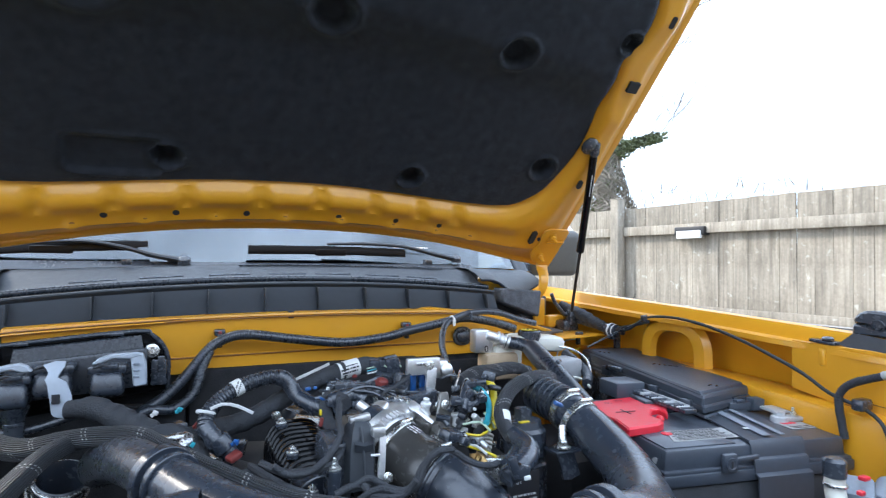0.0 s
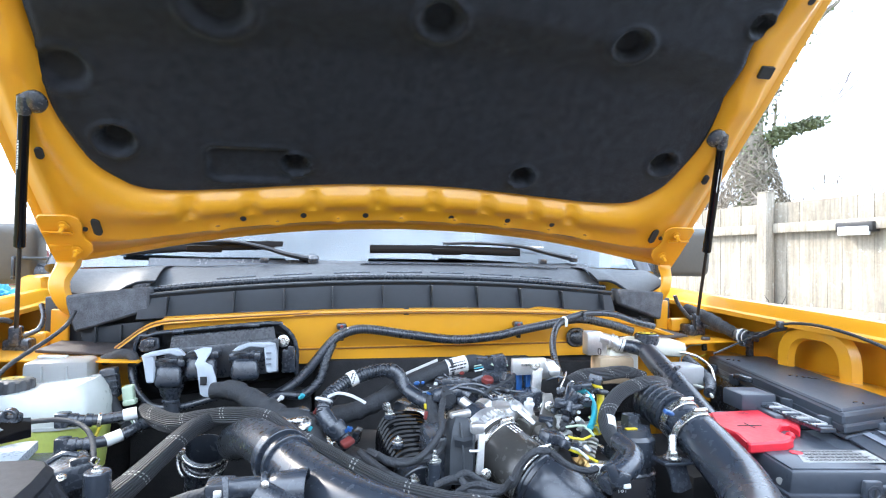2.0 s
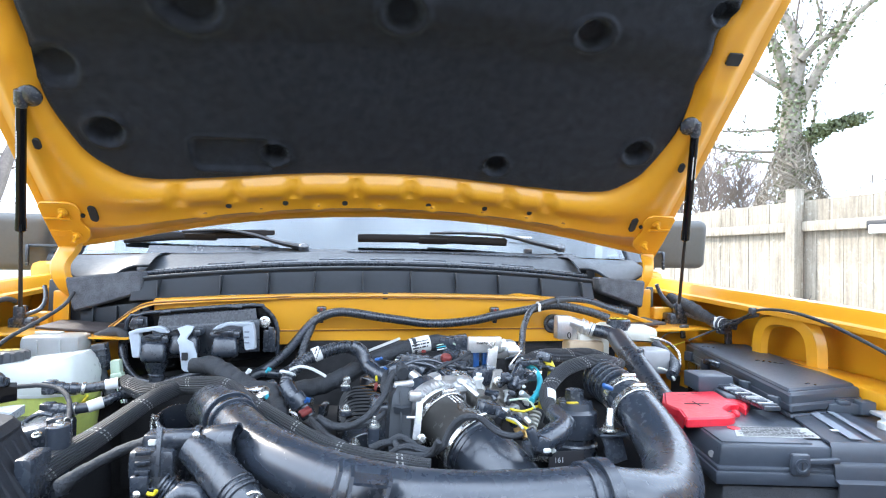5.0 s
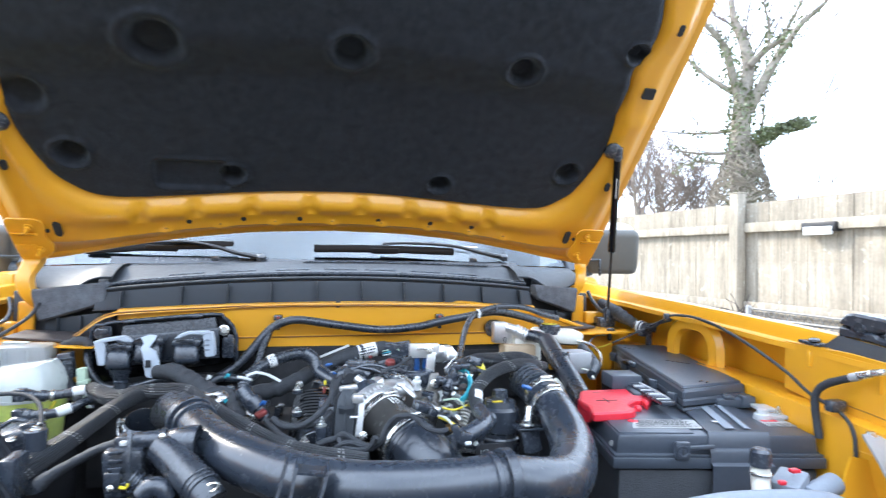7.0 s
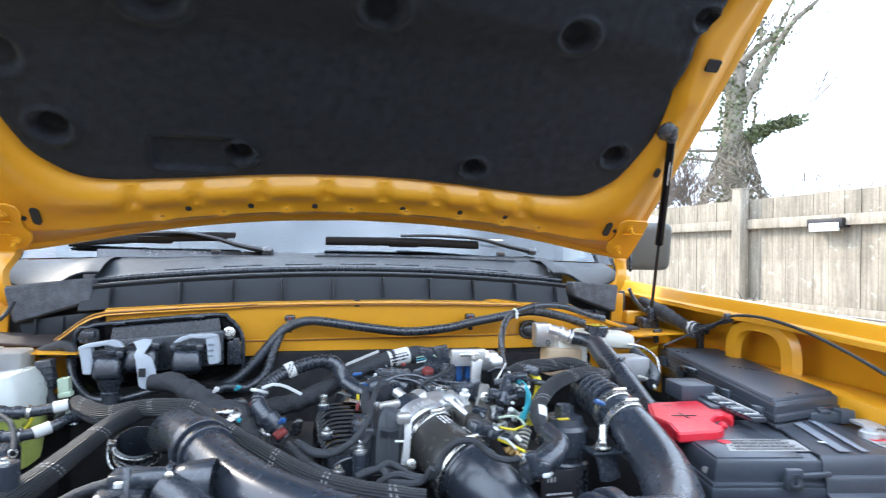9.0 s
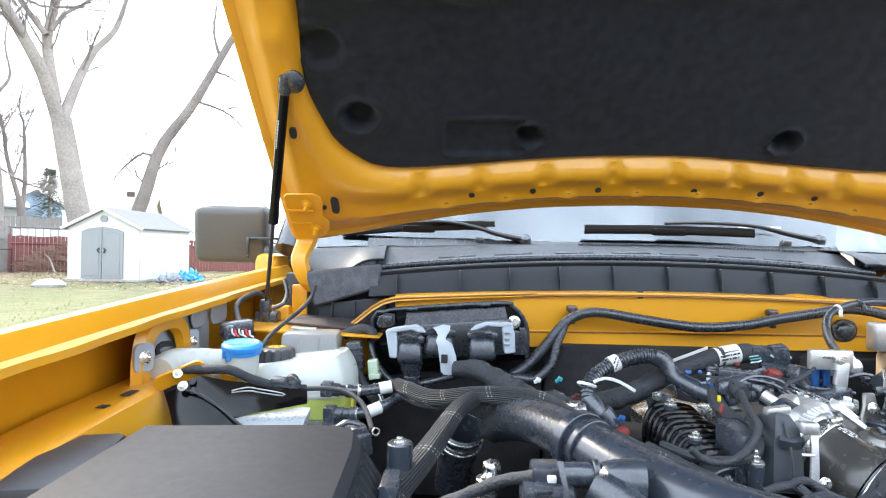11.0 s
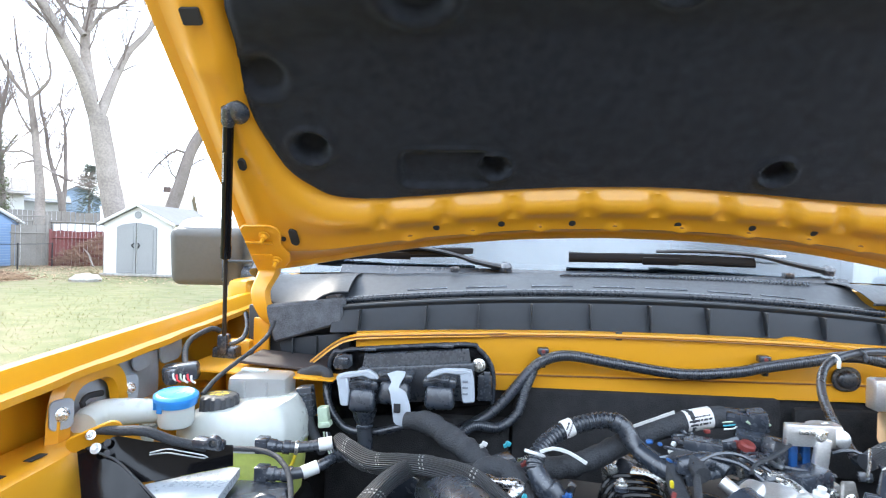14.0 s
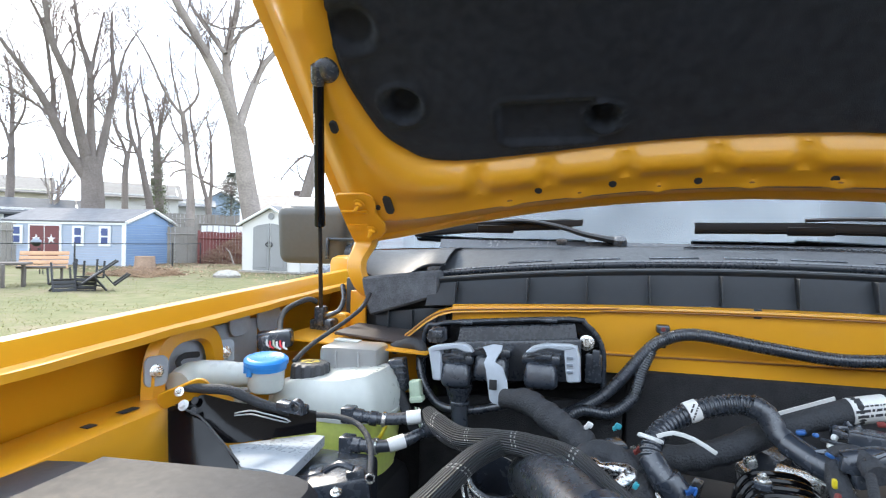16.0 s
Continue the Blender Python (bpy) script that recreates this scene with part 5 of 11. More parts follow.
rbk = part("pipe_bracket", merged(sheet([[(0.306, -0.190, 1.053), (0.321, -0.190, 1.050), (0.343, -0.185, 1.045)], [(0.312, -0.195, 1.031), (0.324, -0.195, 1.029), (0.345, -0.190, 1.028)], [(0.313, -0.200, 1.012), (0.326, -0.200, 1.010), (0.347, -0.195, 1.014)]], 0.004), box((0.325, -0.180, 1.049), (0.046, 0.034, 0.005), 0.002)), PLASTIC, cross)
bolt("bracket_bolt", (0.321, -0.185, 1.054), (0, 0, 1), 0.0095, rbk)
part("bracket_post", cyl((0.325, -0.180, 1.059), (0.331, -0.170, 1.083), 0.006, seg=14), STEEL, rbk)

# lower left valve, its hose and an open stub with a spring clamp
valve = thing("purge_valve", (-0.28, -0.28, 0.95), "black bypass valve with short thick hose", "valve")
part("body", merged(box((-0.280, -0.280, 1.063), (0.050, 0.045, 0.036), 0.007), box((-0.282, -0.280, 1.039), (0.040, 0.045, 0.04), 0.006), box((-0.280, -0.270, 1.083), (0.030, 0.03, 0.022), 0.004)), PLASTIC, valve)
for k, q in enumerate([(-0.287, -0.305, 1.080), (-0.287, -0.305, 1.069), (-0.287, -0.305, 1.059), (-0.285, -0.305, 1.049), (-0.279, -0.305, 1.039)]):
    part("body_rib", box(q, (0.016, 0.006, 0.005), 0.0015, (0, 0, 10)), SATIN, valve)
part("socket", merged(box((-0.289, -0.305, 1.045), (0.020, 0.012, 0.022), 0.003), box((-0.285, -0.305, 1.055), (0.010, 0.008, 0.014), 0.002)), SATIN, valve)
part("spout", tube([(-0.270, -0.280, 1.086), (-0.252, -0.280, 1.087), (-0.230, -0.280, 1.086)], [0.0115, 0.012, 0.012], seg=20), SATIN, valve)
part("spout_ring", ring((-0.234, -0.280, 1.088), (1, 0, 0.05), 0.012, 0.0145, 0.006), SATIN, valve)
part("spout_hood", lathe((-0.231, -0.280, 1.084), (1, -0.15, -0.02), [(0, 0.012), (0.003, 0.016), (0.014, 0.019), (0.036, 0.0225), (0.042, 0.0225), (0.042, 0.020), (0.02, 0.016)], 24), SATIN, valve)
part("thick_hose", tube([(-0.240, -0.290, 1.081), (-0.222, -0.300, 1.072), (-0.196, -0.325, 1.056), (-0.173, -0.350, 1.042), (-0.161, -0.360, 1.029)], [0.018, 0.0215, 0.0220, 0.0215, 0.0215], seg=28), RUBBER, valve)
th0, th1 = Vector((-0.180, -0.342, 1.047)), Vector((-0.171, -0.351, 1.042))
part("hose_band", merged(ring(th0, th1 - th0, 0.021, 0.0235, 0.004), ring(th1, th1 - th0, 0.021, 0.0235, 0.004), ring(th0.lerp(th1, 0.5), th1 - th0, 0.021, 0.0228, 0.004)), RUBBER, valve)
part("spring_clip", tube([(-0.160, -0.385, 1.060), (-0.153, -0.385, 1.063), (-0.148, -0.385, 1.060), (-0.152, -0.385, 1.054), (-0.158, -0.385, 1.053)], 0.002, seg=8), STEEL, valve)
part("strap", sheet([[(-0.275, -0.300, 1.107), (-0.270, -0.315, 1.085), (-0.271, -0.315, 1.056)], [(-0.269, -0.300, 1.107), (-0.266, -0.315, 1.085), (-0.267, -0.315, 1.056)]], 0.004), RUBBER, valve)
part("white_lock", box((-0.279, -0.300, 1.090), (0.008, 0.006, 0.006), 0.001), WHITE, valve)
part("mark", tube([(-0.277, -0.320, 1.041), (-0.270, -0.320, 1.039), (-0.267, -0.320, 1.044)], 0.0022, seg=8), YWIRE, valve)
for q in ((-0.287, -0.320, 1.040), (-0.232, -0.300, 1.097)):
    part("valve_screw", lathe(q, (0, -1, 0.3), [(0, 0.004), (0.003, 0.004), (0.004, 0.002)], 12), STEEL, valve)
part("lower_bellows", tube([(-0.270, -0.300, 1.043), (-0.263, -0.300, 1.038), (-0.254, -0.300, 1.032), (-0.244, -0.300, 1.023)], 0.017, seg=18, rib=0.003, pitch=0.008), PLASTIC, valve)
part("lower_elbow", tube([(-0.247, -0.330, 1.032), (-0.237, -0.330, 1.042), (-0.225, -0.330, 1.040), (-0.216, -0.330, 1.027)], 0.013, seg=16), SATIN, valve)
hose("valve_lead", [(-0.401, -0.240, 1.021), (-0.382, -0.240, 1.035), (-0.354, -0.250, 1.053), (-0.322, -0.260, 1.071), (-0.291, -0.280, 1.085)], [0.010, 0.008, 0.0065, 0.006, 0.006], TAPE, "taped lead running to the bypass valve", "cable", seg=10)
stub = thing("coolant_stub", (-0.30, -0.12, 0.95), "open black hose neck with wire spring clamp", "hose")
s0 = Vector((-0.356, 0.085, 1.016))
sa = Vector((0.12, -0.45, 0.88)).normalized()
part("sleeve", lathe(s0 - sa * 0.13, sa, [(0, 0.030), (0.110, 0.032), (0.118, 0.0345), (0.130, 0.0345), (0.132, 0.0325), (0.128, 0.0305), (0.03, 0.028)], 36), PLASTIC, stub)
# Dark disc inside the neck, standing in for its unlit depth.
part("bore", lathe(s0 - sa * 0.07, sa, [(0, 0.0285), (0.001, 0.0285)], 28), DARK, stub)
part("wire_clamp", merged(ring(s0 - sa * 0.003, sa, 0.0345, 0.0375, 0.004), ring(s0 - sa * 0.026, sa, 0.033, 0.0358, 0.0035)), STEEL, stub)
part("clamp_ears", merged(box(s0 + Vector((-0.036, -0.006, -0.004)), (0.010, 0.012, 0.020), 0.002, (20, 0, 10)), tube([s0 + Vector((-0.040, -0.01, 0.010)), s0 + Vector((-0.042, -0.012, -0.004)), s0 + Vector((-0.038, -0.018, -0.024)), s0 + Vector((-0.030, -0.024, -0.034))], 0.002, seg=8)), STEEL, stub)
mp = thing("metal_bellows_pipe", (-0.325, -0.06, 0.90), "corrugated bright metal pipe low beside the hose neck", "pipe")
part("sleeve", tube([(-0.318, -0.055, 1.006), (-0.321, -0.06, 0.995), (-0.323, -0.06, 0.98), (-0.326, -0.06, 0.955), (-0.328, -0.06, 0.92)], 0.013, seg=18, rib=0.003, pitch=0.010), FOIL, mp)
part("collar", ring((-0.322, -0.06, 0.990), (0.05, 0, 1), 0.012, 0.0175, 0.010), STEEL, mp)
part("top_nut", lathe((-0.318, -0.055, 1.004), (0, -0.2, 1), [(0, 0.012), (0.010, 0.012), (0.013, 0.008), (0.016, 0.0)], 6), STEEL, mp)
fo = thing("foil_wrapped_pipe", (-0.2, 0.05, 1.0), "crinkled foil heat wrap between the looms", "heat shield")
part("wrap", tube([(-0.282, 0.000, 1.081), (-0.265, 0.000, 1.076), (-0.243, 0.000, 1.080), (-0.218, -0.020, 1.083), (-0.195, -0.030, 1.085), (-0.206, -0.040, 1.073), (-0.228, -0.030, 1.073)], [0.005, 0.007, 0.006, 0.008, 0.009, 0.008, 0.005], seg=12, lumps=0.5, step=0.004), FOIL, fo)
part("wrap_end", tube([(-0.175, -0.100, 1.041), (-0.165, -0.120, 1.037), (-0.156, -0.130, 1.025)], [0.010, 0.011, 0.010], seg=10, lumps=0.5, step=0.004), FOIL, fo)
part("blue_clip", box((-0.189, -0.050, 1.081), (0.005, 0.005, 0.007), 0.001, (0, 30, 0)), CYAN, fo)

# ---- looms and hoses ----
loom = hose("bulkhead_loom", [(-0.287, 0.330, 1.033), (-0.264, 0.335, 1.044), (-0.227, 0.345, 1.066), (-0.195, 0.350, 1.097), (-0.154, 0.355, 1.147), (-0.127, 0.360, 1.167), (-0.079, 0.362, 1.178), (0.024, 0.362, 1.164), (0.130, 0.362, 1.152), (0.225, 0.362, 1.159), (0.282, 0.362, 1.171), (0.363, 0.360, 1.186), (0.429, 0.355, 1.198), (0.501, 0.345, 1.187), (0.559, 0.330, 1.169)], 0.0106, RUBBER,
            "corrugated black wiring loom clipped along the bulkhead", "wiring loom", rib=0.0007, pitch=0.0040, seg=14)
part("branch", tube([(-0.291, 0.320, 1.021), (-0.257, 0.325, 1.046), (-0.211, 0.335, 1.043), (-0.176, 0.345, 1.069), (-0.162, 0.350, 1.112), (-0.147, 0.355, 1.149)], 0.0095, rib=0.0007, pitch=0.0040), RUBBER, loom)
for q in ((-0.128, 0.375, 1.183), (0.284, 0.375, 1.184)):
    c = part("edge_clip", merged(box(q, (0.022, 0.02, 0.014), 0.004), box((q[0], q[1] - 0.005, q[2] - 0.016), (0.010, 0.012, 0.03), 0.002)), PLASTIC, loom)
    part("clip_stud", cyl((q[0], q[1] + 0.02, q[2]), (q[0], q[1] - 0.012, q[2]), 0.004, seg=12), RUSTRED, c)

trunk = hose("braided_loom", [(-0.469, 0.150, 1.068), (-0.445, 0.120, 1.066), (-0.402, 0.080, 1.064), (-0.348, 0.030, 1.082), (-0.306, 0.000, 1.091), (-0.255, -0.040, 1.095), (-0.218, -0.080, 1.083), (-0.180, -0.120, 1.071), (-0.141, -0.160, 1.059), (-0.093, -0.210, 1.046), (-0.044, -0.250, 1.041), (0.006, -0.280, 1.040), (0.039, -0.290, 1.038)], [0.012, 0.0135, 0.014, 0.014, 0.014, 0.0145, 0.0145, 0.015, 0.0165, 0.018, 0.020, 0.020, 0.019], BRAID,
             "thick braided wiring loom with white tracer threads", "wiring loom", seg=28, lumps=0.05)
part("branch", tube([(-0.308, 0.022, 1.086), (-0.332, 0.024, 1.083), (-0.363, -0.021, 1.077), (-0.386, -0.078, 1.062), (-0.409, -0.140, 1.046), (-0.443, -0.210, 1.027), (-0.482, -0.275, 1.003), (-0.518, -0.33, 0.968)], [0.0125, 0.0125, 0.013, 0.014, 0.0155, 0.0175, 0.019, 0.020], seg=28, lumps=0.05), BRAID, trunk)
part("lower_strand", tube([(-0.460, 0.140, 1.060), (-0.436, 0.110, 1.054), (-0.402, 0.080, 1.055), (-0.350, 0.040, 1.071)], 0.009, seg=20), BRAID, trunk)

arch = hose("corrugated_breather_hose", [(-0.168, 0.030, 1.067), (-0.168, 0.045, 1.088), (-0.158, 0.060, 1.104), (-0.135, 0.075, 1.119), (-0.101, 0.085, 1.132), (-0.066, 0.085, 1.139), (-0.048, 0.080, 1.135)], 0.0125, RUBBER, "arched corrugated black hose with white cable tie", "hose", rib=0.0018, pitch=0.0055, seg=18)
part("end_sleeve", tube([(-0.058, 0.082, 1.140), (-0.041, 0.080, 1.131), (-0.030, 0.070, 1.112), (-0.016, 0.055, 1.103)], [0.0135, 0.013, 0.012, 0.012], seg=18), RUBBER, arch)
a0, a1 = Vector((-0.127, 0.078, 1.124)), Vector((-0.114, 0.082, 1.129))
part("label_band", tube([a0, a1], 0.0132, seg=20), LABEL, arch, "small printed white band")
bars("band_print", a0.lerp(a1, 0.5) + Vector((0, -0.0135, 0.004)), (0.3, 0, 1), (-1, 0, 0.3), [(-0.004, 0.002, 0.02), (0.001, 0.002, 0.018)], INK, arch, 0.0005, 4)
part("cable_tie", merged(ring((-0.168, 0.052, 1.098), (0.25, 0.3, 0.9), 0.0128, 0.0150, 0.005), tube([(-0.163, 0.030, 1.108), (-0.146, 0.030, 1.114), (-0.124, 0.030, 1.109), (-0.101, 0.030, 1.096)], 0.0015, seg=6, flat=1.8)), WHITE, arch, "white nylon cable tie with its tail loose")
part("elbow", tube([(-0.169, 0.035, 1.081), (-0.160, 0.025, 1.068), (-0.152, 0.020, 1.057)], 0.0145, seg=20), PLASTIC, arch)
part("quick_connector", merged(lathe((-0.154, 0.020, 1.067), Vector((0.55, -0.1, -0.75)), [(0, 0.0155), (0.004, 0.0165), (0.022, 0.0165), (0.024, 0.013), (0.045, 0.013)], 20)), SATIN, arch)
part("blue_tab", box((-0.126, 0.000, 1.063), (0.003, 0.008, 0.008), 0.001, (0, 20, 0)), BLUE, arch)
part("red_seal", box((-0.132, -0.010, 1.046), (0.021, 0.020, 0.010), 0.004, (0, -25, 20)), RUSTRED, arch)
part("end_connector", merged(tube([(-0.028, 0.050, 1.110), (-0.009, 0.030, 1.100), (0.011, 0.010, 1.094)], [0.013, 0.014, 0.013], seg=16), box((-0.005, 0.030, 1.106), (0.012, 0.02, 0.008), 0.002)), SATIN, arch)
part("blue_lock", box((0.001, 0.010, 1.113), (0.009, 0.006, 0.004), 0.002, (0, 30, 0)), BLUE, arch)
part("green_collar", lathe((0.007, 0.012, 1.095), (0.7, -0.5, -0.5), [(0, 0.013), (0.002, 0.015), (0.008, 0.015), (0.010, 0.012)], 20), GREENISH, arch)

tape = hose("taped_loom", [(-0.267, 0.100, 1.047), (-0.245, 0.110, 1.040), (-0.204, 0.100, 1.045), (-0.165, 0.100, 1.056), (-0.115, 0.100, 1.065), (-0.075, 0.100, 1.080), (-0.034, 0.105, 1.102), (0.018, 0.110, 1.124), (0.051, 0.115, 1.133), (0.095, 0.120, 1.141), (0.139, 0.120, 1.140)], [0.013, 0.016, 0.016, 0.0155, 0.0155, 0.0155, 0.015, 0.0145, 0.0145, 0.014, 0.012], TAPE, "cloth-taped wiring loom across the engine", "wiring loom", lumps=0.12, seg=18)
w0, w1 = Vector((0.053, 0.115, 1.134)), Vector((0.091, 0.120, 1.141))
part("white_label", tube([w0, w1], 0.0158, seg=22), LABEL, tape, "white wrapped label with print")
bars("label_print", w0.lerp(w1, 0.5) + Vector((0, -0.0158, 0.004)), w1 - w0, (0, 0.1, 1), [(-0.008, 0.003, 0.03), (-0.002, 0.003, 0.034), (0.004, 0.002, 0.03)], INK, tape, 0.0008, 9)
part("flag_label", plate([(0, 0), (0.062, 0), (0.062, 0.005), (0, 0.005)], (-0.025, 0.090, 1.129), (0.93, 0.05, 0.36), (-0.3, -0.3, 0.9), 0.001, 0), LABEL, tape, "white barcode flag label")
down = hose("module_loom", [(-0.370, 0.220, 1.083), (-0.329, 0.200, 1.086), (-0.291, 0.170, 1.073), (-0.255, 0.140, 1.060), (-0.227, 0.120, 1.041), (-0.201, 0.080, 1.032), (-0.186, 0.020, 1.033)], [0.014, 0.017, 0.018, 0.018, 0.017, 0.015, 0.012], TAPE, "thick cloth-taped loom leaving the control module", "wiring loom", lumps=0.12, seg=18)
hose("taped_bundle", [(-0.251, 0.080, 1.051), (-0.231, 0.085, 1.061), (-0.207, 0.080, 1.060), (-0.188, 0.060, 1.051), (-0.176, 0.020, 1.037), (-0.177, -0.040, 1.031)], [0.014, 0.016, 0.017, 0.016, 0.014, 0.012], TAPE, "cloth-taped wiring bundle hanging between hoses", "wiring loom", lumps=0.15, seg=16)
for i, pts in enumerate(([(-0.106, -0.100, 1.060), (-0.080, -0.150, 1.061), (-0.049, -0.170, 1.067), (-0.018, -0.160, 1.074), (-0.004, -0.130, 1.088), (0.002, -0.100, 1.098)], [(-0.117, -0.080, 1.052), (-0.091, -0.170, 1.054), (-0.064, -0.200, 1.048)],
                         [(-0.006, -0.220, 1.041), (0.015, -0.230, 1.054), (0.040, -0.235, 1.049), (0.062, -0.240, 1.056), (0.072, -0.240, 1.077), (0.086, -0.245, 1.094), (0.107, -0.250, 1.097)],
                         [(0.002, -0.210, 1.054), (0.011, -0.230, 1.046), (0.043, -0.240, 1.046), (0.056, -0.250, 1.066)],
                         [(0.108, -0.200, 1.081), (0.121, -0.210, 1.083), (0.135, -0.245, 1.075), (0.154, -0.260, 1.073), (0.165, -0.260, 1.076)])):
    hose("sensor_lead", pts, 0.0052 if i < 2 else 0.0042, TAPE, "thin black sleeved sensor lead", "cable", seg=8)
part("sensor_plug", merged(box((0.142, -0.170, 1.088), (0.034, 0.022, 0.016), 0.004, (10, 15, 20)), box((0.157, -0.180, 1.082), (0.016, 0.014, 0.012), 0.003, (10, 25, 20))), PLASTIC, duct)

# ---- fuel and vacuum fittings behind the throttle ----
sol = thing("solenoid_bracket", (0.17, 0.03, 1.0), "zinc bracket carrying blue and black solenoids", "solenoid")
part("bracket", merged(box((0.178, 0.020, 1.152), (0.062, 0.012, 0.029), 0.003), box((0.189, 0.015, 1.112), (0.018, 0.010, 0.075), 0.002, (0, 6, 0)), box((0.192, 0.000, 1.090), (0.022, 0.016, 0.02), 0.003)), ALU, sol, "bright zinc-plated bracket")
part("embossed_bar", box((0.179, 0.012, 1.157), (0.035, 0.004, 0.006), 0.002), STEEL, sol)
bolt("bracket_bolt", (0.187, 0.012, 1.154), (0, -1, 0.1), 0.006, sol)
bolt("bracket_bolt", (0.191, -0.010, 1.089), (0, -1, 0.3), 0.006, sol)
for px in (842, 858):
    part("coil", merged(box(((0.167, 0.040, 1.123) if px == 842 else (0.183, 0.040, 1.123)), (0.011, 0.016, 0.046), 0.004)), BLUE, sol, "blue plastic coil")
part("coil_housing", box((0.152, 0.050, 1.111), (0.035, 0.03, 0.05), 0.006, (0, 12, 10)), PLASTIC, sol)
pump = thing("pressure_pump", (0.17, -0.08, 1.0), "cast aluminium fuel pump with white fittings", "fuel pump")
part("casting", merged(lathe((0.166, -0.090, 1.066), (0.1, -0.3, 1), [(-0.05, 0.020), (-0.01, 0.021), (0.006, 0.019), (0.010, 0.014), (0.011, 0.010), (0.016, 0.010), (0.017, 0.0)], 28), box((0.150, -0.062, 1.074), (0.034, 0.030, 0.026), 0.006, (8, -6, 30))), CASTGREY, pump)
stay = part("stay_plate", plate([(-0.010, -0.030), (0.010, -0.030), (0.017, -0.014), (0.017, 0.006), (0.011, 0.020), (0.009, 0.036), (-0.007, 0.036), (-0.010, 0.018), (-0.016, 0.004), (-0.016, -0.014)], (0.184, -0.058, 1.086), (1, 0.1, 0), (0, 0.25, 1), 0.006, 0.002), CASTGREY, pump, "dull grey cast stay")
bolt("stay_bolt", (0.183, -0.062, 1.103), (0, -1, 0.3), 0.0055, stay, 0.003)
part("stay_boss", lathe((0.183, -0.060, 1.074), (0, -1, 0.2), [(0, 0.012), (0.004, 0.011), (0.006, 0.007), (0.006, 0.0)], 20), CASTGREY, stay)
part("lever", merged(tube([(0.112, -0.088, 1.111), (0.122, -0.096, 1.106), (0.133, -0.106, 1.096), (0.139, -0.111, 1.091)], [0.0055, 0.0065, 0.0065, 0.005], seg=12, flat=0.6), tube([(0.121, -0.072, 1.115), (0.130, -0.085, 1.108), (0.137, -0.100, 1.098)], 0.0035, seg=10), lathe((0.116, -0.090, 1.110), (0, -0.6, 0.8), [(0, 0.009), (0.005, 0.009), (0.006, 0.004)], 16)), ALU, pump, "bright throttle lever")
part("nozzle", merged(lathe((0.150, -0.055, 1.092), (0.05, -0.2, 1), [(0, 0.007), (0.012, 0.007), (0.013, 0.0085), (0.017, 0.0085), (0.018, 0.005), (0.024, 0.005)], 16)), WHITE, pump)
fit_ = part("fitting_body", merged(box((0.200, -0.075, 1.075), (0.016, 0.014, 0.013), 0.003, (10, 12, 20)), box((0.204, -0.077, 1.061), (0.021, 0.016, 0.012), 0.003, (5, -8, 25)), lathe((0.198, -0.073, 1.079), (-0.1, 0.1, 1), [(0, 0.006), (0.008, 0.006), (0.009, 0.008), (0.012, 0.008)], 16)), WHITE, pump, "white quick fitting")
part("fitting_slot", box((0.203, -0.086, 1.062), (0.010, 0.003, 0.004), 0.0008, (5, -8, 25)), PLASTIC, fit_)
part("fitting_clip", merged(box((0.229, -0.076, 1.069), (0.008, 0.006, 0.007), 0.0015, (0, 20, 10)), box((0.219, -0.067, 1.076), (0.010, 0.006, 0.004), 0.001, (0, -25, 0))), WHITE, pump)
for q_, ax_ in (((0.197, -0.135, 1.043), (0.4, -0.8, -0.3)), ((0.207, -0.133, 1.038), (0.6, -0.5, -0.5))):
    part("brass_union", lathe(q_, ax_, [(-0.006, 0.005), (0, 0.0075), (0.006, 0.0075), (0.007, 0.005), (0.012, 0.005), (0.013, 0.0)], 6), BRASS, pump, "brass pipe union")
part("red_cap", lathe((0.113, 0.050, 1.118), (0.15, -0.25, 1), [(0, 0.007), (0.002, 0.0105), (0.009, 0.0105), (0.012, 0.008), (0.013, 0.0)], 20), RUSTRED, pump, "dull red dust cap")
part("cap_neck", tube([(0.113, 0.050, 1.118), (0.117, 0.035, 1.109), (0.125, 0.018, 1.096)], [0.0075, 0.007, 0.007], seg=14), PLASTIC, pump)
part("fuel_line", tube([(0.143, -0.060, 1.095), (0.137, -0.020, 1.103), (0.117, 0.000, 1.103), (0.100, 0.020, 1.106)], 0.0055, seg=12), STEEL, pump)
part("fuel_line", tube([(0.126, 0.050, 1.107), (0.144, 0.060, 1.110), (0.163, 0.050, 1.101), (0.167, -0.000, 1.081)], 0.0045, seg=10), STEEL, pump)
for q, s in (((0.108, -0.050, 1.084), 0.010), ((0.216, -0.100, 1.102), 0.010)):
    part("white_clip", box(q, (s * 0.6, s * 0.5, s * 0.5), 0.002, (10, 20, 30)), WHITE, pump)
for i in range(5):
    q = Vector((0.231, -0.115, 1.063)) + Vector((-0.0022 * i, -0.0032 * i, -0.0048 * i))
    part("bellows_ring", ring(q, (-0.35, -0.5, -0.8), 0.004, 0.0098 - 0.0006 * i, 0.0036, 18), GREYPLASTIC, pump)
part("plug", box((0.167, 0.000, 1.099), (0.05, 0.035, 0.03), 0.005, (0, -10, 20)), PLASTIC, pump)
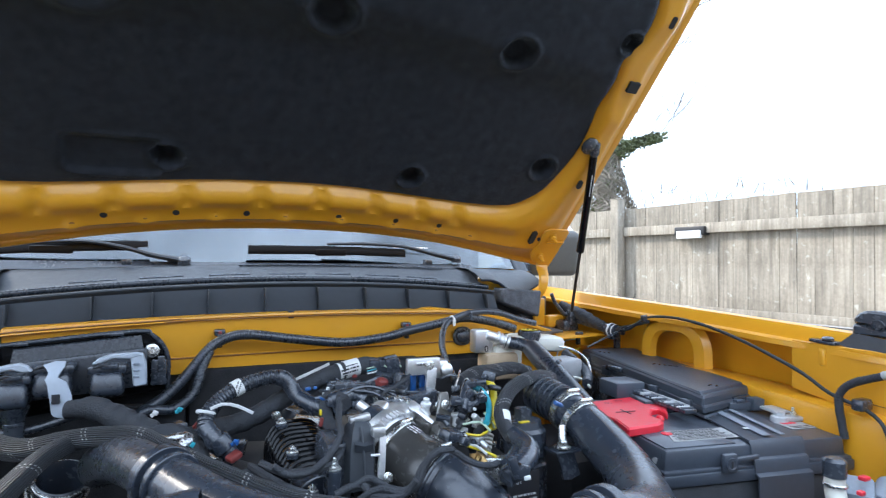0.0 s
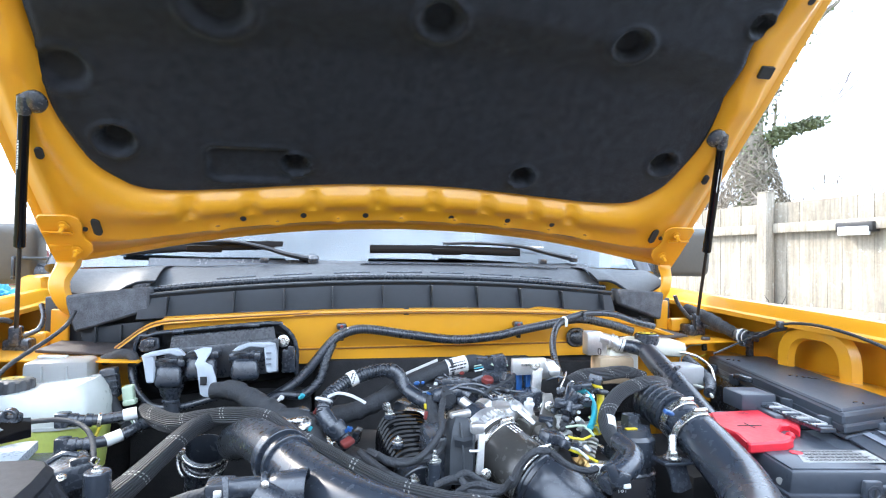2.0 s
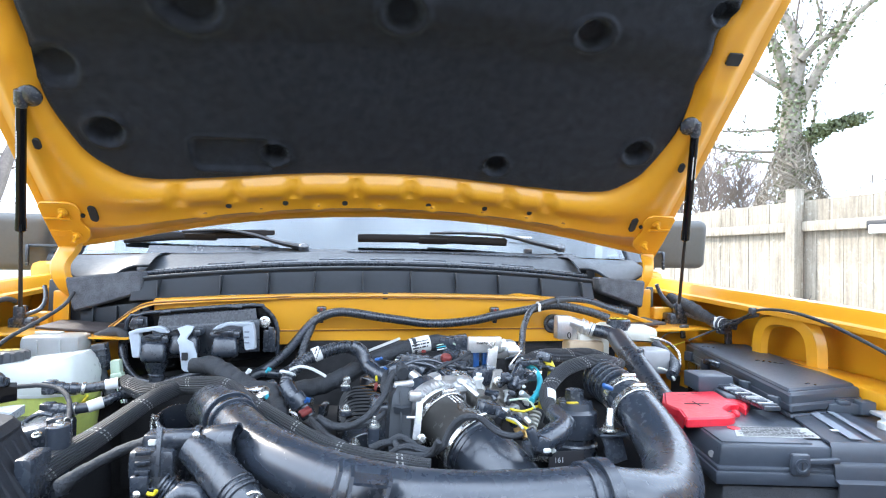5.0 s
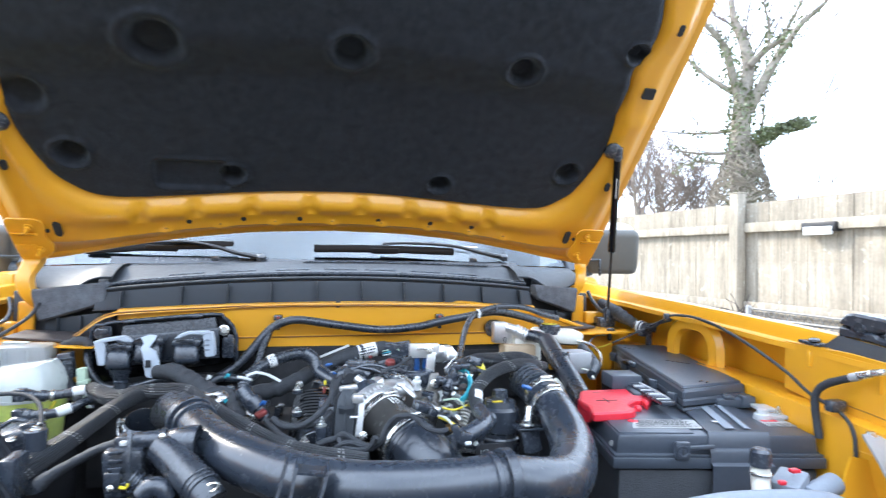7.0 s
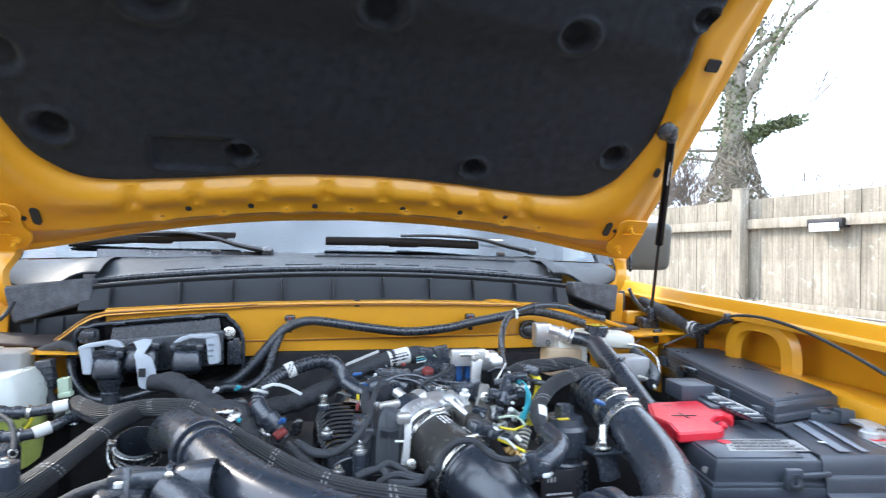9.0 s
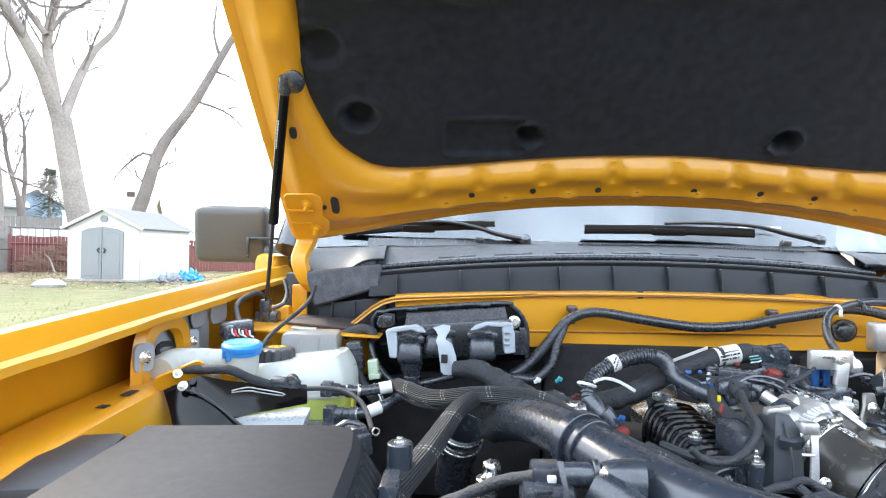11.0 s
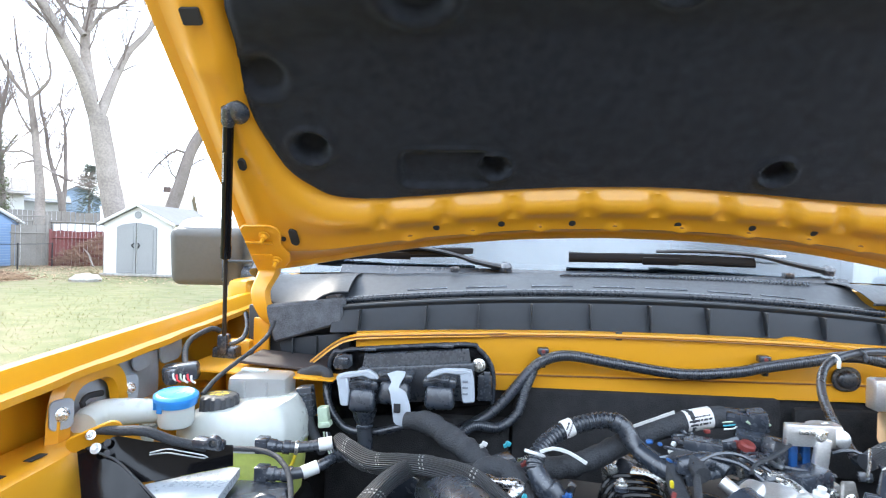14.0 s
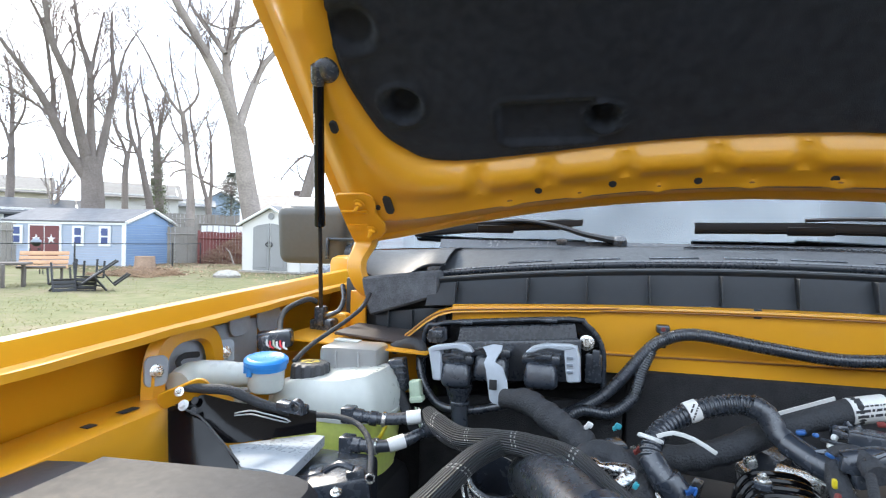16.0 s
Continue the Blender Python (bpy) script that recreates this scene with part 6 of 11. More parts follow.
part("injector_plug", merged(tube([(0.199, -0.092, 1.099), (0.211, -0.076, 1.117), (0.224, -0.060, 1.135)], [0.0085, 0.0095, 0.0085], seg=14), box((0.213, -0.083, 1.120), (0.013, 0.010, 0.020), 0.002, (0, 35, 0)), box((0.223, -0.066, 1.134), (0.016, 0.012, 0.010), 0.002, (0, 35, 0))), PLASTIC, pump)
hose("cyan_sleeved_wire", [(0.229, -0.060, 1.130), (0.243, -0.070, 1.124), (0.246, -0.090, 1.110), (0.236, -0.110, 1.095), (0.220, -0.130, 1.087)], 0.0048, CYAN, "bright cyan sleeved wire loop", "cable", seg=10)
hose("yellow_sleeved_wire", [(0.280, -0.020, 1.132), (0.287, -0.030, 1.119), (0.273, -0.060, 1.101), (0.256, -0.080, 1.088), (0.243, -0.110, 1.073)], 0.0065, YWIRE, "yellow sleeved wire loop", "cable", seg=10)
for i, (pts, m) in enumerate((([(0.185, -0.130, 1.075), (0.204, -0.140, 1.073), (0.229, -0.130, 1.078)], YWIRE), ([(0.172, -0.160, 1.067), (0.187, -0.180, 1.064), (0.197, -0.200, 1.061)], YWIRE), ([(0.166, -0.150, 1.068), (0.181, -0.170, 1.069), (0.188, -0.190, 1.062)], WHITE), ([(0.190, -0.110, 1.083), (0.215, -0.120, 1.087), (0.222, -0.140, 1.077)], GREENISH), ([(0.135, 0.100, 1.143), (0.152, 0.100, 1.134), (0.168, 0.100, 1.140)], GREENISH))):
    hose("loose_wire", pts, 0.002, m, "thin coloured wire between connectors", "cable", seg=6)
for pts, m in (([(0.232, -0.10, 1.094), (0.240, -0.105, 1.088), (0.247, -0.10, 1.078), (0.243, -0.105, 1.068)], GREENISH), ([(0.236, -0.095, 1.093), (0.246, -0.10, 1.090), (0.251, -0.10, 1.080)], YWIRE), ([(0.228, -0.11, 1.078), (0.238, -0.115, 1.083), (0.246, -0.11, 1.072)], GREENISH),
               ([(0.206, -0.05, 1.128), (0.221, -0.03, 1.136), (0.240, 0.0, 1.144)], STEEL), ([(0.085, -0.03, 1.118), (0.100, -0.01, 1.121), (0.128, 0.0, 1.130), (0.150, 0.01, 1.141)], TAPE), ([(0.020, -0.02, 1.120), (0.055, 0.0, 1.128), (0.090, 0.01, 1.124), (0.118, -0.01, 1.112)], PLASTIC),
               ([(0.000, 0.02, 1.112), (0.040, 0.0, 1.124), (0.080, -0.01, 1.120), (0.100, -0.03, 1.108)], PLASTIC), ([(0.225, 0.05, 1.12), (0.245, 0.04, 1.128), (0.262, 0.02, 1.120), (0.270, -0.02, 1.105)], PLASTIC), ([(0.130, 0.03, 1.118), (0.150, 0.045, 1.128), (0.170, 0.05, 1.120)], PLASTIC)):
    hose("thin_lead", pts, 0.0026 if m in (PLASTIC, TAPE) else 0.0016, m, "thin lead looped between the pump fittings", "cable", seg=6)
coils = thing("ignition_connectors", (0.05, 0.08, 1.0), "row of black plugs and red locks on the engine", "connector")
ROW = [((0.060, 0.060, 1.116), (0.05, 0.03, 0.022), PLASTIC), ((0.089, 0.040, 1.104), (0.06, 0.035, 0.02), PLASTIC), ((0.134, 0.090, 1.115), (0.04, 0.03, 0.03), PLASTIC), ((0.019, -0.000, 1.108), (0.03, 0.025, 0.016), SATIN),
                 ((0.077, 0.090, 1.129), (0.009, 0.008, 0.006), RUSTRED), ((0.114, 0.070, 1.119), (0.016, 0.012, 0.010), RUSTRED), ((0.043, 0.090, 1.116), (0.03, 0.016, 0.016), PLASTIC), ((-0.006, 0.030, 1.127), (0.006, 0.006, 0.005), BLUE),
       ]
ROW += [((-0.011, 0.060, 1.120), (0.010, 0.010, 0.006), BLUE), ((-0.065, 0.040, 1.087), (0.012, 0.012, 0.012), STEEL), ((0.101, 0.160, 1.128), (0.04, 0.03, 0.014), PLASTIC), ((-0.018, -0.060, 1.110), (0.004, 0.006, 0.009), YWIRE), ((-0.019, -0.070, 1.099), (0.005, 0.006, 0.013), RUSTRED),
                 ((0.047, 0.030, 1.109), (0.02, 0.02, 0.016), PLASTIC), ((0.140, 0.040, 1.103), (0.02, 0.02, 0.04), PLASTIC), ((0.137, -0.000, 1.103), (0.05, 0.012, 0.012), STEEL), ((0.127, 0.115, 1.141), (0.036, 0.028, 0.024), SATIN), ((0.153, 0.110, 1.142), (0.026, 0.028, 0.030), PLASTIC)]
for q, sz, m in ROW:
    part("plug" if m in (PLASTIC, SATIN) else "lock_tab", box(q, sz, 0.003, (rng.uniform(-12, 12), rng.uniform(-12, 12), rng.uniform(-25, 25))), m, coils)
rear = thing("engine_top_harness", (0.05, 0.06, 1.02), "tangle of small plugs, clips and leads on the engine", "wiring")
for k in range(34):
    f = k / 33
    base = Vector((0.024, 0.050, 1.098)).lerp(Vector((0.163, 0.050, 1.093)), f) + Vector((rng.uniform(-0.008, 0.008), rng.uniform(-0.06, 0.05), rng.uniform(-0.012, 0.022)))
    m = rng.choice([PLASTIC, SATIN, SATIN, MATTE, PLASTIC, STEEL, GREYTUBE, RUBBER])
    part("small_plug", merged(box(base, (rng.uniform(0.010, 0.026), rng.uniform(0.010, 0.022), rng.uniform(0.006, 0.018)), 0.002, (rng.uniform(-25, 25), rng.uniform(-30, 30), rng.uniform(0, 180))),
                              cyl(base, base + Vector((rng.uniform(-0.02, 0.02), rng.uniform(-0.02, 0.01), rng.uniform(-0.004, 0.012))), rng.uniform(0.003, 0.006), seg=10)), m, rear)
for k in range(9):
    a = Vector((0.028, 0.040, 1.097)).lerp(Vector((0.153, 0.030, 1.093)), rng.random())
    pts = [a + Vector((rng.uniform(-0.035, 0.035) * q, rng.uniform(-0.02, 0.02) * q, 0.012 + rng.uniform(-0.008, 0.012))) for q in range(4)]
    part("thin_lead", tube(pts, rng.uniform(0.0018, 0.0035), seg=7, step=0.006), rng.choice([RUBBER, TAPE, RUBBER, GREYTUBE]), rear)
for q in ((0.025, 0.070, 1.115), (0.046, 0.090, 1.120), (0.100, 0.050, 1.107), (0.142, 0.090, 1.125), (0.011, 0.040, 1.115)):
    part("white_clip", box(q, (0.007, 0.006, 0.007), 0.002, (10, 20, rng.uniform(0, 90))), WHITE, rear)
side_rng = random.Random(44)
for k in range(26):
    base = Vector((0.176, -0.130, 1.071)).lerp(Vector((0.258, -0.030, 1.134)), side_rng.random()) + Vector((side_rng.uniform(-0.03, 0.03), side_rng.uniform(-0.03, 0.03), side_rng.uniform(-0.02, 0.02)))
    m = side_rng.choice([PLASTIC, SATIN, ALU, MATTE, PLASTIC, STEEL, CREAM, SATIN])
    part("small_plug", merged(box(base, (side_rng.uniform(0.008, 0.022), side_rng.uniform(0.008, 0.018), side_rng.uniform(0.006, 0.018)), 0.002, (side_rng.uniform(-25, 25), side_rng.uniform(-30, 30), side_rng.uniform(0, 180))),
                              cyl(base, base + Vector((side_rng.uniform(-0.02, 0.02), -0.01, side_rng.uniform(-0.012, 0.016))), side_rng.uniform(0.003, 0.0055), seg=10)), m, rear)
loop = hose("sleeved_lead_loop", [(0.028, -0.030, 1.111), (0.024, -0.000, 1.117), (0.011, 0.020, 1.109), (0.001, -0.020, 1.089), (0.004, -0.080, 1.076), (-0.008, -0.140, 1.071)], 0.010, TAPE, "looped black sleeved lead beside the throttle", "cable", seg=12, lumps=0.1)
hose("looped_vent_hose", [(0.010, 0.000, 1.111), (0.031, 0.000, 1.117), (0.054, 0.010, 1.115), (0.070, 0.000, 1.107)], 0.012, PLASTIC, "black vent hose loop over the engine", "hose", seg=14)

# leads looping round the throttle, studs on posts beside the manifold
hose("throttle_lead", [(-0.103, -0.180, 1.082), (-0.087, -0.180, 1.070), (-0.061, -0.180, 1.068), (-0.034, -0.170, 1.080), (-0.012, -0.150, 1.100), (-0.004, -0.110, 1.109), (0.010, -0.060, 1.120)], 0.0042, TAPE, "sleeved black lead looping beside the ribbed manifold", "cable", seg=10, lumps=0.08)
hose("duct_lead", [(-0.005, -0.200, 1.051), (0.011, -0.205, 1.059), (0.032, -0.210, 1.047), (0.053, -0.215, 1.041), (0.066, -0.220, 1.049), (0.073, -0.225, 1.067), (0.084, -0.225, 1.081), (0.099, -0.220, 1.088)], 0.0045, TAPE, "sleeved black lead passing under the throttle duct", "cable", seg=10, lumps=0.08)
hose("duct_lead", [(-0.031, -0.200, 1.043), (-0.005, -0.200, 1.051), (0.018, -0.205, 1.043), (0.040, -0.210, 1.038), (0.056, -0.215, 1.039)], 0.005, TAPE, "sleeved black lead passing under the throttle duct", "cable", seg=10, lumps=0.08)
sd = thing("stud_post", (-0.026, -0.170, 1.044), "black post topped with a zinc flange bolt", "bolt")
sp0 = Vector((-0.025, -0.170, 1.064))
part("post", cyl(sp0 + Vector((0, 0, -0.06)), sp0, 0.0095, seg=18), PLASTIC, sd)
part("washer", lathe(sp0, (0, 0, 1), [(0, 0.0095), (0.002, 0.0095), (0.003, 0.006)], 20), STEEL, sd)
bolt("stud", sp0 + Vector((0, 0, 0.003)), (0, 0, 1), 0.0058, sd, 0.007)
ec = thing("elbow_connector", (0.222, -0.200, 1.044), "black elbow connector with flange and white seals", "connector")
e0, e1 = Vector((0.254, -0.190, 1.071)), Vector((0.209, -0.225, 1.051))
part("body", merged(cyl(e0, e1, 0.0155, 0.0165, seg=24), lathe(e1, e1 - e0, [(-0.006, 0.019), (0.004, 0.019), (0.006, 0.014), (0.012, 0.013)], 24)), PLASTIC, ec)
part("latch", box(e0.lerp(e1, 0.9) + Vector((0.004, -0.014, 0.006)), (0.018, 0.008, 0.03), 0.003, (0, -40, 0)), SATIN, ec)
for q in ((0.196, -0.250, 1.066), (0.212, -0.250, 1.049)):
    part("seal", box(q, (0.007, 0.004, 0.006), 0.001, (0, -40, 0)), WHITE, ec)

gm = thing("bulkhead_grommet", (0.436, 0.388, 1.15), "black rubber grommet in the yellow bulkhead", "grommet")
part("flange", plate(rounded(0.052, 0.046, 0.021), (0.440, 0.386, 1.150), (1, 0, 0), (0, 0, 1), 0.008, 0.002), RUBBER, gm)
part("dome", ellipsoid((0.440, 0.381, 1.150), (0.040, 0.018, 0.034)), RUBBER, gm)
pc = thing("panel_clip", (0.756, 0.33, 1.146), "black spring clip hanging on the yellow side panel", "clip")
part("clip_body", merged(box((0.757, 0.335, 1.136), (0.012, 0.010, 0.034), 0.003, (0, -6, 0)), box((0.760, 0.332, 1.150), (0.020, 0.012, 0.008), 0.003)), PLASTIC, pc)
for pts, m in (([(0.685, 0.33, 1.087), (0.693, 0.33, 1.115), (0.715, 0.33, 1.133), (0.745, 0.33, 1.135)], LEVER), ([(0.690, 0.325, 1.080), (0.705, 0.325, 1.098), (0.730, 0.325, 1.104), (0.760, 0.33, 1.112)], YWIRE)):
    hose("panel_wire", pts, 0.0016, m, "thin coloured wire across the side panel", "cable", seg=6)
hose("hinge_lead", [(0.736, 0.425, 1.250), (0.746, 0.425, 1.228), (0.762, 0.42, 1.206), (0.778, 0.42, 1.192), (0.793, 0.415, 1.201)], 0.0055, RUBBER, "black lead bent round the hood hinge", "cable", seg=10)
lp = thing("loom_plug", (0.12, 0.12, 1.14), "black round multi-way plug with green and yellow wires", "connector")
part("body", merged(lathe((0.128, 0.120, 1.140), (1, 0, -0.04), [(0, 0.010), (0.003, 0.0155), (0.022, 0.0155), (0.024, 0.014), (0.040, 0.014), (0.044, 0.010)], 22), box((0.150, 0.112, 1.153), (0.022, 0.012, 0.008), 0.002)), PLASTIC, lp)
for k, m in enumerate((GREENISH, YWIRE, GREENISH, CYAN, WHITE)):
    part("wire", tube([(0.104, 0.112 - 0.003 * k, 1.146 - 0.004 * k), (0.116, 0.108 - 0.003 * k, 1.149 - 0.004 * k), (0.130, 0.112, 1.146 - 0.003 * k)], 0.0013, seg=6), m, lp)
gc = thing("housing_casting", (0.236, 0.08, 1.10), "bare aluminium housing behind the zinc bracket", "casting")
part("body", merged(box((0.232, 0.085, 1.134), (0.046, 0.03, 0.036), 0.010), ellipsoid((0.218, 0.075, 1.140), (0.03, 0.03, 0.026)), lathe((0.246, 0.074, 1.132), (0.1, -1, 0.2), [(0, 0.012), (0.008, 0.012), (0.011, 0.008), (0.011, 0.0)], 18)), ALU, gc)
bolt("housing_bolt", (0.224, 0.066, 1.150), (0, -0.8, 0.5), 0.005, gc)
for q, m, nm in (((-0.238, 0.08, 1.098), WHITE, "white paper tag"), ((-0.204, 0.08, 1.100), CYAN, "bright blue clip"), ((-0.179, 0.07, 1.077), RUSTRED, "orange-red clip"), ((-0.129, 0.0, 1.064), BLUE, "blue lock tab"), ((-0.240, 0.02, 1.052), BLUE, "blue lock tab")):
    tagged(part("loom_clip", merged(box(q, (0.008, 0.005, 0.007), 0.0015, (10, 25, 15)), box((q[0] - 0.004, q[1] + 0.003, q[2] - 0.004), (0.005, 0.006, 0.005), 0.001, (0, -20, 0))), m, None), nm + " on the taped loom", "clip")

# air conditioning block and lines
acl = thing("air_conditioning_line", (0.36, 0.24, 1.0), "aluminium line block feeding a thick black hose", "pipe")
part("block", merged(box((0.409, 0.240, 1.158), (0.036, 0.03, 0.052), 0.005), cyl((0.430, 0.235, 1.164), (0.432, 0.250, 1.084), 0.011, seg=16)), ALU, acl, "machined aluminium block")
lettering("mark", "0", Vector((0.416, 0.220, 1.141)), (1, 0, 0.1), (-0.1, 0, 1), 0.02, INK, acl)
part("metal_pipe", tube([(0.421, 0.235, 1.170), (0.445, 0.230, 1.164), (0.463, 0.220, 1.155)], 0.013, seg=18), ALU, acl)
part("ferrule", merged(*[ring(q, (0.8, -0.4, -0.3), 0.012, 0.0165, 0.006) for q in [(0.448, 0.228, 1.163), (0.455, 0.226, 1.159), (0.463, 0.222, 1.156), (0.469, 0.218, 1.153)]]), ALU, acl)
part("hose", tube([(0.463, 0.220, 1.155), (0.497, 0.200, 1.150), (0.509, 0.170, 1.142)], [0.013, 0.0145, 0.016], seg=22), RUBBER, acl)
part("sheath", tube([(0.507, 0.180, 1.145), (0.506, 0.140, 1.127), (0.506, 0.080, 1.101), (0.508, 0.020, 1.069), (0.500, -0.040, 1.048)], [0.020, 0.022, 0.022, 0.022, 0.022], seg=24), RUBBER, acl)
clamp((0.507, 0.100, 1.108), (0.5, -0.6, -0.5), 0.0205, acl, "band", PLASTIC, 0.010)
part("beige_tab", box((0.484, 0.050, 1.069), (0.03, 0.012, 0.012), 0.003, (0, 40, -30)), CREAM, acl)

resv = thing("brake_fluid_reservoir", (0.45, 0.28, 1.0), "cream brake fluid reservoir with black cap", "reservoir")
part("tank", merged(box((0.562, 0.250, 1.146), (0.125, 0.085, 0.034), 0.012, (0, 2, -12)), box((0.478, 0.260, 1.113), (0.075, 0.075, 0.07), 0.012)), CREAM, resv)
part("lower_tank", box((0.454, 0.235, 1.101), (0.085, 0.05, 0.06), 0.010), TAN, resv, "tan translucent lower chamber")
cp = Vector((0.538, 0.235, 1.164))
part("cap", lathe(cp - Vector((0, 0, 0.012)), (0, 0, 1), [(0, 0.022), (0.002, 0.0265), (0.022, 0.0265), (0.025, 0.024), (0.026, 0.0)], 32), PLASTIC, resv)
part("cap_print", lathe(cp + Vector((0, 0, 0.0142)), (0, 0, 1), [(0, 0.020), (0.0005, 0.020)], 28), YELLOWMARK, resv, "yellow printed cap top")
for k in range(5):
    part("cap_symbol", box(cp + Vector((0.012 * math.cos(k * 1.26), 0.012 * math.sin(k * 1.26), 0.0152)), (0.004, 0.004, 0.0008), 0), INK, resv)
mod = thing("brake_module", (0.54, 0.2, 1.0), "grey brake hydraulic module with corrugated leads", "brake module")
part("body", box((0.564, 0.140, 1.101), (0.06, 0.06, 0.05), 0.006), GALV, mod)
part("corrugated_hose", tube([(0.599, 0.180, 1.128), (0.602, 0.140, 1.112), (0.597, 0.100, 1.096), (0.566, 0.060, 1.084)], 0.011, rib=0.0015, pitch=0.005, seg=12), RUBBER, mod)
part("pipe", tube([(0.597, 0.200, 1.140), (0.619, 0.180, 1.136), (0.628, 0.140, 1.118), (0.609, 0.100, 1.095)], 0.003, seg=8), STEEL, mod)
part("pipe", tube([(0.560, 0.100, 1.091), (0.572, 0.080, 1.088), (0.566, 0.050, 1.078)], 0.0028, seg=8), CREAM, mod)
hose("vacuum_hose", [(0.256, 0.050, 1.112), (0.296, 0.180, 1.133), (0.325, 0.260, 1.159), (0.354, 0.300, 1.190), (0.395, 0.310, 1.208), (0.443, 0.310, 1.216), (0.495, 0.300, 1.213), (0.542, 0.280, 1.197), (0.579, 0.270, 1.188)], 0.0072, RUBBER, "black rubber vacuum hose looping over the loom", "hose", seg=14)
part_v = [(0.371, 0.300, 1.202), (0.418, 0.306, 1.213)]
for q, m in zip(part_v, (WHITE, PLASTIC)):
    vt = part("hose_tie", merged(ring(q, (0.9, 0.1, 0.4), 0.0072, 0.0092, 0.005), box((q[0], q[1] - 0.008, q[2] - 0.008), (0.006, 0.005, 0.014), 0.0015)), m, None)
    tagged(vt, "narrow cable tie round the vacuum hose", "cable tie")
hose("ribbed_flat_loom", [(0.249, 0.020, 1.120), (0.297, 0.050, 1.126), (0.353, 0.080, 1.122), (0.408, 0.100, 1.121), (0.450, 0.100, 1.111)], [0.011, 0.013, 0.013, 0.012, 0.010], BRAID, "flat braided loom behind the fuel lines", "wiring loom", seg=18)
fl = hose("braided_branch_loom", [(0.419, -0.020, 1.122), (0.373, -0.050, 1.134), (0.326, -0.075, 1.135), (0.282, -0.100, 1.127), (0.247, -0.130, 1.108), (0.237, -0.150, 1.091), (0.240, -0.175, 1.073)], [0.010, 0.0105, 0.011, 0.0115, 0.0115, 0.011, 0.0105], BRAID, "thick braided loom curving towards the filter", "wiring loom", seg=22)
part("white_tape", tube([(0.243, -0.138, 1.101), (0.239, -0.150, 1.090)], 0.0122, seg=20), WHITE, fl, "white tape band")
elb = thing("breather_elbow", (0.2, -0.26, 1.0), "black plastic breather elbow with latch", "pipe elbow")
part("elbow", tube([(0.238, -0.180, 1.082), (0.237, -0.220, 1.075), (0.215, -0.250, 1.071), (0.190, -0.265, 1.066), (0.170, -0.270, 1.058)], [0.0125, 0.0145, 0.0145, 0.0135, 0.013], seg=22), SATIN, elb)
part("latch", merged(box((0.185, -0.285, 1.069), (0.018, 0.012, 0.02), 0.003, (0, 20, 0)), box((0.173, -0.285, 1.076), (0.012, 0.010, 0.03), 0.003, (0, -20, 0))), PLASTIC, elb)
part("white_lock", box((0.189, -0.290, 1.063), (0.010, 0.006, 0.006), 0.002), WHITE, elb)
filt = thing("oil_filter_housing", (0.27, -0.13, 0.8), "black canister with printed label and yellow mark", "filter")
fp = Vector((0.293, -0.120, 1.078))
part("canister", lathe((fp.x, fp.y, fp.z - 0.16), (0, 0, 1), [(0, 0.034), (0.003, 0.037), (0.10, 0.037), (0.103, 0.034), (0.11, 0.034), (0.113, 0.037), (0.15, 0.036), (0.155, 0.030), (0.165, 0.028), (0.17, 0.0)], 32), PLASTIC, filt)
part("cap_nut", lathe((fp.x, fp.y, fp.z + 0.005), (0, 0, 1), [(0, 0.015), (0.018, 0.014), (0.02, 0.0)], 6), PLASTIC, filt)
part("cap_print", box((fp.x - 0.01, fp.y - 0.018, fp.z + 0.0065), (0.018, 0.007, 0.002), 0.0005), YELLOWMARK, filt)
lb = Vector((0.262, -0.170, 0.996))
part("label", box(lb, (0.055, 0.003, 0.05), 0.001), INK, filt, "black label with white figures")
lettering("figures", "161", lb + Vector((-0.012, -0.0022, 0.012)), (1, 0, 0), (0, 0, 1), 0.011, WHITE, filt)
bars("small_print", lb + Vector((0.0, -0.002, -0.010)), (1, 0, 0), (0, 0, 1), [(0, 0.003, 0.04), (-0.007, 0.003, 0.045), (-0.014, 0.003, 0.04)], LABEL, filt, 0.0006, 6)

# ---- battery ----
bat = thing("battery", (0.60, -0.23, 0.86), "black car battery under a hold-down strap, red terminal cover", "battery")
BX = Vector((0.985, -0.174, 0.0))
BY = Vector((0.174, 0.985, 0.03))
BC = Vector((0.612, -0.302, 1.024))


def on_battery(a, b, h):
    return BC + BX * a + BY * b + Vector((0, 0, h))


TB = (1.7, 0, math.degrees(math.atan2(BX.y, BX.x)))
part("case", box(on_battery(0, 0.098, -0.105), (0.335, 0.185, 0.165), 0.008, TB), FELTCASE, bat)
part("flange", merged(box(on_battery(0, 0.098, -0.012), (0.356, 0.200, 0.018), 0.003, TB), box(on_battery(0, 0.098, -0.001), (0.350, 0.194, 0.006), 0.002, TB)), BATTERY, bat)
part("lid", box(on_battery(0.0, 0.100, 0.014), (0.342, 0.186, 0.034), 0.005, TB, 0.975), BATTERY, bat)
part("lid_step", box(on_battery(-0.10, 0.098, 0.0315), (0.125, 0.165, 0.003), 0.001, TB), BATTERY, bat)
part("label", plate([(-0.062, -0.022), (0.058, -0.022), (0.064, 0.024), (-0.044, 0.026)], on_battery(-0.070, 0.058, 0.0334), BX, BY, 0.0008, 0), LABELGREY, bat, "worn white printed warning label")
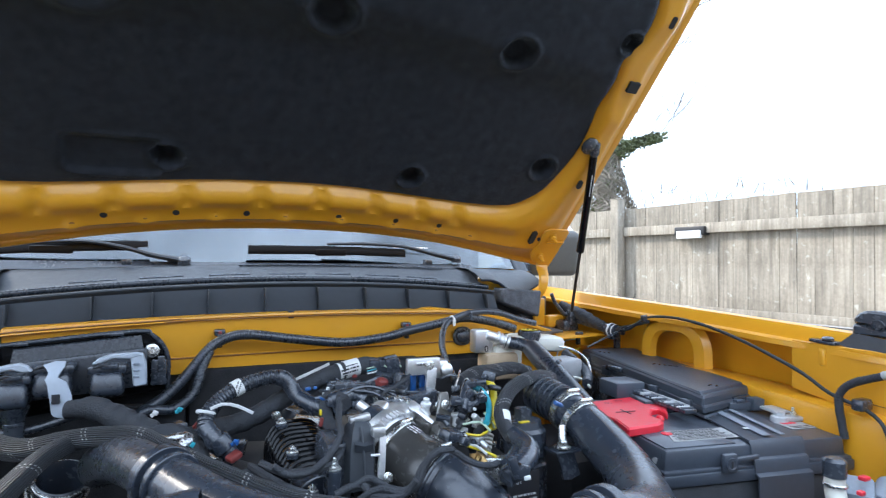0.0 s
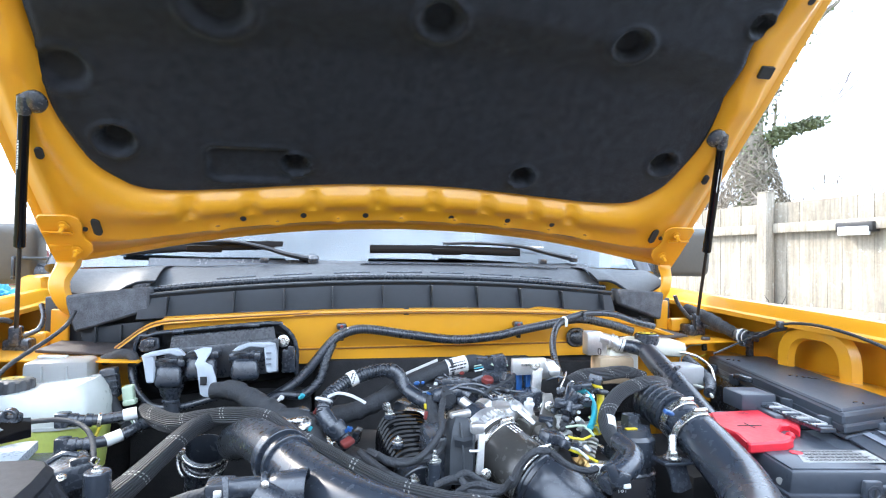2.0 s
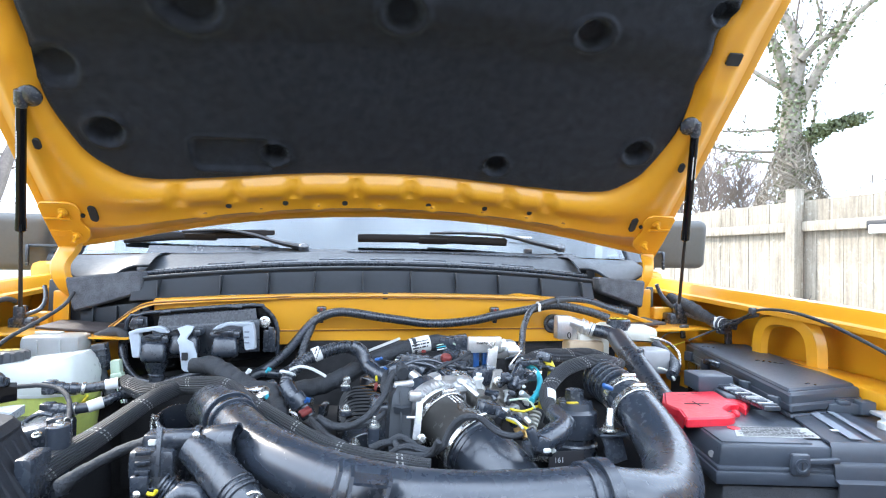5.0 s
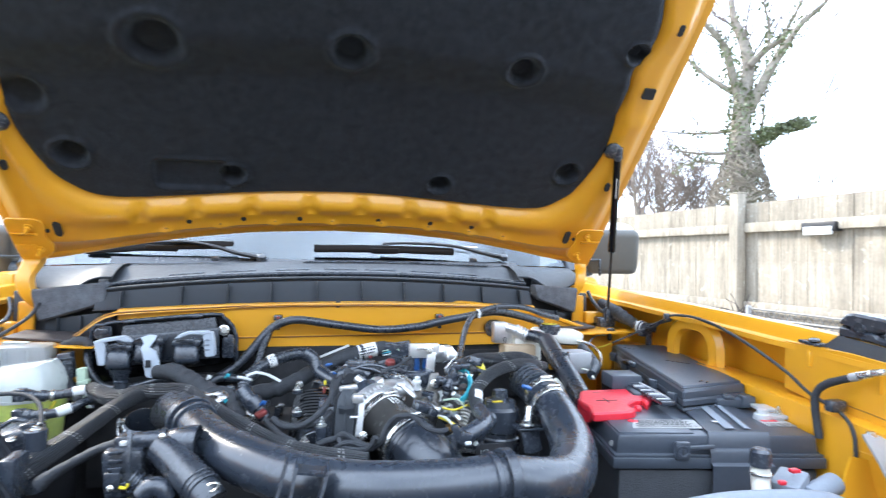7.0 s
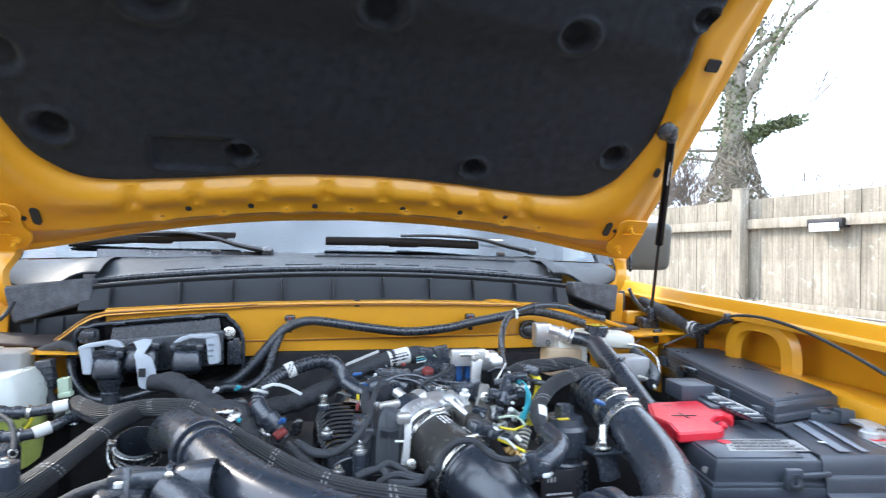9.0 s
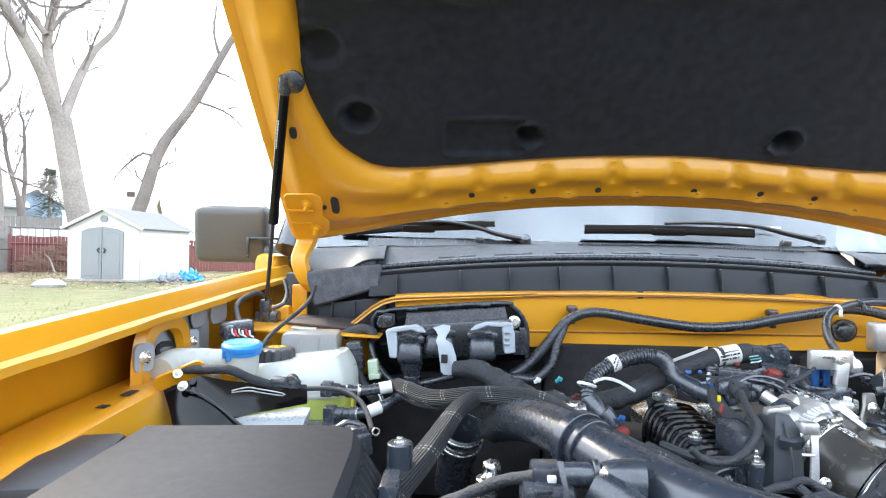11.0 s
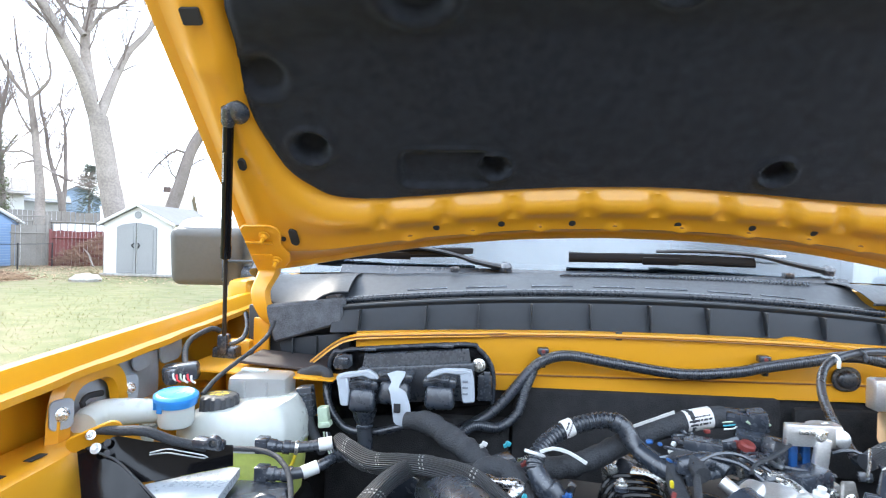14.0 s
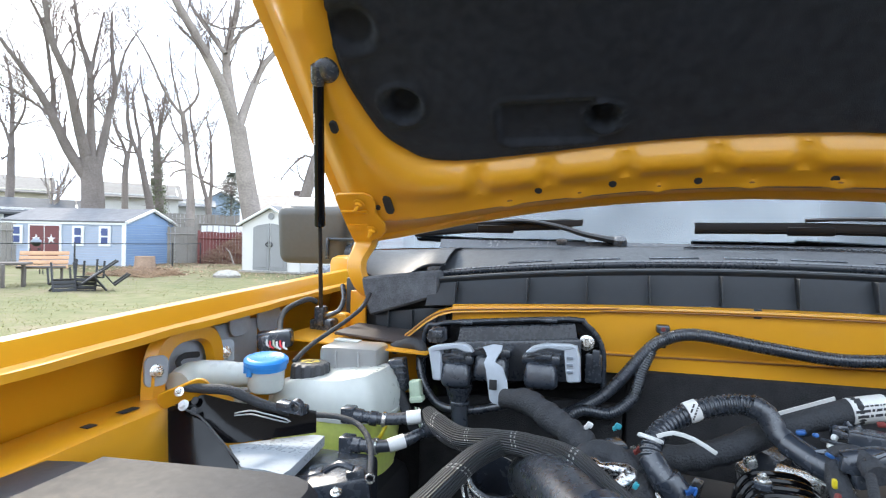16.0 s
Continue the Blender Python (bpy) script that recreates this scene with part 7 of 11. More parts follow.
bars("print", on_battery(-0.070, 0.058, 0.0340), BX, BY, [(-0.019, 0.0025, 0.10), (-0.014, 0.003, 0.105), (-0.008, 0.004, 0.09), (-0.002, 0.003, 0.10), (0.004, 0.004, 0.085), (0.010, 0.003, 0.095), (0.016, 0.003, 0.08), (0.020, 0.002, 0.09)], INK, bat, 0.0003, 12)
part("label", box(on_battery(0.138, 0.072, 0.0318), (0.050, 0.034, 0.001), 0.0003, TB), LABELGREY, bat)
bars("print", on_battery(0.138, 0.066, 0.0324), BX, BY, [(-0.010, 0.004, 0.04), (-0.003, 0.004, 0.042)], INK, bat, 0.0003, 15)
part("red_stripe", box(on_battery(0.132, 0.083, 0.0326), (0.028, 0.008, 0.0008), 0.0002, TB), RED, bat)
part("red_seal", lathe(on_battery(-0.118, 0.074, 0.0332), (0, 0, 1), [(0, 0.009), (0.001, 0.009)], 20), RED, bat)
part("white_dot", lathe(on_battery(-0.170, 0.030, 0.010), BX * -1 + Vector((0, -0.5, 0)), [(0, 0.005), (0.001, 0.005)], 14), LABELGREY, bat)
hp = part("handle_pivot", merged(box(on_battery(-0.066, -0.004, 0.010), (0.026, 0.010, 0.030), 0.006, TB), lathe(on_battery(-0.066, -0.009, 0.010), BY * -1, [(0, 0.010), (0.002, 0.010), (0.002, 0.007), (0.001, 0.006)], 20)), BATTERY, bat)
part("pivot_mark", box(on_battery(-0.066, -0.0105, 0.010), (0.002, 0.002, 0.010), 0, TB), MATTE, hp)
part("handle", box(on_battery(-0.035, -0.003, 0.015), (0.045, 0.008, 0.007), 0.002, (0, -4, TB[2])), BATTERY, bat)
STRAP = ((-0.012, -0.14), (-0.012, -0.020), (-0.012, -0.012), (-0.004, -0.009), (-0.003, 0.006), (-0.001, 0.010), (0.004, 0.012), (0.006, 0.028), (0.012, 0.036), (0.17, 0.037), (0.19, 0.03))
strap = part("hold_down_strap", sheet([[on_battery(a + 0.16 * max(b, 0), b, h) for b, h in STRAP] for a in (-0.018, -0.010, 0.010, 0.040, 0.070, 0.084)], 0.003), BATTERY, bat)
# Strips are greyed in place of the broad highlight along the strap.
for a, w in ((0.022, 0.016), (0.052, 0.010)):
    part("strap_highlight", sheet([[on_battery(a + w * s + 0.16 * b, b, 0.0392) for b in (0.02, 0.06, 0.10, 0.14, 0.165)] for s in (-0.5, 0.5)], 0.001), GREYTUBE, strap, "raised strip, greyed for the strap's broad highlight")
part("strap_dot", box(on_battery(0.018, 0.055, 0.0396), (0.010, 0.006, 0.001), 0.0003, TB), WHITE, strap)
rc = [(0.498, -0.030, 1.073), (0.642, -0.027, 1.073), (0.606, -0.116, 1.073), (0.571, -0.151, 1.073), (0.581, -0.118, 1.073), (0.565, -0.120, 1.073), (0.534, -0.148, 1.073), (0.530, -0.169, 1.073), (0.535, -0.176, 1.073), (0.523, -0.189, 1.073), (0.504, -0.197, 1.073), (0.438, -0.198, 1.073), (0.457, -0.149, 1.073), (0.454, -0.111, 1.073)]
red = part("terminal_cover", plate([(p[0], p[1]) for p in rc], (0, 0, 1.065), (1, 0, 0), (0, 1, 0), 0.016, 0.003), RED, bat, "red plastic positive terminal cover")
part("cover_skirt", sheet([[(0.499, -0.030, 1.072), (0.458, -0.103, 1.072), (0.460, -0.145, 1.072), (0.442, -0.191, 1.072)], [(0.500, -0.017, 1.040), (0.449, -0.112, 1.036), (0.459, -0.137, 1.040), (0.445, -0.180, 1.052)]], 0.002), RED, red)
part("cover_base", plate([(p[0], p[1]) for p in [(0.451, -0.167, 1.057), (0.540, -0.162, 1.057), (0.616, -0.105, 1.057), (0.671, -0.027, 1.057), (0.542, 0.030, 1.057)]], (0, 0, 1.056), (1, 0, 0), (0, 1, 0), 0.006, 0.002), BATTERY, bat)
pm0 = Vector((0.506, -0.118, 1.074))
part("plus_mark", merged(box(pm0, (0.040, 0.0016, 0.0008), 0, (0, 0, -8)), box(pm0, (0.0016, 0.030, 0.0008), 0, (0, 0, -8))), INK, red, "moulded plus sign")
bars("cover_marks", Vector((0.548, -0.054, 1.074)), BX, BY, [(0, 0.002, 0.018), (0.006, 0.002, 0.016)], INK, red, 0.0006, 5)
bars("cover_marks", Vector((0.516, -0.061, 1.074)), BX, BY, [(0, 0.002, 0.016), (0.005, 0.0015, 0.012)], INK, red, 0.0006, 6)
for q in ((0.596, -0.109, 1.066), (0.550, -0.150, 1.066)):
    part("cover_lobe", lathe(Vector(q) - Vector((0, 0, 0.008)), (0.3, -0.3, 1), [(0, 0.007), (0.010, 0.007), (0.013, 0.004), (0.0135, 0.0)], 16), RED, red)
neg = part("negative_terminal", merged(lathe(on_battery(0.128, 0.098, 0.030), (0, 0, 1), [(0, 0.015), (0.010, 0.014), (0.012, 0.010), (0.018, 0.009), (0.019, 0.0)], 18), box(on_battery(0.145, 0.098, 0.036), (0.050, 0.022, 0.008), 0.002, TB), box(on_battery(0.150, 0.130, 0.042), (0.030, 0.040, 0.006), 0.002, TB)), LEADGREY, bat, "bare grey lead clamp")
bolt("clamp_bolt", on_battery(0.158, 0.098, 0.041), (0, 0, 1), 0.006, neg, 0.008)
part("sensor", merged(box(on_battery(0.105, 0.168, 0.042), (0.060, 0.026, 0.018), 0.004, TB), box(on_battery(0.135, 0.160, 0.046), (0.025, 0.022, 0.022), 0.003, TB), box(on_battery(0.100, 0.160, 0.053), (0.020, 0.012, 0.006), 0.002, TB)), FUSEBOX, neg)
part("sensor_lead", tube([on_battery(0.06, 0.185, 0.042), on_battery(0.03, 0.19, 0.046), on_battery(0.0, 0.19, 0.042)], 0.006, seg=10), TAPE, neg)
part("tray", box(on_battery(0, 0.098, -0.20), (0.38, 0.22, 0.03), 0.006, TB), BATTERY, bat)

# ---- fuse box ----
fb = thing("fuse_box", (0.74, 0.10, 0.95), "dark grey fuse box with ribbed lid beside the wing", "fuse box")
fq = [(0.755, 0.325), (0.898, 0.292), (0.796, -0.145), (0.630, -0.178)]
ring_pts = [Vector((p[0], p[1], 1.098)) for p in fq]
cen = (ring_pts[0] + ring_pts[1] + ring_pts[2] + ring_pts[3]) / 4


def slab(pts, z0, z1, bev):
    o = Vector((0, 0, (z0 + z1) / 2))
    return plate([(p.x, p.y) for p in pts], o, (1, 0, 0), (0, 1, 0), z1 - z0, bev)


lidp = [p.lerp(cen, 0.03) for p in ring_pts]
def leaning(bm):
    """Follows the car's slight nose-down stance."""
    for v in bm.verts:
        v.co.z += 0.02 * (v.co.y - 0.05)
    return bm


part("base", leaning(slab([p.lerp(cen, 0.06) for p in ring_pts], 0.94, 1.076, 0.003)), PLASTIC, fb)
part("lid", leaning(slab(lidp, 1.070, 1.104, 0.004)), FUSEBOX, fb)
part("lid_rim", leaning(slab(ring_pts, 1.066, 1.072, 0.002)), FUSEBOX, fb)
part("lid_lower_step", leaning(slab([p.lerp(cen, 0.012) for p in ring_pts], 1.074, 1.088, 0.003)), FUSEBOX, fb)
part("lid_crown", leaning(slab([p.lerp(cen, 0.05) for p in lidp], 1.100, 1.1085, 0.004)), FUSEBOX, fb)
for f in (0.08, 0.30, 0.70, 0.92):
    q = lidp[3].lerp(lidp[0], f)
    part("lid_hook", box((q.x - 0.006, q.y, 1.080 + 0.02 * (q.y - 0.05)), (0.012, 0.022, 0.022), 0.003, (0, 0, 12)), FUSEBOX, fb)
for q, n in (((0.755, 0.245), 3), ((0.765, 0.075), 5), ((0.705, -0.125), 2)):
    for k in range(n):
        part("moulded_mark", box((q[0] + 0.006 * k, q[1] - 0.010 * k, 1.1095 + 0.02 * (q[1] - 0.05)), (0.010, 0.004, 0.0014), 0.0004, (0, 0, 20 + 25 * k)), PLASTIC, fb)
part("latch", box(lidp[3].lerp(lidp[0], 0.62) + Vector((-0.004, 0, -0.004)), (0.02, 0.05, 0.012), 0.003), PLASTIC, fb)
part("latch", merged(box(lidp[2].lerp(lidp[3], 0.25) + Vector((0, -0.004, -0.020)), (0.045, 0.014, 0.018), 0.003), box(lidp[2].lerp(lidp[3], 0.25) + Vector((0, -0.008, -0.030)), (0.07, 0.018, 0.010), 0.003)), PLASTIC, fb)
part("finger_tab", box(lidp[3].lerp(lidp[0], 0.5) + Vector((0.03, 0, 0.0065)), (0.035, 0.016, 0.004), 0.0015, (0, 0, 10)), FUSEBOX, fb)
part("side_cover", box((0.606, 0.003, 1.085), (0.065, 0.065, 0.03), 0.004, (0, 0, -8)), FUSEBOX, fb, "small square side cover")
part("terminal_block", merged(box((0.623, -0.030, 1.068), (0.05, 0.13, 0.02), 0.004, (0, 0, -15)), box((0.646, -0.060, 1.062), (0.03, 0.05, 0.022), 0.004, (0, 0, -15))), BATTERY, fb)
strip = part("terminal_strip", box((0.610, -0.090, 1.078), (0.026, 0.175, 0.008), 0.002, (0, 0, -7)), PLASTIC, fb, "ribbed black and zinc terminal strip")
for k in range(15):
    q = Vector((0.620, -0.010, 1.083)).lerp(Vector((0.600, -0.168, 1.0815)), k / 14)
    part("strip_rib", box(q, (0.024 if k % 3 else 0.018, 0.005, 0.004 if k % 2 else 0.006), 0.001, (0, 0, -14)), LEADGREY if k % 3 == 1 else BATTERY, strip)
part("strip_bar", tube([(0.630, -0.010, 1.085), (0.622, -0.080, 1.085), (0.612, -0.160, 1.083)], 0.0022, seg=6), LEADGREY, strip)
for k, q in enumerate([(0.633, 0.000, 1.071), (0.635, -0.030, 1.062), (0.635, -0.060, 1.052)]):
    part("terminal_rib", box((q[0], q[1], q[2] + 0.012), (0.04, 0.006, 0.006), 0.001, (0, 0, -20)), PLASTIC, fb)
bars("moulded_text", ring_pts[0].lerp(cen, 0.75) + Vector((0.02, 0, 0.0105)), (0.2, 1, 0), (-1, 0.2, 0), [(0, 0.008, 0.05), (-0.03, 0.006, 0.03)], PLASTIC, fb, 0.0003, 8)

# ---- wing-side fittings on the battery side ----
lead = hose("wing_cable", [(0.815, 0.299, 1.165), (0.815, 0.214, 1.170), (0.820, 0.158, 1.203), (0.820, 0.076, 1.212), (0.810, -0.031, 1.203), (0.800, -0.141, 1.178), (0.795, -0.238, 1.145), (0.795, -0.291, 1.117), (0.795, -0.348, 1.101), (0.790, -0.377, 1.079), (0.785, -0.387, 1.037), (0.780, -0.387, 0.975)], 0.003, TAPE, "thin black cable run along the inner wing", "cable", seg=10)
part("clip", box((0.820, 0.158, 1.203), (0.022, 0.016, 0.016), 0.004), PLASTIC, lead)
part("clip", box((0.795, -0.341, 1.109), (0.03, 0.02, 0.02), 0.005), PLASTIC, lead)
part("white_clip", merged(ring((0.810, 0.281, 1.167), (1, -0.6, 0), 0.005, 0.011, 0.006)), WHITE, lead)
hose("release_cable", [(0.820, 0.158, 1.201), (0.780, 0.239, 1.153), (0.720, 0.250, 1.126)], 0.0022, RUBBER, "thin black release cable crossing the corner", "cable", seg=8)
hh = hose("hinge_harness", [(0.800, 0.467, 1.213), (0.805, 0.431, 1.204), (0.810, 0.378, 1.191), (0.815, 0.340, 1.177), (0.820, 0.301, 1.165)], [0.013, 0.014, 0.015, 0.014, 0.013], TAPE, "thick taped harness from the hood hinge to a plug", "wiring loom", seg=16, lumps=0.12)
tip, aim = Vector((0.820, 0.273, 1.162)), (Vector([(0.820, 0.273, 1.162), (0.820, 0.241, 1.172), (0.820, 0.195, 1.183), (0.820, 0.147, 1.195)][1]) - Vector([(0.800, 0.467, 1.213), (0.805, 0.431, 1.204), (0.810, 0.378, 1.191), (0.815, 0.340, 1.177), (0.820, 0.301, 1.165)][3])).normalized()
plug = part("plug", merged(lathe(tip - aim * 0.020, aim, [(0, 0.012), (0.002, 0.0175), (0.020, 0.0175), (0.022, 0.015), (0.034, 0.015), (0.036, 0.009), (0.040, 0.0)], 22), box(tip + Vector((0, 0, -0.018)), (0.016, 0.022, 0.010), 0.002)), PLASTIC, hh, "black round plug with a white mark")
part("white_mark", merged(ring(tip - aim * 0.004, aim, 0.0176, 0.0183, 0.006, 24), ring(tip + aim * 0.008, aim, 0.0151, 0.0160, 0.003, 24)), WHITE, plug)
part("tail", tube([(0.820, 0.273, 1.162), (0.820, 0.241, 1.172), (0.820, 0.195, 1.183), (0.820, 0.147, 1.195)], 0.0032, seg=8), TAPE, hh)
wm = thing("washer_pump_hose", (0.80, 0.36, 1.1), "black corrugated tube tucked in the wing corner", "hose")
part("sleeve", tube([(0.812, 0.420, 1.176), (0.815, 0.360, 1.170), (0.818, 0.310, 1.166)], [0.008, 0.009, 0.008], seg=16, rib=0.0012, pitch=0.005), RUBBER, wm)
part("plug", merged(box((0.843, 0.290, 1.162), (0.05, 0.03, 0.024), 0.005, (0, 10, -20)), box((0.850, 0.290, 1.129), (0.014, 0.014, 0.06), 0.003)), PLASTIC, wm)
tc = thing("spare_battery_cable", (0.80, -0.33, 1.1), "heavy black cable ending in a bare terminal lug", "cable")
part("sleeve", tube([(0.785, -0.320, 1.050), (0.785, -0.312, 1.096), (0.785, -0.313, 1.122), (0.785, -0.332, 1.142), (0.785, -0.370, 1.159), (0.785, -0.391, 1.167)], [0.006, 0.006, 0.006, 0.0062, 0.006, 0.0055], seg=16, lumps=0.06, wrap=0.08, step=0.003), TAPE, tc)
part("white_band", tube([(0.785, -0.378, 1.1625), (0.785, -0.392, 1.1675)], 0.0068, seg=16), LABELGREY, tc)
part("lug", merged(cyl((0.785, -0.390, 1.167), (0.785, -0.412, 1.175), 0.0068, 0.0058, seg=16), box((0.785, -0.423, 1.179), (0.014, 0.020, 0.010), 0.003, (-14, 0, 0))), STEEL, tc)
ts = thing("trail_sight", (0.86, -0.40, 1.2), "black plastic tie-down handle bolted on the wing", "handle")
upper = [(0.842, -0.300, 1.235), (0.842, -0.302, 1.245), (0.842, -0.314, 1.256), (0.842, -0.328, 1.258), (0.842, -0.388, 1.253), (0.842, -0.490, 1.242), (0.842, -0.559, 1.231), (0.842, -0.559, 1.203), (0.842, -0.440, 1.221), (0.842, -0.438, 1.226), (0.842, -0.370, 1.234), (0.842, -0.369, 1.228)]
lower = [(0.842, -0.300, 1.235), (0.842, -0.369, 1.228), (0.842, -0.371, 1.223), (0.842, -0.439, 1.215), (0.842, -0.440, 1.221), (0.842, -0.559, 1.203), (0.842, -0.559, 1.163), (0.842, -0.490, 1.185), (0.842, -0.427, 1.199), (0.842, -0.393, 1.207), (0.842, -0.346, 1.214), (0.842, -0.298, 1.214)]
part("grip", merged(*[plate([(p[1], p[2]) for p in q], (0.857, 0, 0), (0, 1, 0), (0, 0, 1), 0.030, 0.004) for q in (upper, lower)]), SATIN, ts)
part("skirt", sheet([[(0.843, -0.303, 1.217), (0.843, -0.382, 1.209), (0.843, -0.440, 1.202), (0.843, -0.490, 1.190), (0.843, -0.560, 1.170)],
                     [(0.838, -0.292, 1.206), (0.838, -0.384, 1.196), (0.838, -0.436, 1.184), (0.838, -0.490, 1.172), (0.838, -0.560, 1.150)],
                     [(0.833, -0.282, 1.196), (0.833, -0.388, 1.180), (0.833, -0.432, 1.163), (0.833, -0.492, 1.154), (0.833, -0.560, 1.130)]], 0.003), MATTE, ts)
part("foot", box((0.834, -0.262, 1.199), (0.030, 0.046, 0.006), 0.002, (3, 0, 0)), PLASTIC, ts)
part("base", box((0.866, -0.45, 1.186), (0.03, 0.30, 0.012), 0.004, (3.5, 0, 0)), PLASTIC, ts)
for q in ((0.841, -0.341, 1.234), (0.841, -0.455, 1.224)):
    part("screw", lathe(q, (-1, 0, 0), [(0, 0.0065), (0.0015, 0.0065), (0.0015, 0.004), (0.0005, 0.0035), (0.0005, 0.0)], 16), PLASTIC, ts)
    part("screw_ring", ring(q, (-1, 0, 0), 0.0085, 0.0105, 0.003, 24), SATIN, ts)
part("base_bolt", lathe((0.826, -0.269, 1.203), (0, 0, 1), [(0, 0.010), (0.003, 0.010), (0.006, 0.006)], 16), PLASTIC, ts)
sup = thing("radiator_support", (0.80, -0.52, 0.95), "grey painted front support panel with rubber bump stop", "support panel")
part("panel", sheet([[(0.771, -0.410, 1.085), (0.742, -0.460, 1.065), (0.697, -0.520, 1.050), (0.663, -0.560, 1.033)], [(0.808, -0.410, 1.081), (0.796, -0.460, 1.069), (0.773, -0.520, 1.043), (0.759, -0.560, 1.022)]], 0.004), GALV, sup)
part("bump_stop", merged(lathe((0.752, -0.500, 1.037), (0, 0, 1), [(0, 0.014), (0.03, 0.014), (0.032, 0.022), (0.048, 0.024), (0.052, 0.020), (0.053, 0.0)], 24)), RUBBER, sup, "black rubber bump stop")
part("yellow_plug", lathe((0.788, -0.420, 1.065), (0, 0, 1), [(0, 0.009), (0.010, 0.008), (0.012, 0.0)], 16), YELLOW, sup)
bolt("panel_bolt", (0.786, -0.410, 1.080), (0, 0, 1), 0.007, sup)
part("yellow_leg", sheet([[(0.763, -0.400, 1.048), (0.794, -0.400, 1.041)], [(0.738, -0.410, 1.014), (0.800, -0.410, 1.004)], [(0.701, -0.430, 0.974), (0.788, -0.430, 0.965)]], 0.004), YELLOW, sup)
pl = thing("front_connector_group", (0.66, -0.46, 0.9), "grey sensor connectors with red locks by the battery", "connector")
part("plug", merged(box((0.624, -0.430, 1.027), (0.05, 0.04, 0.025), 0.006, (0, -15, 30)), cyl((0.635, -0.450, 1.014), (0.699, -0.430, 1.023), 0.016, seg=18)), GREYTUBE, pl)
part("red_lock", box((0.622, -0.440, 1.050), (0.014, 0.010, 0.006), 0.002), RED, pl)
part("red_lock", box((0.588, -0.455, 1.041), (0.010, 0.008, 0.006), 0.002), RED, pl)
part("clear_tube", tube([(0.569, -0.440, 1.016), (0.576, -0.430, 1.036), (0.575, -0.430, 1.056)], [0.0125, 0.0125, 0.012], seg=18), CREAM, pl, "milky clear hose end")
part("tube_band", ring((0.576, -0.430, 1.045), (0, 0, 1), 0.012, 0.0145, 0.005), STEEL, pl)
part("black_collar", lathe((0.575, -0.430, 1.056), (0, 0, 1), [(0, 0.014), (0.02, 0.014), (0.024, 0.010)], 18), PLASTIC, pl)
part("front_conduit", tube([(0.418, -0.500, 1.034), (0.475, -0.500, 1.038), (0.554, -0.500, 1.035), (0.618, -0.500, 1.027), (0.676, -0.500, 1.002)], 0.016, seg=18), GREYTUBE, pl, "grey-blue conduit")

# ---- control module on the bulkhead ----
ecu = thing("engine_control_module", (-0.37, 0.35, 1.05), "black engine control module with three latched connectors", "control module")
def facing(pts, thick, bev=0.001):
    """Flat outline in an upright plane across the car."""
    y = sum(p[1] for p in pts) / len(pts)
    return plate([(p[0], p[2]) for p in pts], (0, y, 0), (1, 0, 0), (0, 0, 1), thick, bev)


mo = [(-0.539, 0.360, 1.033), (-0.541, 0.360, 1.156), (-0.518, 0.360, 1.170), (-0.476, 0.360, 1.178), (-0.280, 0.360, 1.194), (-0.254, 0.360, 1.187), (-0.233, 0.360, 1.166), (-0.223, 0.360, 1.137), (-0.223, 0.360, 1.079)]
part("tray", facing(mo, 0.012, 0.003), GLOSSBLACK, ecu)
part("tray_rim", tube([(p[0], p[1] - 0.008, p[2]) for p in mo], 0.0045, seg=8), SATIN, ecu)
part("cover", sheet([[(-0.472, 0.345, 1.171), (-0.372, 0.345, 1.179), (-0.272, 0.345, 1.188)], [(-0.470, 0.338, 1.169), (-0.371, 0.338, 1.177), (-0.270, 0.338, 1.186)], [(-0.473, 0.334, 1.147), (-0.370, 0.334, 1.155), (-0.266, 0.334, 1.165)], [(-0.478, 0.322, 1.146), (-0.368, 0.322, 1.155), (-0.260, 0.322, 1.164)], [(-0.479, 0.320, 1.140), (-0.368, 0.320, 1.149), (-0.259, 0.320, 1.159)], [(-0.479, 0.325, 1.077), (-0.367, 0.325, 1.086), (-0.258, 0.325, 1.094)]], 0.004), RUBBER, ecu)
for a, b in ((770, 0), (880, 1)):
    part("cover_clip", box(((-0.464, 0.345, 1.178) if b == 0 else (-0.315, 0.345, 1.190)), (0.03, 0.010, 0.006), 0.002), SATIN, ecu)
bolt("module_bolt", (-0.251, 0.345, 1.156), (0, -1, 0.1), 0.0095, ecu)
part("foot", merged(box((-0.239, 0.345, 1.115), (0.028, 0.02, 0.05), 0.004), box((-0.235, 0.335, 1.132), (0.012, 0.01, 0.03), 0.002)), PLASTIC, ecu)
part("corner_clip", merged(facing([(-0.531, 0.335, 1.150), (-0.526, 0.335, 1.163), (-0.511, 0.335, 1.170), (-0.494, 0.335, 1.168), (-0.492, 0.335, 1.147), (-0.502, 0.335, 1.140), (-0.527, 0.335, 1.140)], 0.010, 0.002), box((-0.508, 0.325, 1.158), (0.020, 0.012, 0.014), 0.003)), PLASTIC, ecu)
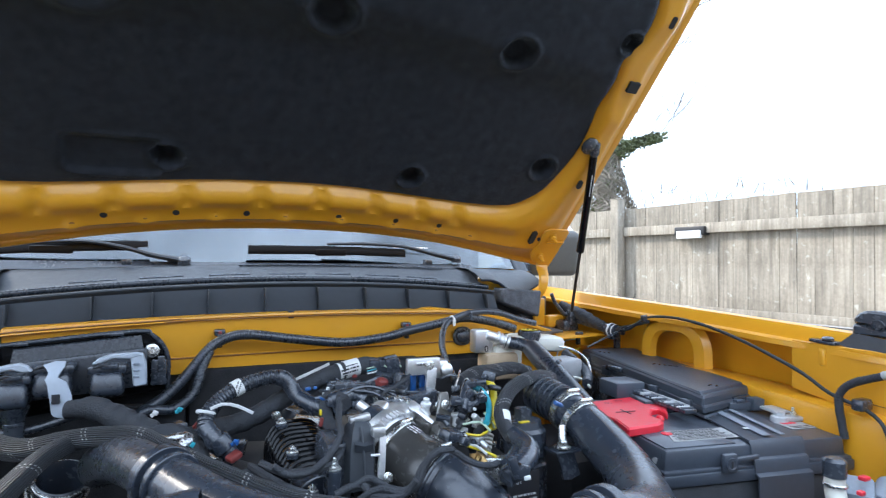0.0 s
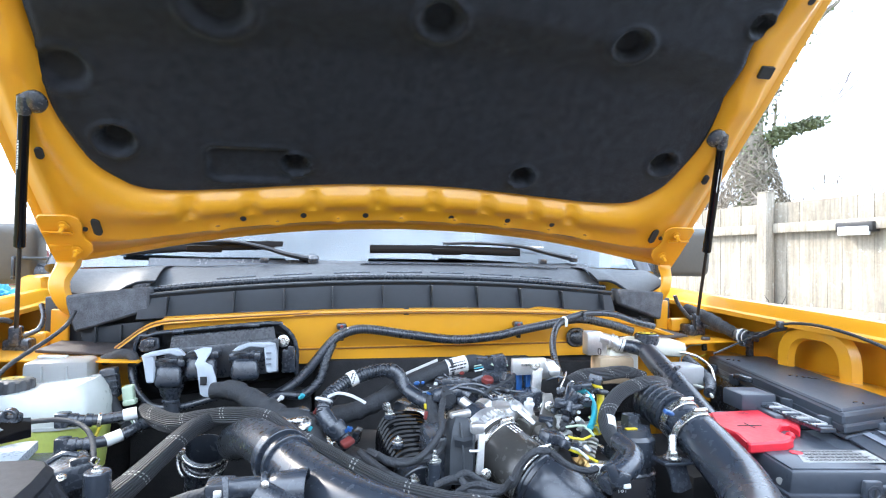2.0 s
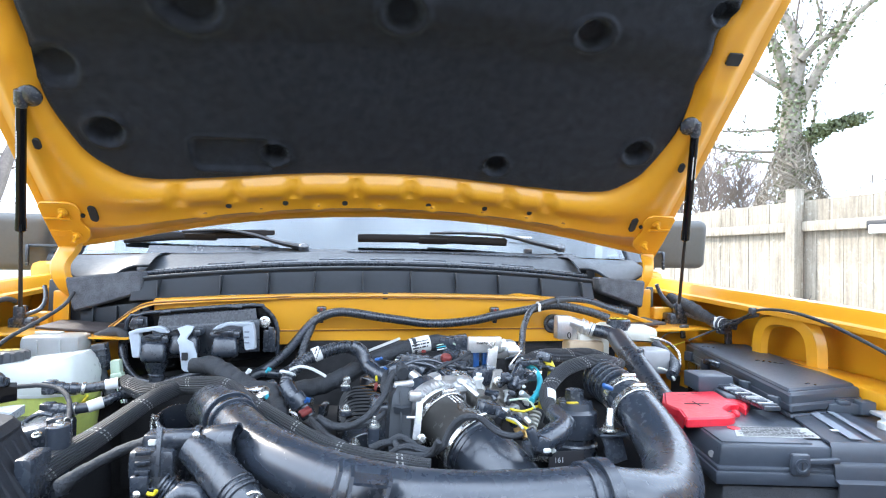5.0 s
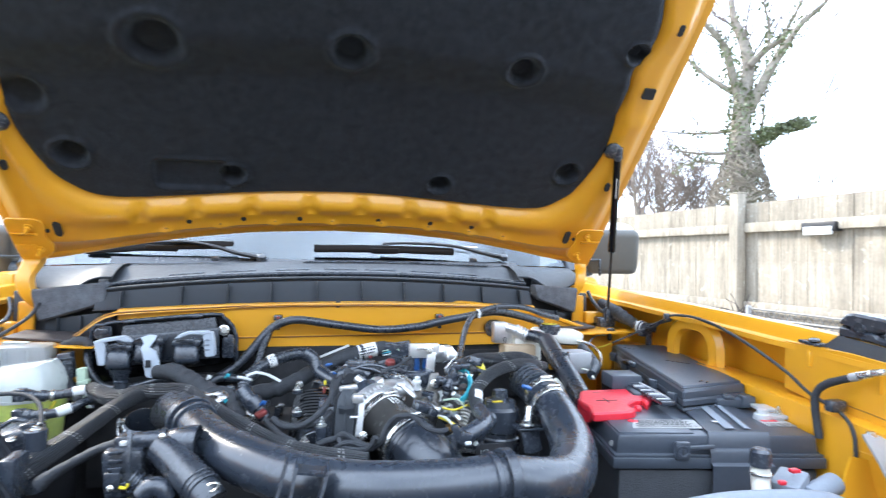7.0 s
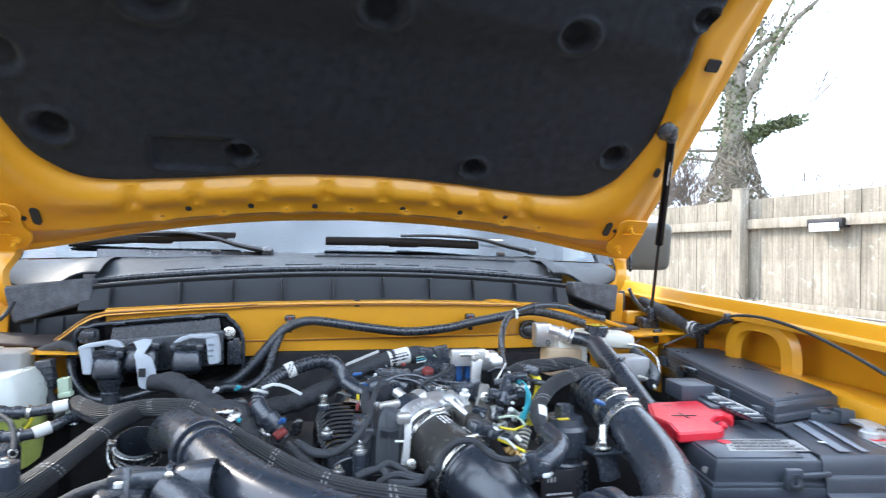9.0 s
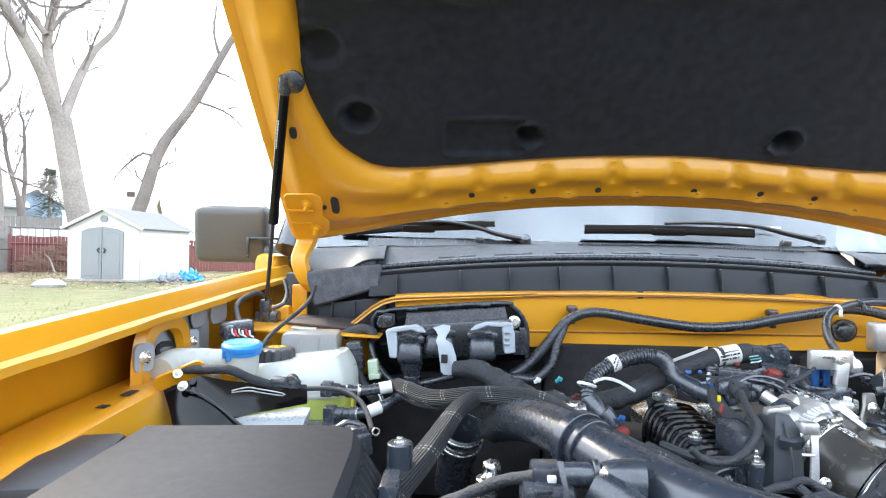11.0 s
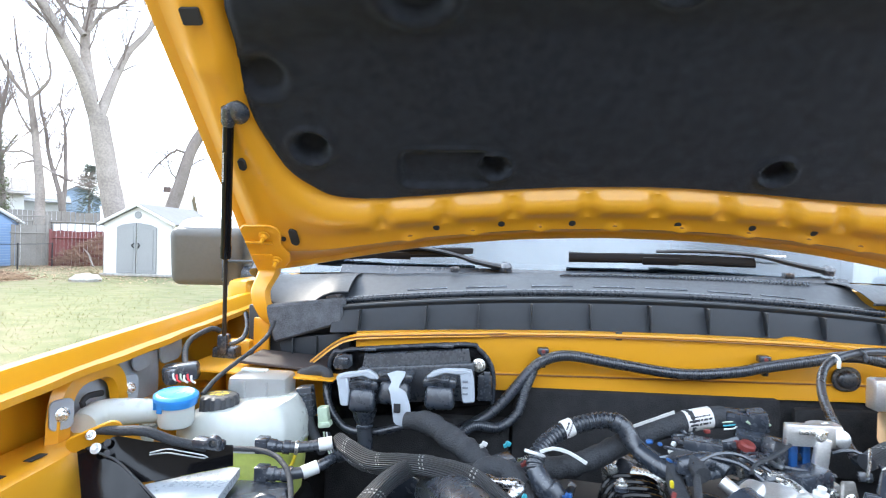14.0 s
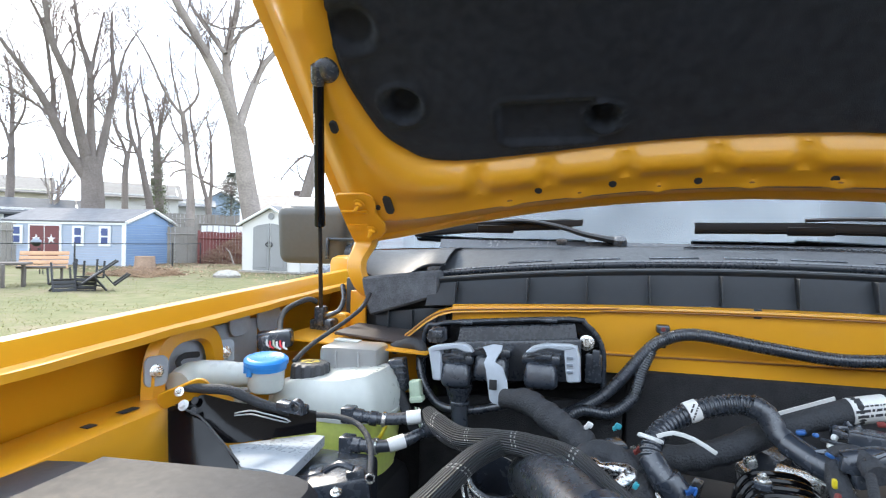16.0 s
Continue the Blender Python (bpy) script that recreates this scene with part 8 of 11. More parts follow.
for k, (q, w, boot) in enumerate((((-0.457, 0.270, 1.102), 0.050, [(-0.454, 0.272, 1.083), (-0.454, 0.272, 1.069), (-0.453, 0.272, 1.055), (-0.450, 0.268, 1.009)]), ((-0.402, 0.285, 1.114), 0.060, None), ((-0.319, 0.275, 1.111), 0.055, None))):
    c = part("connector", merged(box(q, (w, 0.045, 0.044), 0.012, (-12, 0, 3), 0.94, 3), box((q[0], q[1] + 0.012, q[2] + 0.026), (w + 0.006, 0.05, 0.014), 0.004), box((q[0] + 0.004, q[1] - 0.004, q[2] + 0.032), (w * 0.5, 0.03, 0.008), 0.002)), SATIN, ecu, "satin black moulded connector")
    part("latch_top", tube([(q[0] - w * 0.4, q[1] - 0.010, q[2] + 0.030), (q[0] - w * 0.1, q[1] - 0.018, q[2] + 0.036), (q[0] + w * 0.3, q[1] - 0.012, q[2] + 0.030)], 0.0025, seg=8), MATTE, c)
    if boot:
        part("boot", tube(boot, [0.023, 0.019, 0.0145, 0.0135], seg=18), RUBBER, c)
        part("boot_ring", ring(boot[2], (0, 0, 1), 0.014, 0.0165, 0.006), PLASTIC, c)
L1 = part("lever", merged(facing([(-0.503, 0.262, 1.146), (-0.484, 0.262, 1.150), (-0.480, 0.262, 1.130), (-0.479, 0.262, 1.095), (-0.483, 0.262, 1.093), (-0.494, 0.262, 1.094), (-0.498, 0.262, 1.120)], 0.022, 0.002), facing([(-0.499, 0.258, 1.147), (-0.489, 0.258, 1.151), (-0.445, 0.258, 1.158), (-0.433, 0.258, 1.153), (-0.426, 0.258, 1.143), (-0.441, 0.258, 1.143), (-0.454, 0.258, 1.148), (-0.483, 0.258, 1.143), (-0.496, 0.258, 1.139)], 0.016, 0.002)), LEVER, ecu, "pale grey-blue locking lever")
L2 = part("lever", sheet([[(-0.413, 0.262, 1.152), (-0.408, 0.256, 1.148), (-0.403, 0.250, 1.140), (-0.407, 0.244, 1.130), (-0.403, 0.242, 1.120), (-0.399, 0.240, 1.095), (-0.396, 0.240, 1.073), (-0.391, 0.240, 1.068)], [(-0.395, 0.262, 1.158), (-0.394, 0.256, 1.150), (-0.394, 0.250, 1.141), (-0.397, 0.244, 1.131), (-0.389, 0.242, 1.121), (-0.384, 0.240, 1.097), (-0.383, 0.240, 1.074), (-0.381, 0.240, 1.066)],
                          [(-0.380, 0.262, 1.157), (-0.381, 0.256, 1.149), (-0.387, 0.250, 1.139), (-0.389, 0.244, 1.133), (-0.376, 0.242, 1.125), (-0.368, 0.240, 1.102), (-0.366, 0.240, 1.078), (-0.372, 0.240, 1.069)]], 0.004), LEVER, ecu, "pale grey-blue locking lever")
# Window is a dark patch on the lever, not an opening; shade as colour.
part("lever_window", box(Vector((-0.394, 0.240, 1.098)) + Vector((0.004, -0.003, 0)), (0.012, 0.003, 0.016), 0.001), DARK, L2)
L3 = part("lever", merged(facing([(-0.283, 0.266, 1.159), (-0.263, 0.266, 1.164), (-0.258, 0.266, 1.145), (-0.256, 0.266, 1.109), (-0.273, 0.266, 1.106), (-0.278, 0.266, 1.109)], 0.022, 0.002), facing([(-0.343, 0.262, 1.149), (-0.332, 0.262, 1.159), (-0.314, 0.262, 1.165), (-0.270, 0.262, 1.166), (-0.262, 0.262, 1.161), (-0.283, 0.262, 1.156), (-0.310, 0.262, 1.158), (-0.332, 0.262, 1.149)], 0.016, 0.002)), LEVER, ecu, "pale grey-blue locking lever")
for k in range(3):
    part("lever_slot", box(Vector((-0.273, 0.253, 1.146)) + Vector((0, 0, -0.011 * k)), (0.010, 0.003, 0.004), 0.0008), GREYTUBE, L3)
hose("module_side_lead", [(-0.597, 0.340, 1.123), (-0.563, 0.335, 1.135), (-0.542, 0.330, 1.132), (-0.533, 0.325, 1.113)], [0.010, 0.011, 0.010, 0.009], TAPE, "taped lead beside the control module", "cable", seg=12)
hose("module_down_lead", [(-0.542, 0.330, 1.116), (-0.531, 0.310, 1.081), (-0.495, 0.290, 1.043), (-0.442, 0.280, 1.040), (-0.392, 0.280, 1.051), (-0.362, 0.280, 1.060)], 0.007, RUBBER, "black lead drooping under the control module", "cable", seg=10)
jp = thing("junction_plug", (-0.55, 0.28, 1.05), "dark multi-way plug with coloured wires", "connector")
part("plug", box((-0.563, 0.280, 1.091), (0.028, 0.026, 0.056), 0.003, (0, -8, 0)), PLASTIC, jp)
for k, m in enumerate((BLUE, WHITE, GREYTUBE, PLASTIC)):
    q = Vector((-0.563, 0.272, 1.066)) + Vector((0.006 * k - 0.008, -0.002, 0))
    part("wire", tube([q, q + Vector((0.002, 0, -0.02)), q + Vector((0.008, 0.004, -0.05))], 0.0018, seg=6), m, jp)
for k in range(4):
    part("plug_rib", box(Vector((-0.561, 0.264, 1.108)) + Vector((0, 0, -0.012 * k)), (0.03, 0.004, 0.004), 0.001, (0, -8, 0)), SATIN, jp)
part("tail", tube([(-0.557, 0.270, 1.062), (-0.537, 0.250, 1.035), (-0.516, 0.220, 1.024)], 0.009, seg=12), TAPE, jp)
gp = thing("pale_green_plug", (-0.52, 0.26, 1.02), "pale green plug hanging beside the module", "connector")
part("body", merged(box((-0.525, 0.260, 1.072), (0.019, 0.02, 0.034), 0.003, (0, -6, 0)), box((-0.521, 0.255, 1.059), (0.022, 0.022, 0.010), 0.003, (0, -8, 0))), GREENISH, gp)
for k, m in enumerate((GREENISH, WHITE, PLASTIC)):
    q = Vector((-0.522, 0.250, 1.046)) + Vector((0.005 * k, 0, 0))
    part("wire", tube([q, q + Vector((0.004, 0, -0.02)), q + Vector((0.016, -0.01, -0.04))], 0.0016, seg=6), m, gp)
hose("yellow_wire", [(-0.557, 0.120, 1.015), (-0.546, 0.150, 1.024), (-0.554, 0.200, 1.030)], 0.003, YWIRE, "thin yellow wire below the quick connectors", "cable", seg=8)

# ---- coolant tank ----
tank = thing("coolant_tank", (-0.66, 0.24, 0.85), "translucent white coolant tank, yellow-green coolant showing", "coolant tank")


def tank_shell(z0, z1, grow0, grow1):
    """Rounded body with vertical flutes between two heights."""
    rows = []
    n = 56
    for k in range(9):
        f = k / 8
        z = z0 + (z1 - z0) * f
        dome = grow0 + (grow1 - grow0) * (f ** 3.0 if grow1 < 1 else f)
        row = []
        for i in range(n):
            a = 2 * math.pi * i / n
            c, s = math.cos(a), math.sin(a)
            sq = lambda v: math.copysign(abs(v) ** 0.55, v)
            flute = 1 + 0.018 * math.cos(a * 9)
            row.append((-0.657 + 0.104 * sq(c) * dome * flute, 0.235 + 0.085 * sq(s) * dome * flute, z + 0.012 * f * f * c * (z1 > 1.06)))
        rows.append(row + [row[0]])
    cap = [[(-0.657 + (p[0] + 0.657) * q, 0.235 + (p[1] - 0.235) * q, z1 + (p[2] - z1) * q + 0.004 * (1 - q)) for p in rows[-1]] for q in (0.8, 0.5, 0.2, 0.02)]
    bm = sheet(rows + cap, 0)
    bmesh.ops.remove_doubles(bm, verts=bm.verts, dist=1e-5)
    return bm


part("lower_shell", tank_shell(0.945, 1.040, 0.90, 1.0), COOLANT, tank, "yellow-green coolant behind the plastic")
part("seam", tank_shell(1.039, 1.045, 1.02, 1.02), TANK, tank)
part("upper_shell", tank_shell(1.044, 1.098, 1.0, 0.80), TANK, tank)
part("rear_chamber", merged(box((-0.650, 0.288, 1.085), (0.108, 0.075, 0.104), 0.010, (0, 0, 4)), box((-0.628, 0.249, 1.100), (0.004, 0.006, 0.06), 0.0015), box((-0.668, 0.247, 1.100), (0.004, 0.006, 0.06), 0.0015)), CLEARTANK, tank, "clearer raised chamber of the tank")
part("chamber_tab", box((-0.672, 0.305, 1.1385), (0.048, 0.020, 0.004), 0.0015, (0, 2, 0)), TANK, tank)
cc = Vector((-0.694, 0.208, 1.103))
part("neck", cyl(cc + Vector((0, 0, -0.05)), cc + Vector((0, 0, -0.012)), 0.029, seg=28), TANK, tank)
rows = []
for d, r in ((-0.020, 0.0305), (-0.018, 0.0325), (0.010, 0.0305), (0.013, 0.0275), (0.014, 0.002)):
    row = [(cc.x + (r + 0.0012 * (1 if i % 6 < 3 else -1) * (d < 0.012)) * math.cos(2 * math.pi * i / 72), cc.y + (r + 0.0012 * (1 if i % 6 < 3 else -1) * (d < 0.012)) * math.sin(2 * math.pi * i / 72), cc.z + d) for i in range(72)]
    rows.append(row + [row[0]])
bm = sheet(rows, 0)
bmesh.ops.remove_doubles(bm, verts=bm.verts, dist=1e-5)
cap = part("cap", bm, MATTE, tank, "black knurled pressure cap")
bars("cap_print", cc + Vector((0, 0, 0.0148)), (1, 0, 0), (0, 1, 0), [(-0.014, 0.005, 0.024), (-0.004, 0.005, 0.034), (0.006, 0.005, 0.028)], YELLOWMARK, cap, 0.0004, 21)

# ---- washer filler ----
wf = thing("washer_filler", (-0.76, 0.12, 1.05), "translucent washer filler neck with bright blue cap", "washer filler")
wc = Vector((-0.732, 0.135, 1.135))
part("cup", lathe(wc + Vector((0, 0, -0.055)), (0, 0, 1), [(0, 0.0), (0.001, 0.019), (0.004, 0.025), (0.010, 0.0275), (0.046, 0.0285), (0.05, 0.0285)], 32), TANK, wf)
part("pipe", tube([tuple(wc + Vector((-0.01, 0, -0.028))), *[(-0.773, 0.130, 1.106), (-0.807, 0.110, 1.109), (-0.834, 0.090, 1.107), (-0.834, 0.060, 1.101)]], [0.019, 0.019, 0.021, 0.023, 0.02], seg=20), TANK, wf)
part("lower_pipe", tube([(-0.785, 0.150, 1.085), (-0.796, 0.160, 1.062), (-0.811, 0.170, 1.025)], [0.014, 0.015, 0.015], seg=16), TANK, wf)
bc = part("blue_cap", merged(lathe(wc + Vector((0, 0, -0.010)), (0.05, -0.1, 1), [(-0.006, 0.0295), (-0.006, 0.0315), (0.001, 0.0315), (0.002, 0.034), (0.008, 0.034), (0.011, 0.031), (0.012, 0.027), (0.0108, 0.025), (0.0115, 0.0)], 36), box(wc + Vector((-0.012, -0.027, -0.016)), (0.008, 0.005, 0.020), 0.001)), BLUECAP, wf, "bright blue snap cap")
part("cap_hinge", box(wc + Vector((-0.022, -0.022, -0.013)), (0.005, 0.006, 0.018), 0.001), BLUECAP, bc)
for p, ax2 in (((-0.837, 0.021, 1.129), (0.9, -0.4, 0.1)), ((-0.838, 0.178, 1.128), (0.9, -0.4, 0.1))):
    f = thing("mounting_bolt", p, "zinc bolt and washer in the wing bracket", "bolt", "wing bracket bolts")
    part("washer", plate(rounded(0.034, 0.044, 0.010), Vector(p) - Vector(ax2) * 0.002, (0.4, 0.9, 0), (0, 0, 1), 0.004, 0.001), BLUEGREY, f)
    bolt("nut", p, ax2, 0.0075, f, 0.006)
part("gusset", box((-0.868, 0.185, 1.12), (0.01, 0.25, 0.10), 0.004), BLUEGREY, car)
part("gusset", plate(rounded(0.06, 0.05, 0.02), (-0.855, 0.24, 1.17), (0, 1, 0), (0, 0, 1), 0.004), BLUEGREY, car)
part("gusset", plate(rounded(0.08, 0.05, 0.02), (-0.858, 0.34, 1.165), (0, 1, 0), (0, 0, 1), 0.004), BLUEGREY, car)

# Slots here are dark pieces on the surface, coloured for the shade inside.
part("gusset_slot", tube([(-0.846, 0.082, 1.118), (-0.846, 0.074, 1.131), (-0.846, 0.088, 1.138), (-0.846, 0.120, 1.134)], 0.0035, seg=8, flat=1.4), DARK, car, "dark bead drawn as a curved slot")
part("ledge_emboss", ellipsoid((-0.836, 0.150, 1.1825), (0.018, 0.034, 0.006)), YELLOW, car)
part("ledge_slot", box((-0.834, 0.204, 1.1855), (0.008, 0.016, 0.0015), 0.0005), DARK, car, "dark plate drawn as a slot in the ledge")

# earth strap, black relay bracket, pale module top
gs = thing("earth_strap", (-0.82, 0.0, 1.08), "black earth cable bolted to a yellow lug", "cable")
part("lug", plate(rounded(0.075, 0.028, 0.013), (-0.773, 0.000, 1.108), (0.88, 0.25, 0.40), (-0.2, -0.5, 0.84), 0.004), YELLOW, gs)
bolt("lug_bolt", (-0.772, -0.010, 1.113), (0.2, -0.8, 0.5), 0.005, gs, 0.005)
part("sleeve", tube([(-0.770, 0.000, 1.117), (-0.733, 0.000, 1.118), (-0.701, 0.000, 1.119), (-0.673, 0.020, 1.101), (-0.634, 0.040, 1.085)], [0.006, 0.0068, 0.0068, 0.0065, 0.006], seg=14), TAPE, gs)
hose("pressure_line", [(-0.604, 0.060, 1.079), (-0.565, 0.050, 1.083), (-0.534, 0.040, 1.080), (-0.511, 0.020, 1.073), (-0.497, 0.000, 1.061), (-0.485, -0.030, 1.046)], 0.0036, TAPE, "thin black line curving past the connectors", "hose", seg=10)
rb = thing("relay_bracket", (-0.75, 0.02, 1.0), "glossy black bent bracket beside the coolant tank", "bracket")
part("face", sheet([[(-0.795, 0.000, 1.094), (-0.775, 0.005, 1.099), (-0.747, 0.010, 1.107), (-0.711, 0.020, 1.098), (-0.675, 0.030, 1.093), (-0.623, 0.040, 1.091), (-0.599, 0.050, 1.088)], [(-0.767, -0.005, 1.087), (-0.751, 0.000, 1.078), (-0.734, 0.005, 1.071), (-0.707, 0.015, 1.070), (-0.672, 0.025, 1.070), (-0.620, 0.035, 1.074), (-0.596, 0.045, 1.073)],
                    [(-0.730, -0.010, 1.067), (-0.723, 0.000, 1.055), (-0.708, 0.005, 1.046), (-0.686, 0.010, 1.048), (-0.660, 0.020, 1.052), (-0.619, 0.035, 1.057), (-0.596, 0.045, 1.060)]], 0.002), GLOSSBLACK, rb)
part("wing", sheet([[(-0.799, 0.000, 1.091), (-0.770, -0.005, 1.090), (-0.739, -0.010, 1.082), (-0.706, -0.020, 1.067), (-0.676, -0.030, 1.050), (-0.650, -0.040, 1.036)], [(-0.772, -0.030, 1.063), (-0.752, -0.030, 1.061), (-0.731, -0.030, 1.056), (-0.707, -0.035, 1.048), (-0.679, -0.040, 1.041), (-0.652, -0.045, 1.035)], [(-0.753, -0.050, 1.030), (-0.730, -0.050, 1.031), (-0.707, -0.050, 1.032), (-0.683, -0.050, 1.033), (-0.664, -0.050, 1.034), (-0.651, -0.050, 1.033)]], 0.002), GLOSSBLACK, rb)
part("edge", tube([(-0.761, -0.012, 1.091), (-0.734, -0.016, 1.085), (-0.704, -0.026, 1.071), (-0.674, -0.036, 1.054), (-0.648, -0.046, 1.040)], 0.0016, seg=6), MATTE, rb)
part("pressed_line", tube([(-0.701, 0.012, 1.085), (-0.680, 0.018, 1.089), (-0.665, 0.020, 1.087), (-0.630, 0.026, 1.080), (-0.629, 0.026, 1.076), (-0.665, 0.020, 1.082), (-0.680, 0.018, 1.084), (-0.701, 0.012, 1.082)], 0.0011, seg=6), GALV, rb)
bolt("bracket_bolt", (-0.763, -0.012, 1.096), (0, -0.8, 0.5), 0.0055, rb, 0.0, WHITE)
for q in ((-0.754, 0.000, 1.100), (-0.748, -0.010, 1.089)):
    part("nib", lathe(q, (0, -0.8, 0.4), [(0, 0.005), (0.002, 0.005), (0.002, 0.003)], 12), MATTE, rb)
part("clip", merged(box((-0.627, 0.035, 1.094), (0.045, 0.02, 0.014), 0.005, (0, 6, 0)), ring((-0.615, 0.025, 1.099), (0, 1, 0.2), 0.006, 0.010, 0.010)), PLASTIC, rb)
pm = thing("pale_module", (-0.62, 0.05, 1.0), "pale translucent module cover below the bracket", "module")
part("lid", sheet([[(-0.700, 0.000, 1.046), (-0.661, 0.036, 1.046), (-0.615, 0.073, 1.046), (-0.598, 0.074, 1.046)], [(-0.643, -0.055, 1.044), (-0.613, -0.053, 1.044), (-0.585, -0.058, 1.044), (-0.584, -0.042, 1.044)]], 0.014), FROSTED, pm)
part("body", box((-0.60, 0.03, 0.985), (0.16, 0.12, 0.08), 0.01), PLASTIC, pm)
ml = thing("latch_block", (-0.52, -0.03, 0.98), "black moulded connector block with latches", "connector")
part("block", merged(box((-0.530, -0.020, 1.024), (0.075, 0.07, 0.035), 0.006, (0, -8, 25)), box((-0.551, 0.000, 1.027), (0.05, 0.045, 0.016), 0.004, (0, -8, 25)), box((-0.503, -0.030, 1.037), (0.022, 0.02, 0.03), 0.003, (0, -8, 25)), box((-0.560, -0.020, 1.029), (0.018, 0.03, 0.022), 0.003, (0, -8, 25))), PLASTIC, ml)
part("latch", tube([(-0.534, -0.050, 1.051), (-0.516, -0.050, 1.062), (-0.498, -0.050, 1.059)], 0.004, seg=8), SATIN, ml)
part("ring", ring((-0.477, -0.050, 1.050), (0.4, -1, 0.2), 0.004, 0.006, 0.004), STEEL, ml)
bolt("block_bolt", (-0.514, -0.060, 1.033), (0, -0.4, 1), 0.005, ml)

# quick-connect coolant lines with white tape
for pts, tp, nm in (([(-0.582, 0.120, 1.065), (-0.560, 0.125, 1.062), (-0.531, 0.130, 1.060), (-0.502, 0.135, 1.063), (-0.477, 0.140, 1.066)], [(-0.497, 0.135, 1.064), (-0.477, 0.140, 1.067)], "upper"), ([(-0.570, 0.090, 1.033), (-0.549, 0.090, 1.033), (-0.529, 0.095, 1.032), (-0.503, 0.105, 1.035), (-0.479, 0.120, 1.044), (-0.468, 0.140, 1.047)], [(-0.512, 0.100, 1.033), (-0.492, 0.112, 1.039)], "lower")):
    q = thing("quick_connect_line", pts[0], "black quick-connect coolant line marked with white tape", "hose", "quick-connect coolant lines")
    part("line", tube(pts, 0.0088, seg=14), RUBBER, q)
    d = Vector(pts[1]) - Vector(pts[0])
    part("coupler", merged(box(Vector(pts[0]), (0.02, 0.022, 0.024), 0.003), lathe(pts[0], d, [(0, 0.011), (0.02, 0.011), (0.022, 0.009), (0.03, 0.009), (0.032, 0.011), (0.042, 0.011)], 18)), PLASTIC, q)
    part("clip_ring", ring(pts[2], d, 0.009, 0.0115, 0.006), STEEL, q)
    part("white_tape", tube(tp, 0.0102, seg=18), WHITE, q, "white tape band")
hose("black_elbow_line", [(-0.468, 0.140, 1.047), (-0.449, 0.130, 1.056), (-0.433, 0.120, 1.059)], 0.011, RUBBER, "short black hose under the braided loom", "hose", seg=12)

# wiring plug on the wing and leads to the strut foot
wp = thing("wing_plug", (-0.78, 0.22, 1.13), "black multi-way plug with bundled coloured wires", "connector")
part("body", merged(box((-0.781, 0.240, 1.144), (0.06, 0.035, 0.032), 0.007, (0, -6, 20)), box((-0.788, 0.220, 1.140), (0.02, 0.03, 0.028), 0.005, (0, -6, 20))), PLASTIC, wp)
for k, m in enumerate((WHITE, RED, GREENISH, WHITE, RED, WHITE)):
    q = Vector((-0.779, 0.205, 1.148)) + Vector((0.0065 * k, 0.004, -0.002 * (k % 2)))
    part("wire", tube([q, q + Vector((0.003, -0.004, -0.008)), q + Vector((0.009, -0.002, -0.012))], 0.0018, seg=6), m, wp)
part("tail", tube([(-0.779, 0.250, 1.153), (-0.802, 0.290, 1.172), (-0.810, 0.330, 1.188), (-0.796, 0.380, 1.201), (-0.788, 0.400, 1.194)], 0.0055, seg=10), TAPE, wp)
hose("tower_lead", [(-0.721, 0.200, 1.117), (-0.717, 0.240, 1.134), (-0.705, 0.290, 1.152), (-0.691, 0.330, 1.168), (-0.679, 0.380, 1.190), (-0.679, 0.420, 1.214)], 0.004, TAPE, "taped lead climbing over the tower shelf", "cable", seg=10)
hose("pedestal_lead", [(-0.769, 0.410, 1.165), (-0.747, 0.420, 1.176), (-0.746, 0.440, 1.198), (-0.759, 0.460, 1.225)], 0.005, RUBBER, "short black lead at the hinge pedestal", "cable", seg=10)

# ---- air cleaner box ----
ab = thing("air_cleaner_box", (-0.62, -0.30, 0.85), "matte charcoal air cleaner box with ribbed side", "air box")
lidz = 1.089
top = [(-0.738, -0.165), (-0.508, -0.146), (-0.477, -0.176), (-0.466, -0.340)]
A, B, C, D = (Vector((p[0], p[1], lidz)) for p in top)
rear_l, rear_r = A, B
front_r = C + (D - C) * 1.6
front_l = Vector((A.x + 0.008, front_r.y, lidz))
rim = [rear_l.lerp(front_l, 0.12), rear_l, rear_l.lerp(rear_r, 0.1), rear_l.lerp(rear_r, 0.85) + Vector((0, 0.004, 0)), rear_r, rear_r.lerp(C, 0.5) + Vector((0.006, 0.004, 0)), C, C.lerp(front_r, 0.2) + Vector((0.004, 0, 0)), front_r, front_l]
part("lid", slab(rim, 1.066, 1.089, 0.011), AIRBOX, ab)
part("lid_shelf", box((-0.775, -0.245, 1.062), (0.075, 0.16, 0.03), 0.008, (0, 0, 14)), MATTE, ab)
sk = [(rear_l, rear_l + Vector((-0.01, 0.01, -0.06))), (rear_r, rear_r + Vector((0.005, 0.012, -0.06))), (C, C + Vector((0.035, 0, -0.075))), (front_r, front_r + Vector((0.06, -0.01, -0.09))), (front_l, front_l + Vector((-0.01, -0.02, -0.09)))]
part("skirt", sheet([[a + Vector((0, 0, -0.012)) for a, b in sk], [b for a, b in sk]], 0.004), AIRBOX, ab)
part("base", slab([b for a, b in sk], 0.86, 1.015, 0.008), PLASTIC, ab)
for k in range(12):
    f = (k + 0.5) / 12
    a, b = sk[2][0].lerp(sk[3][0], f), sk[2][1].lerp(sk[3][1], f)
    part("side_rib", tube([a + Vector((0.004, 0, -0.02)), b + Vector((0.003, 0, 0.0))], 0.004, seg=6), AIRBOX, ab)
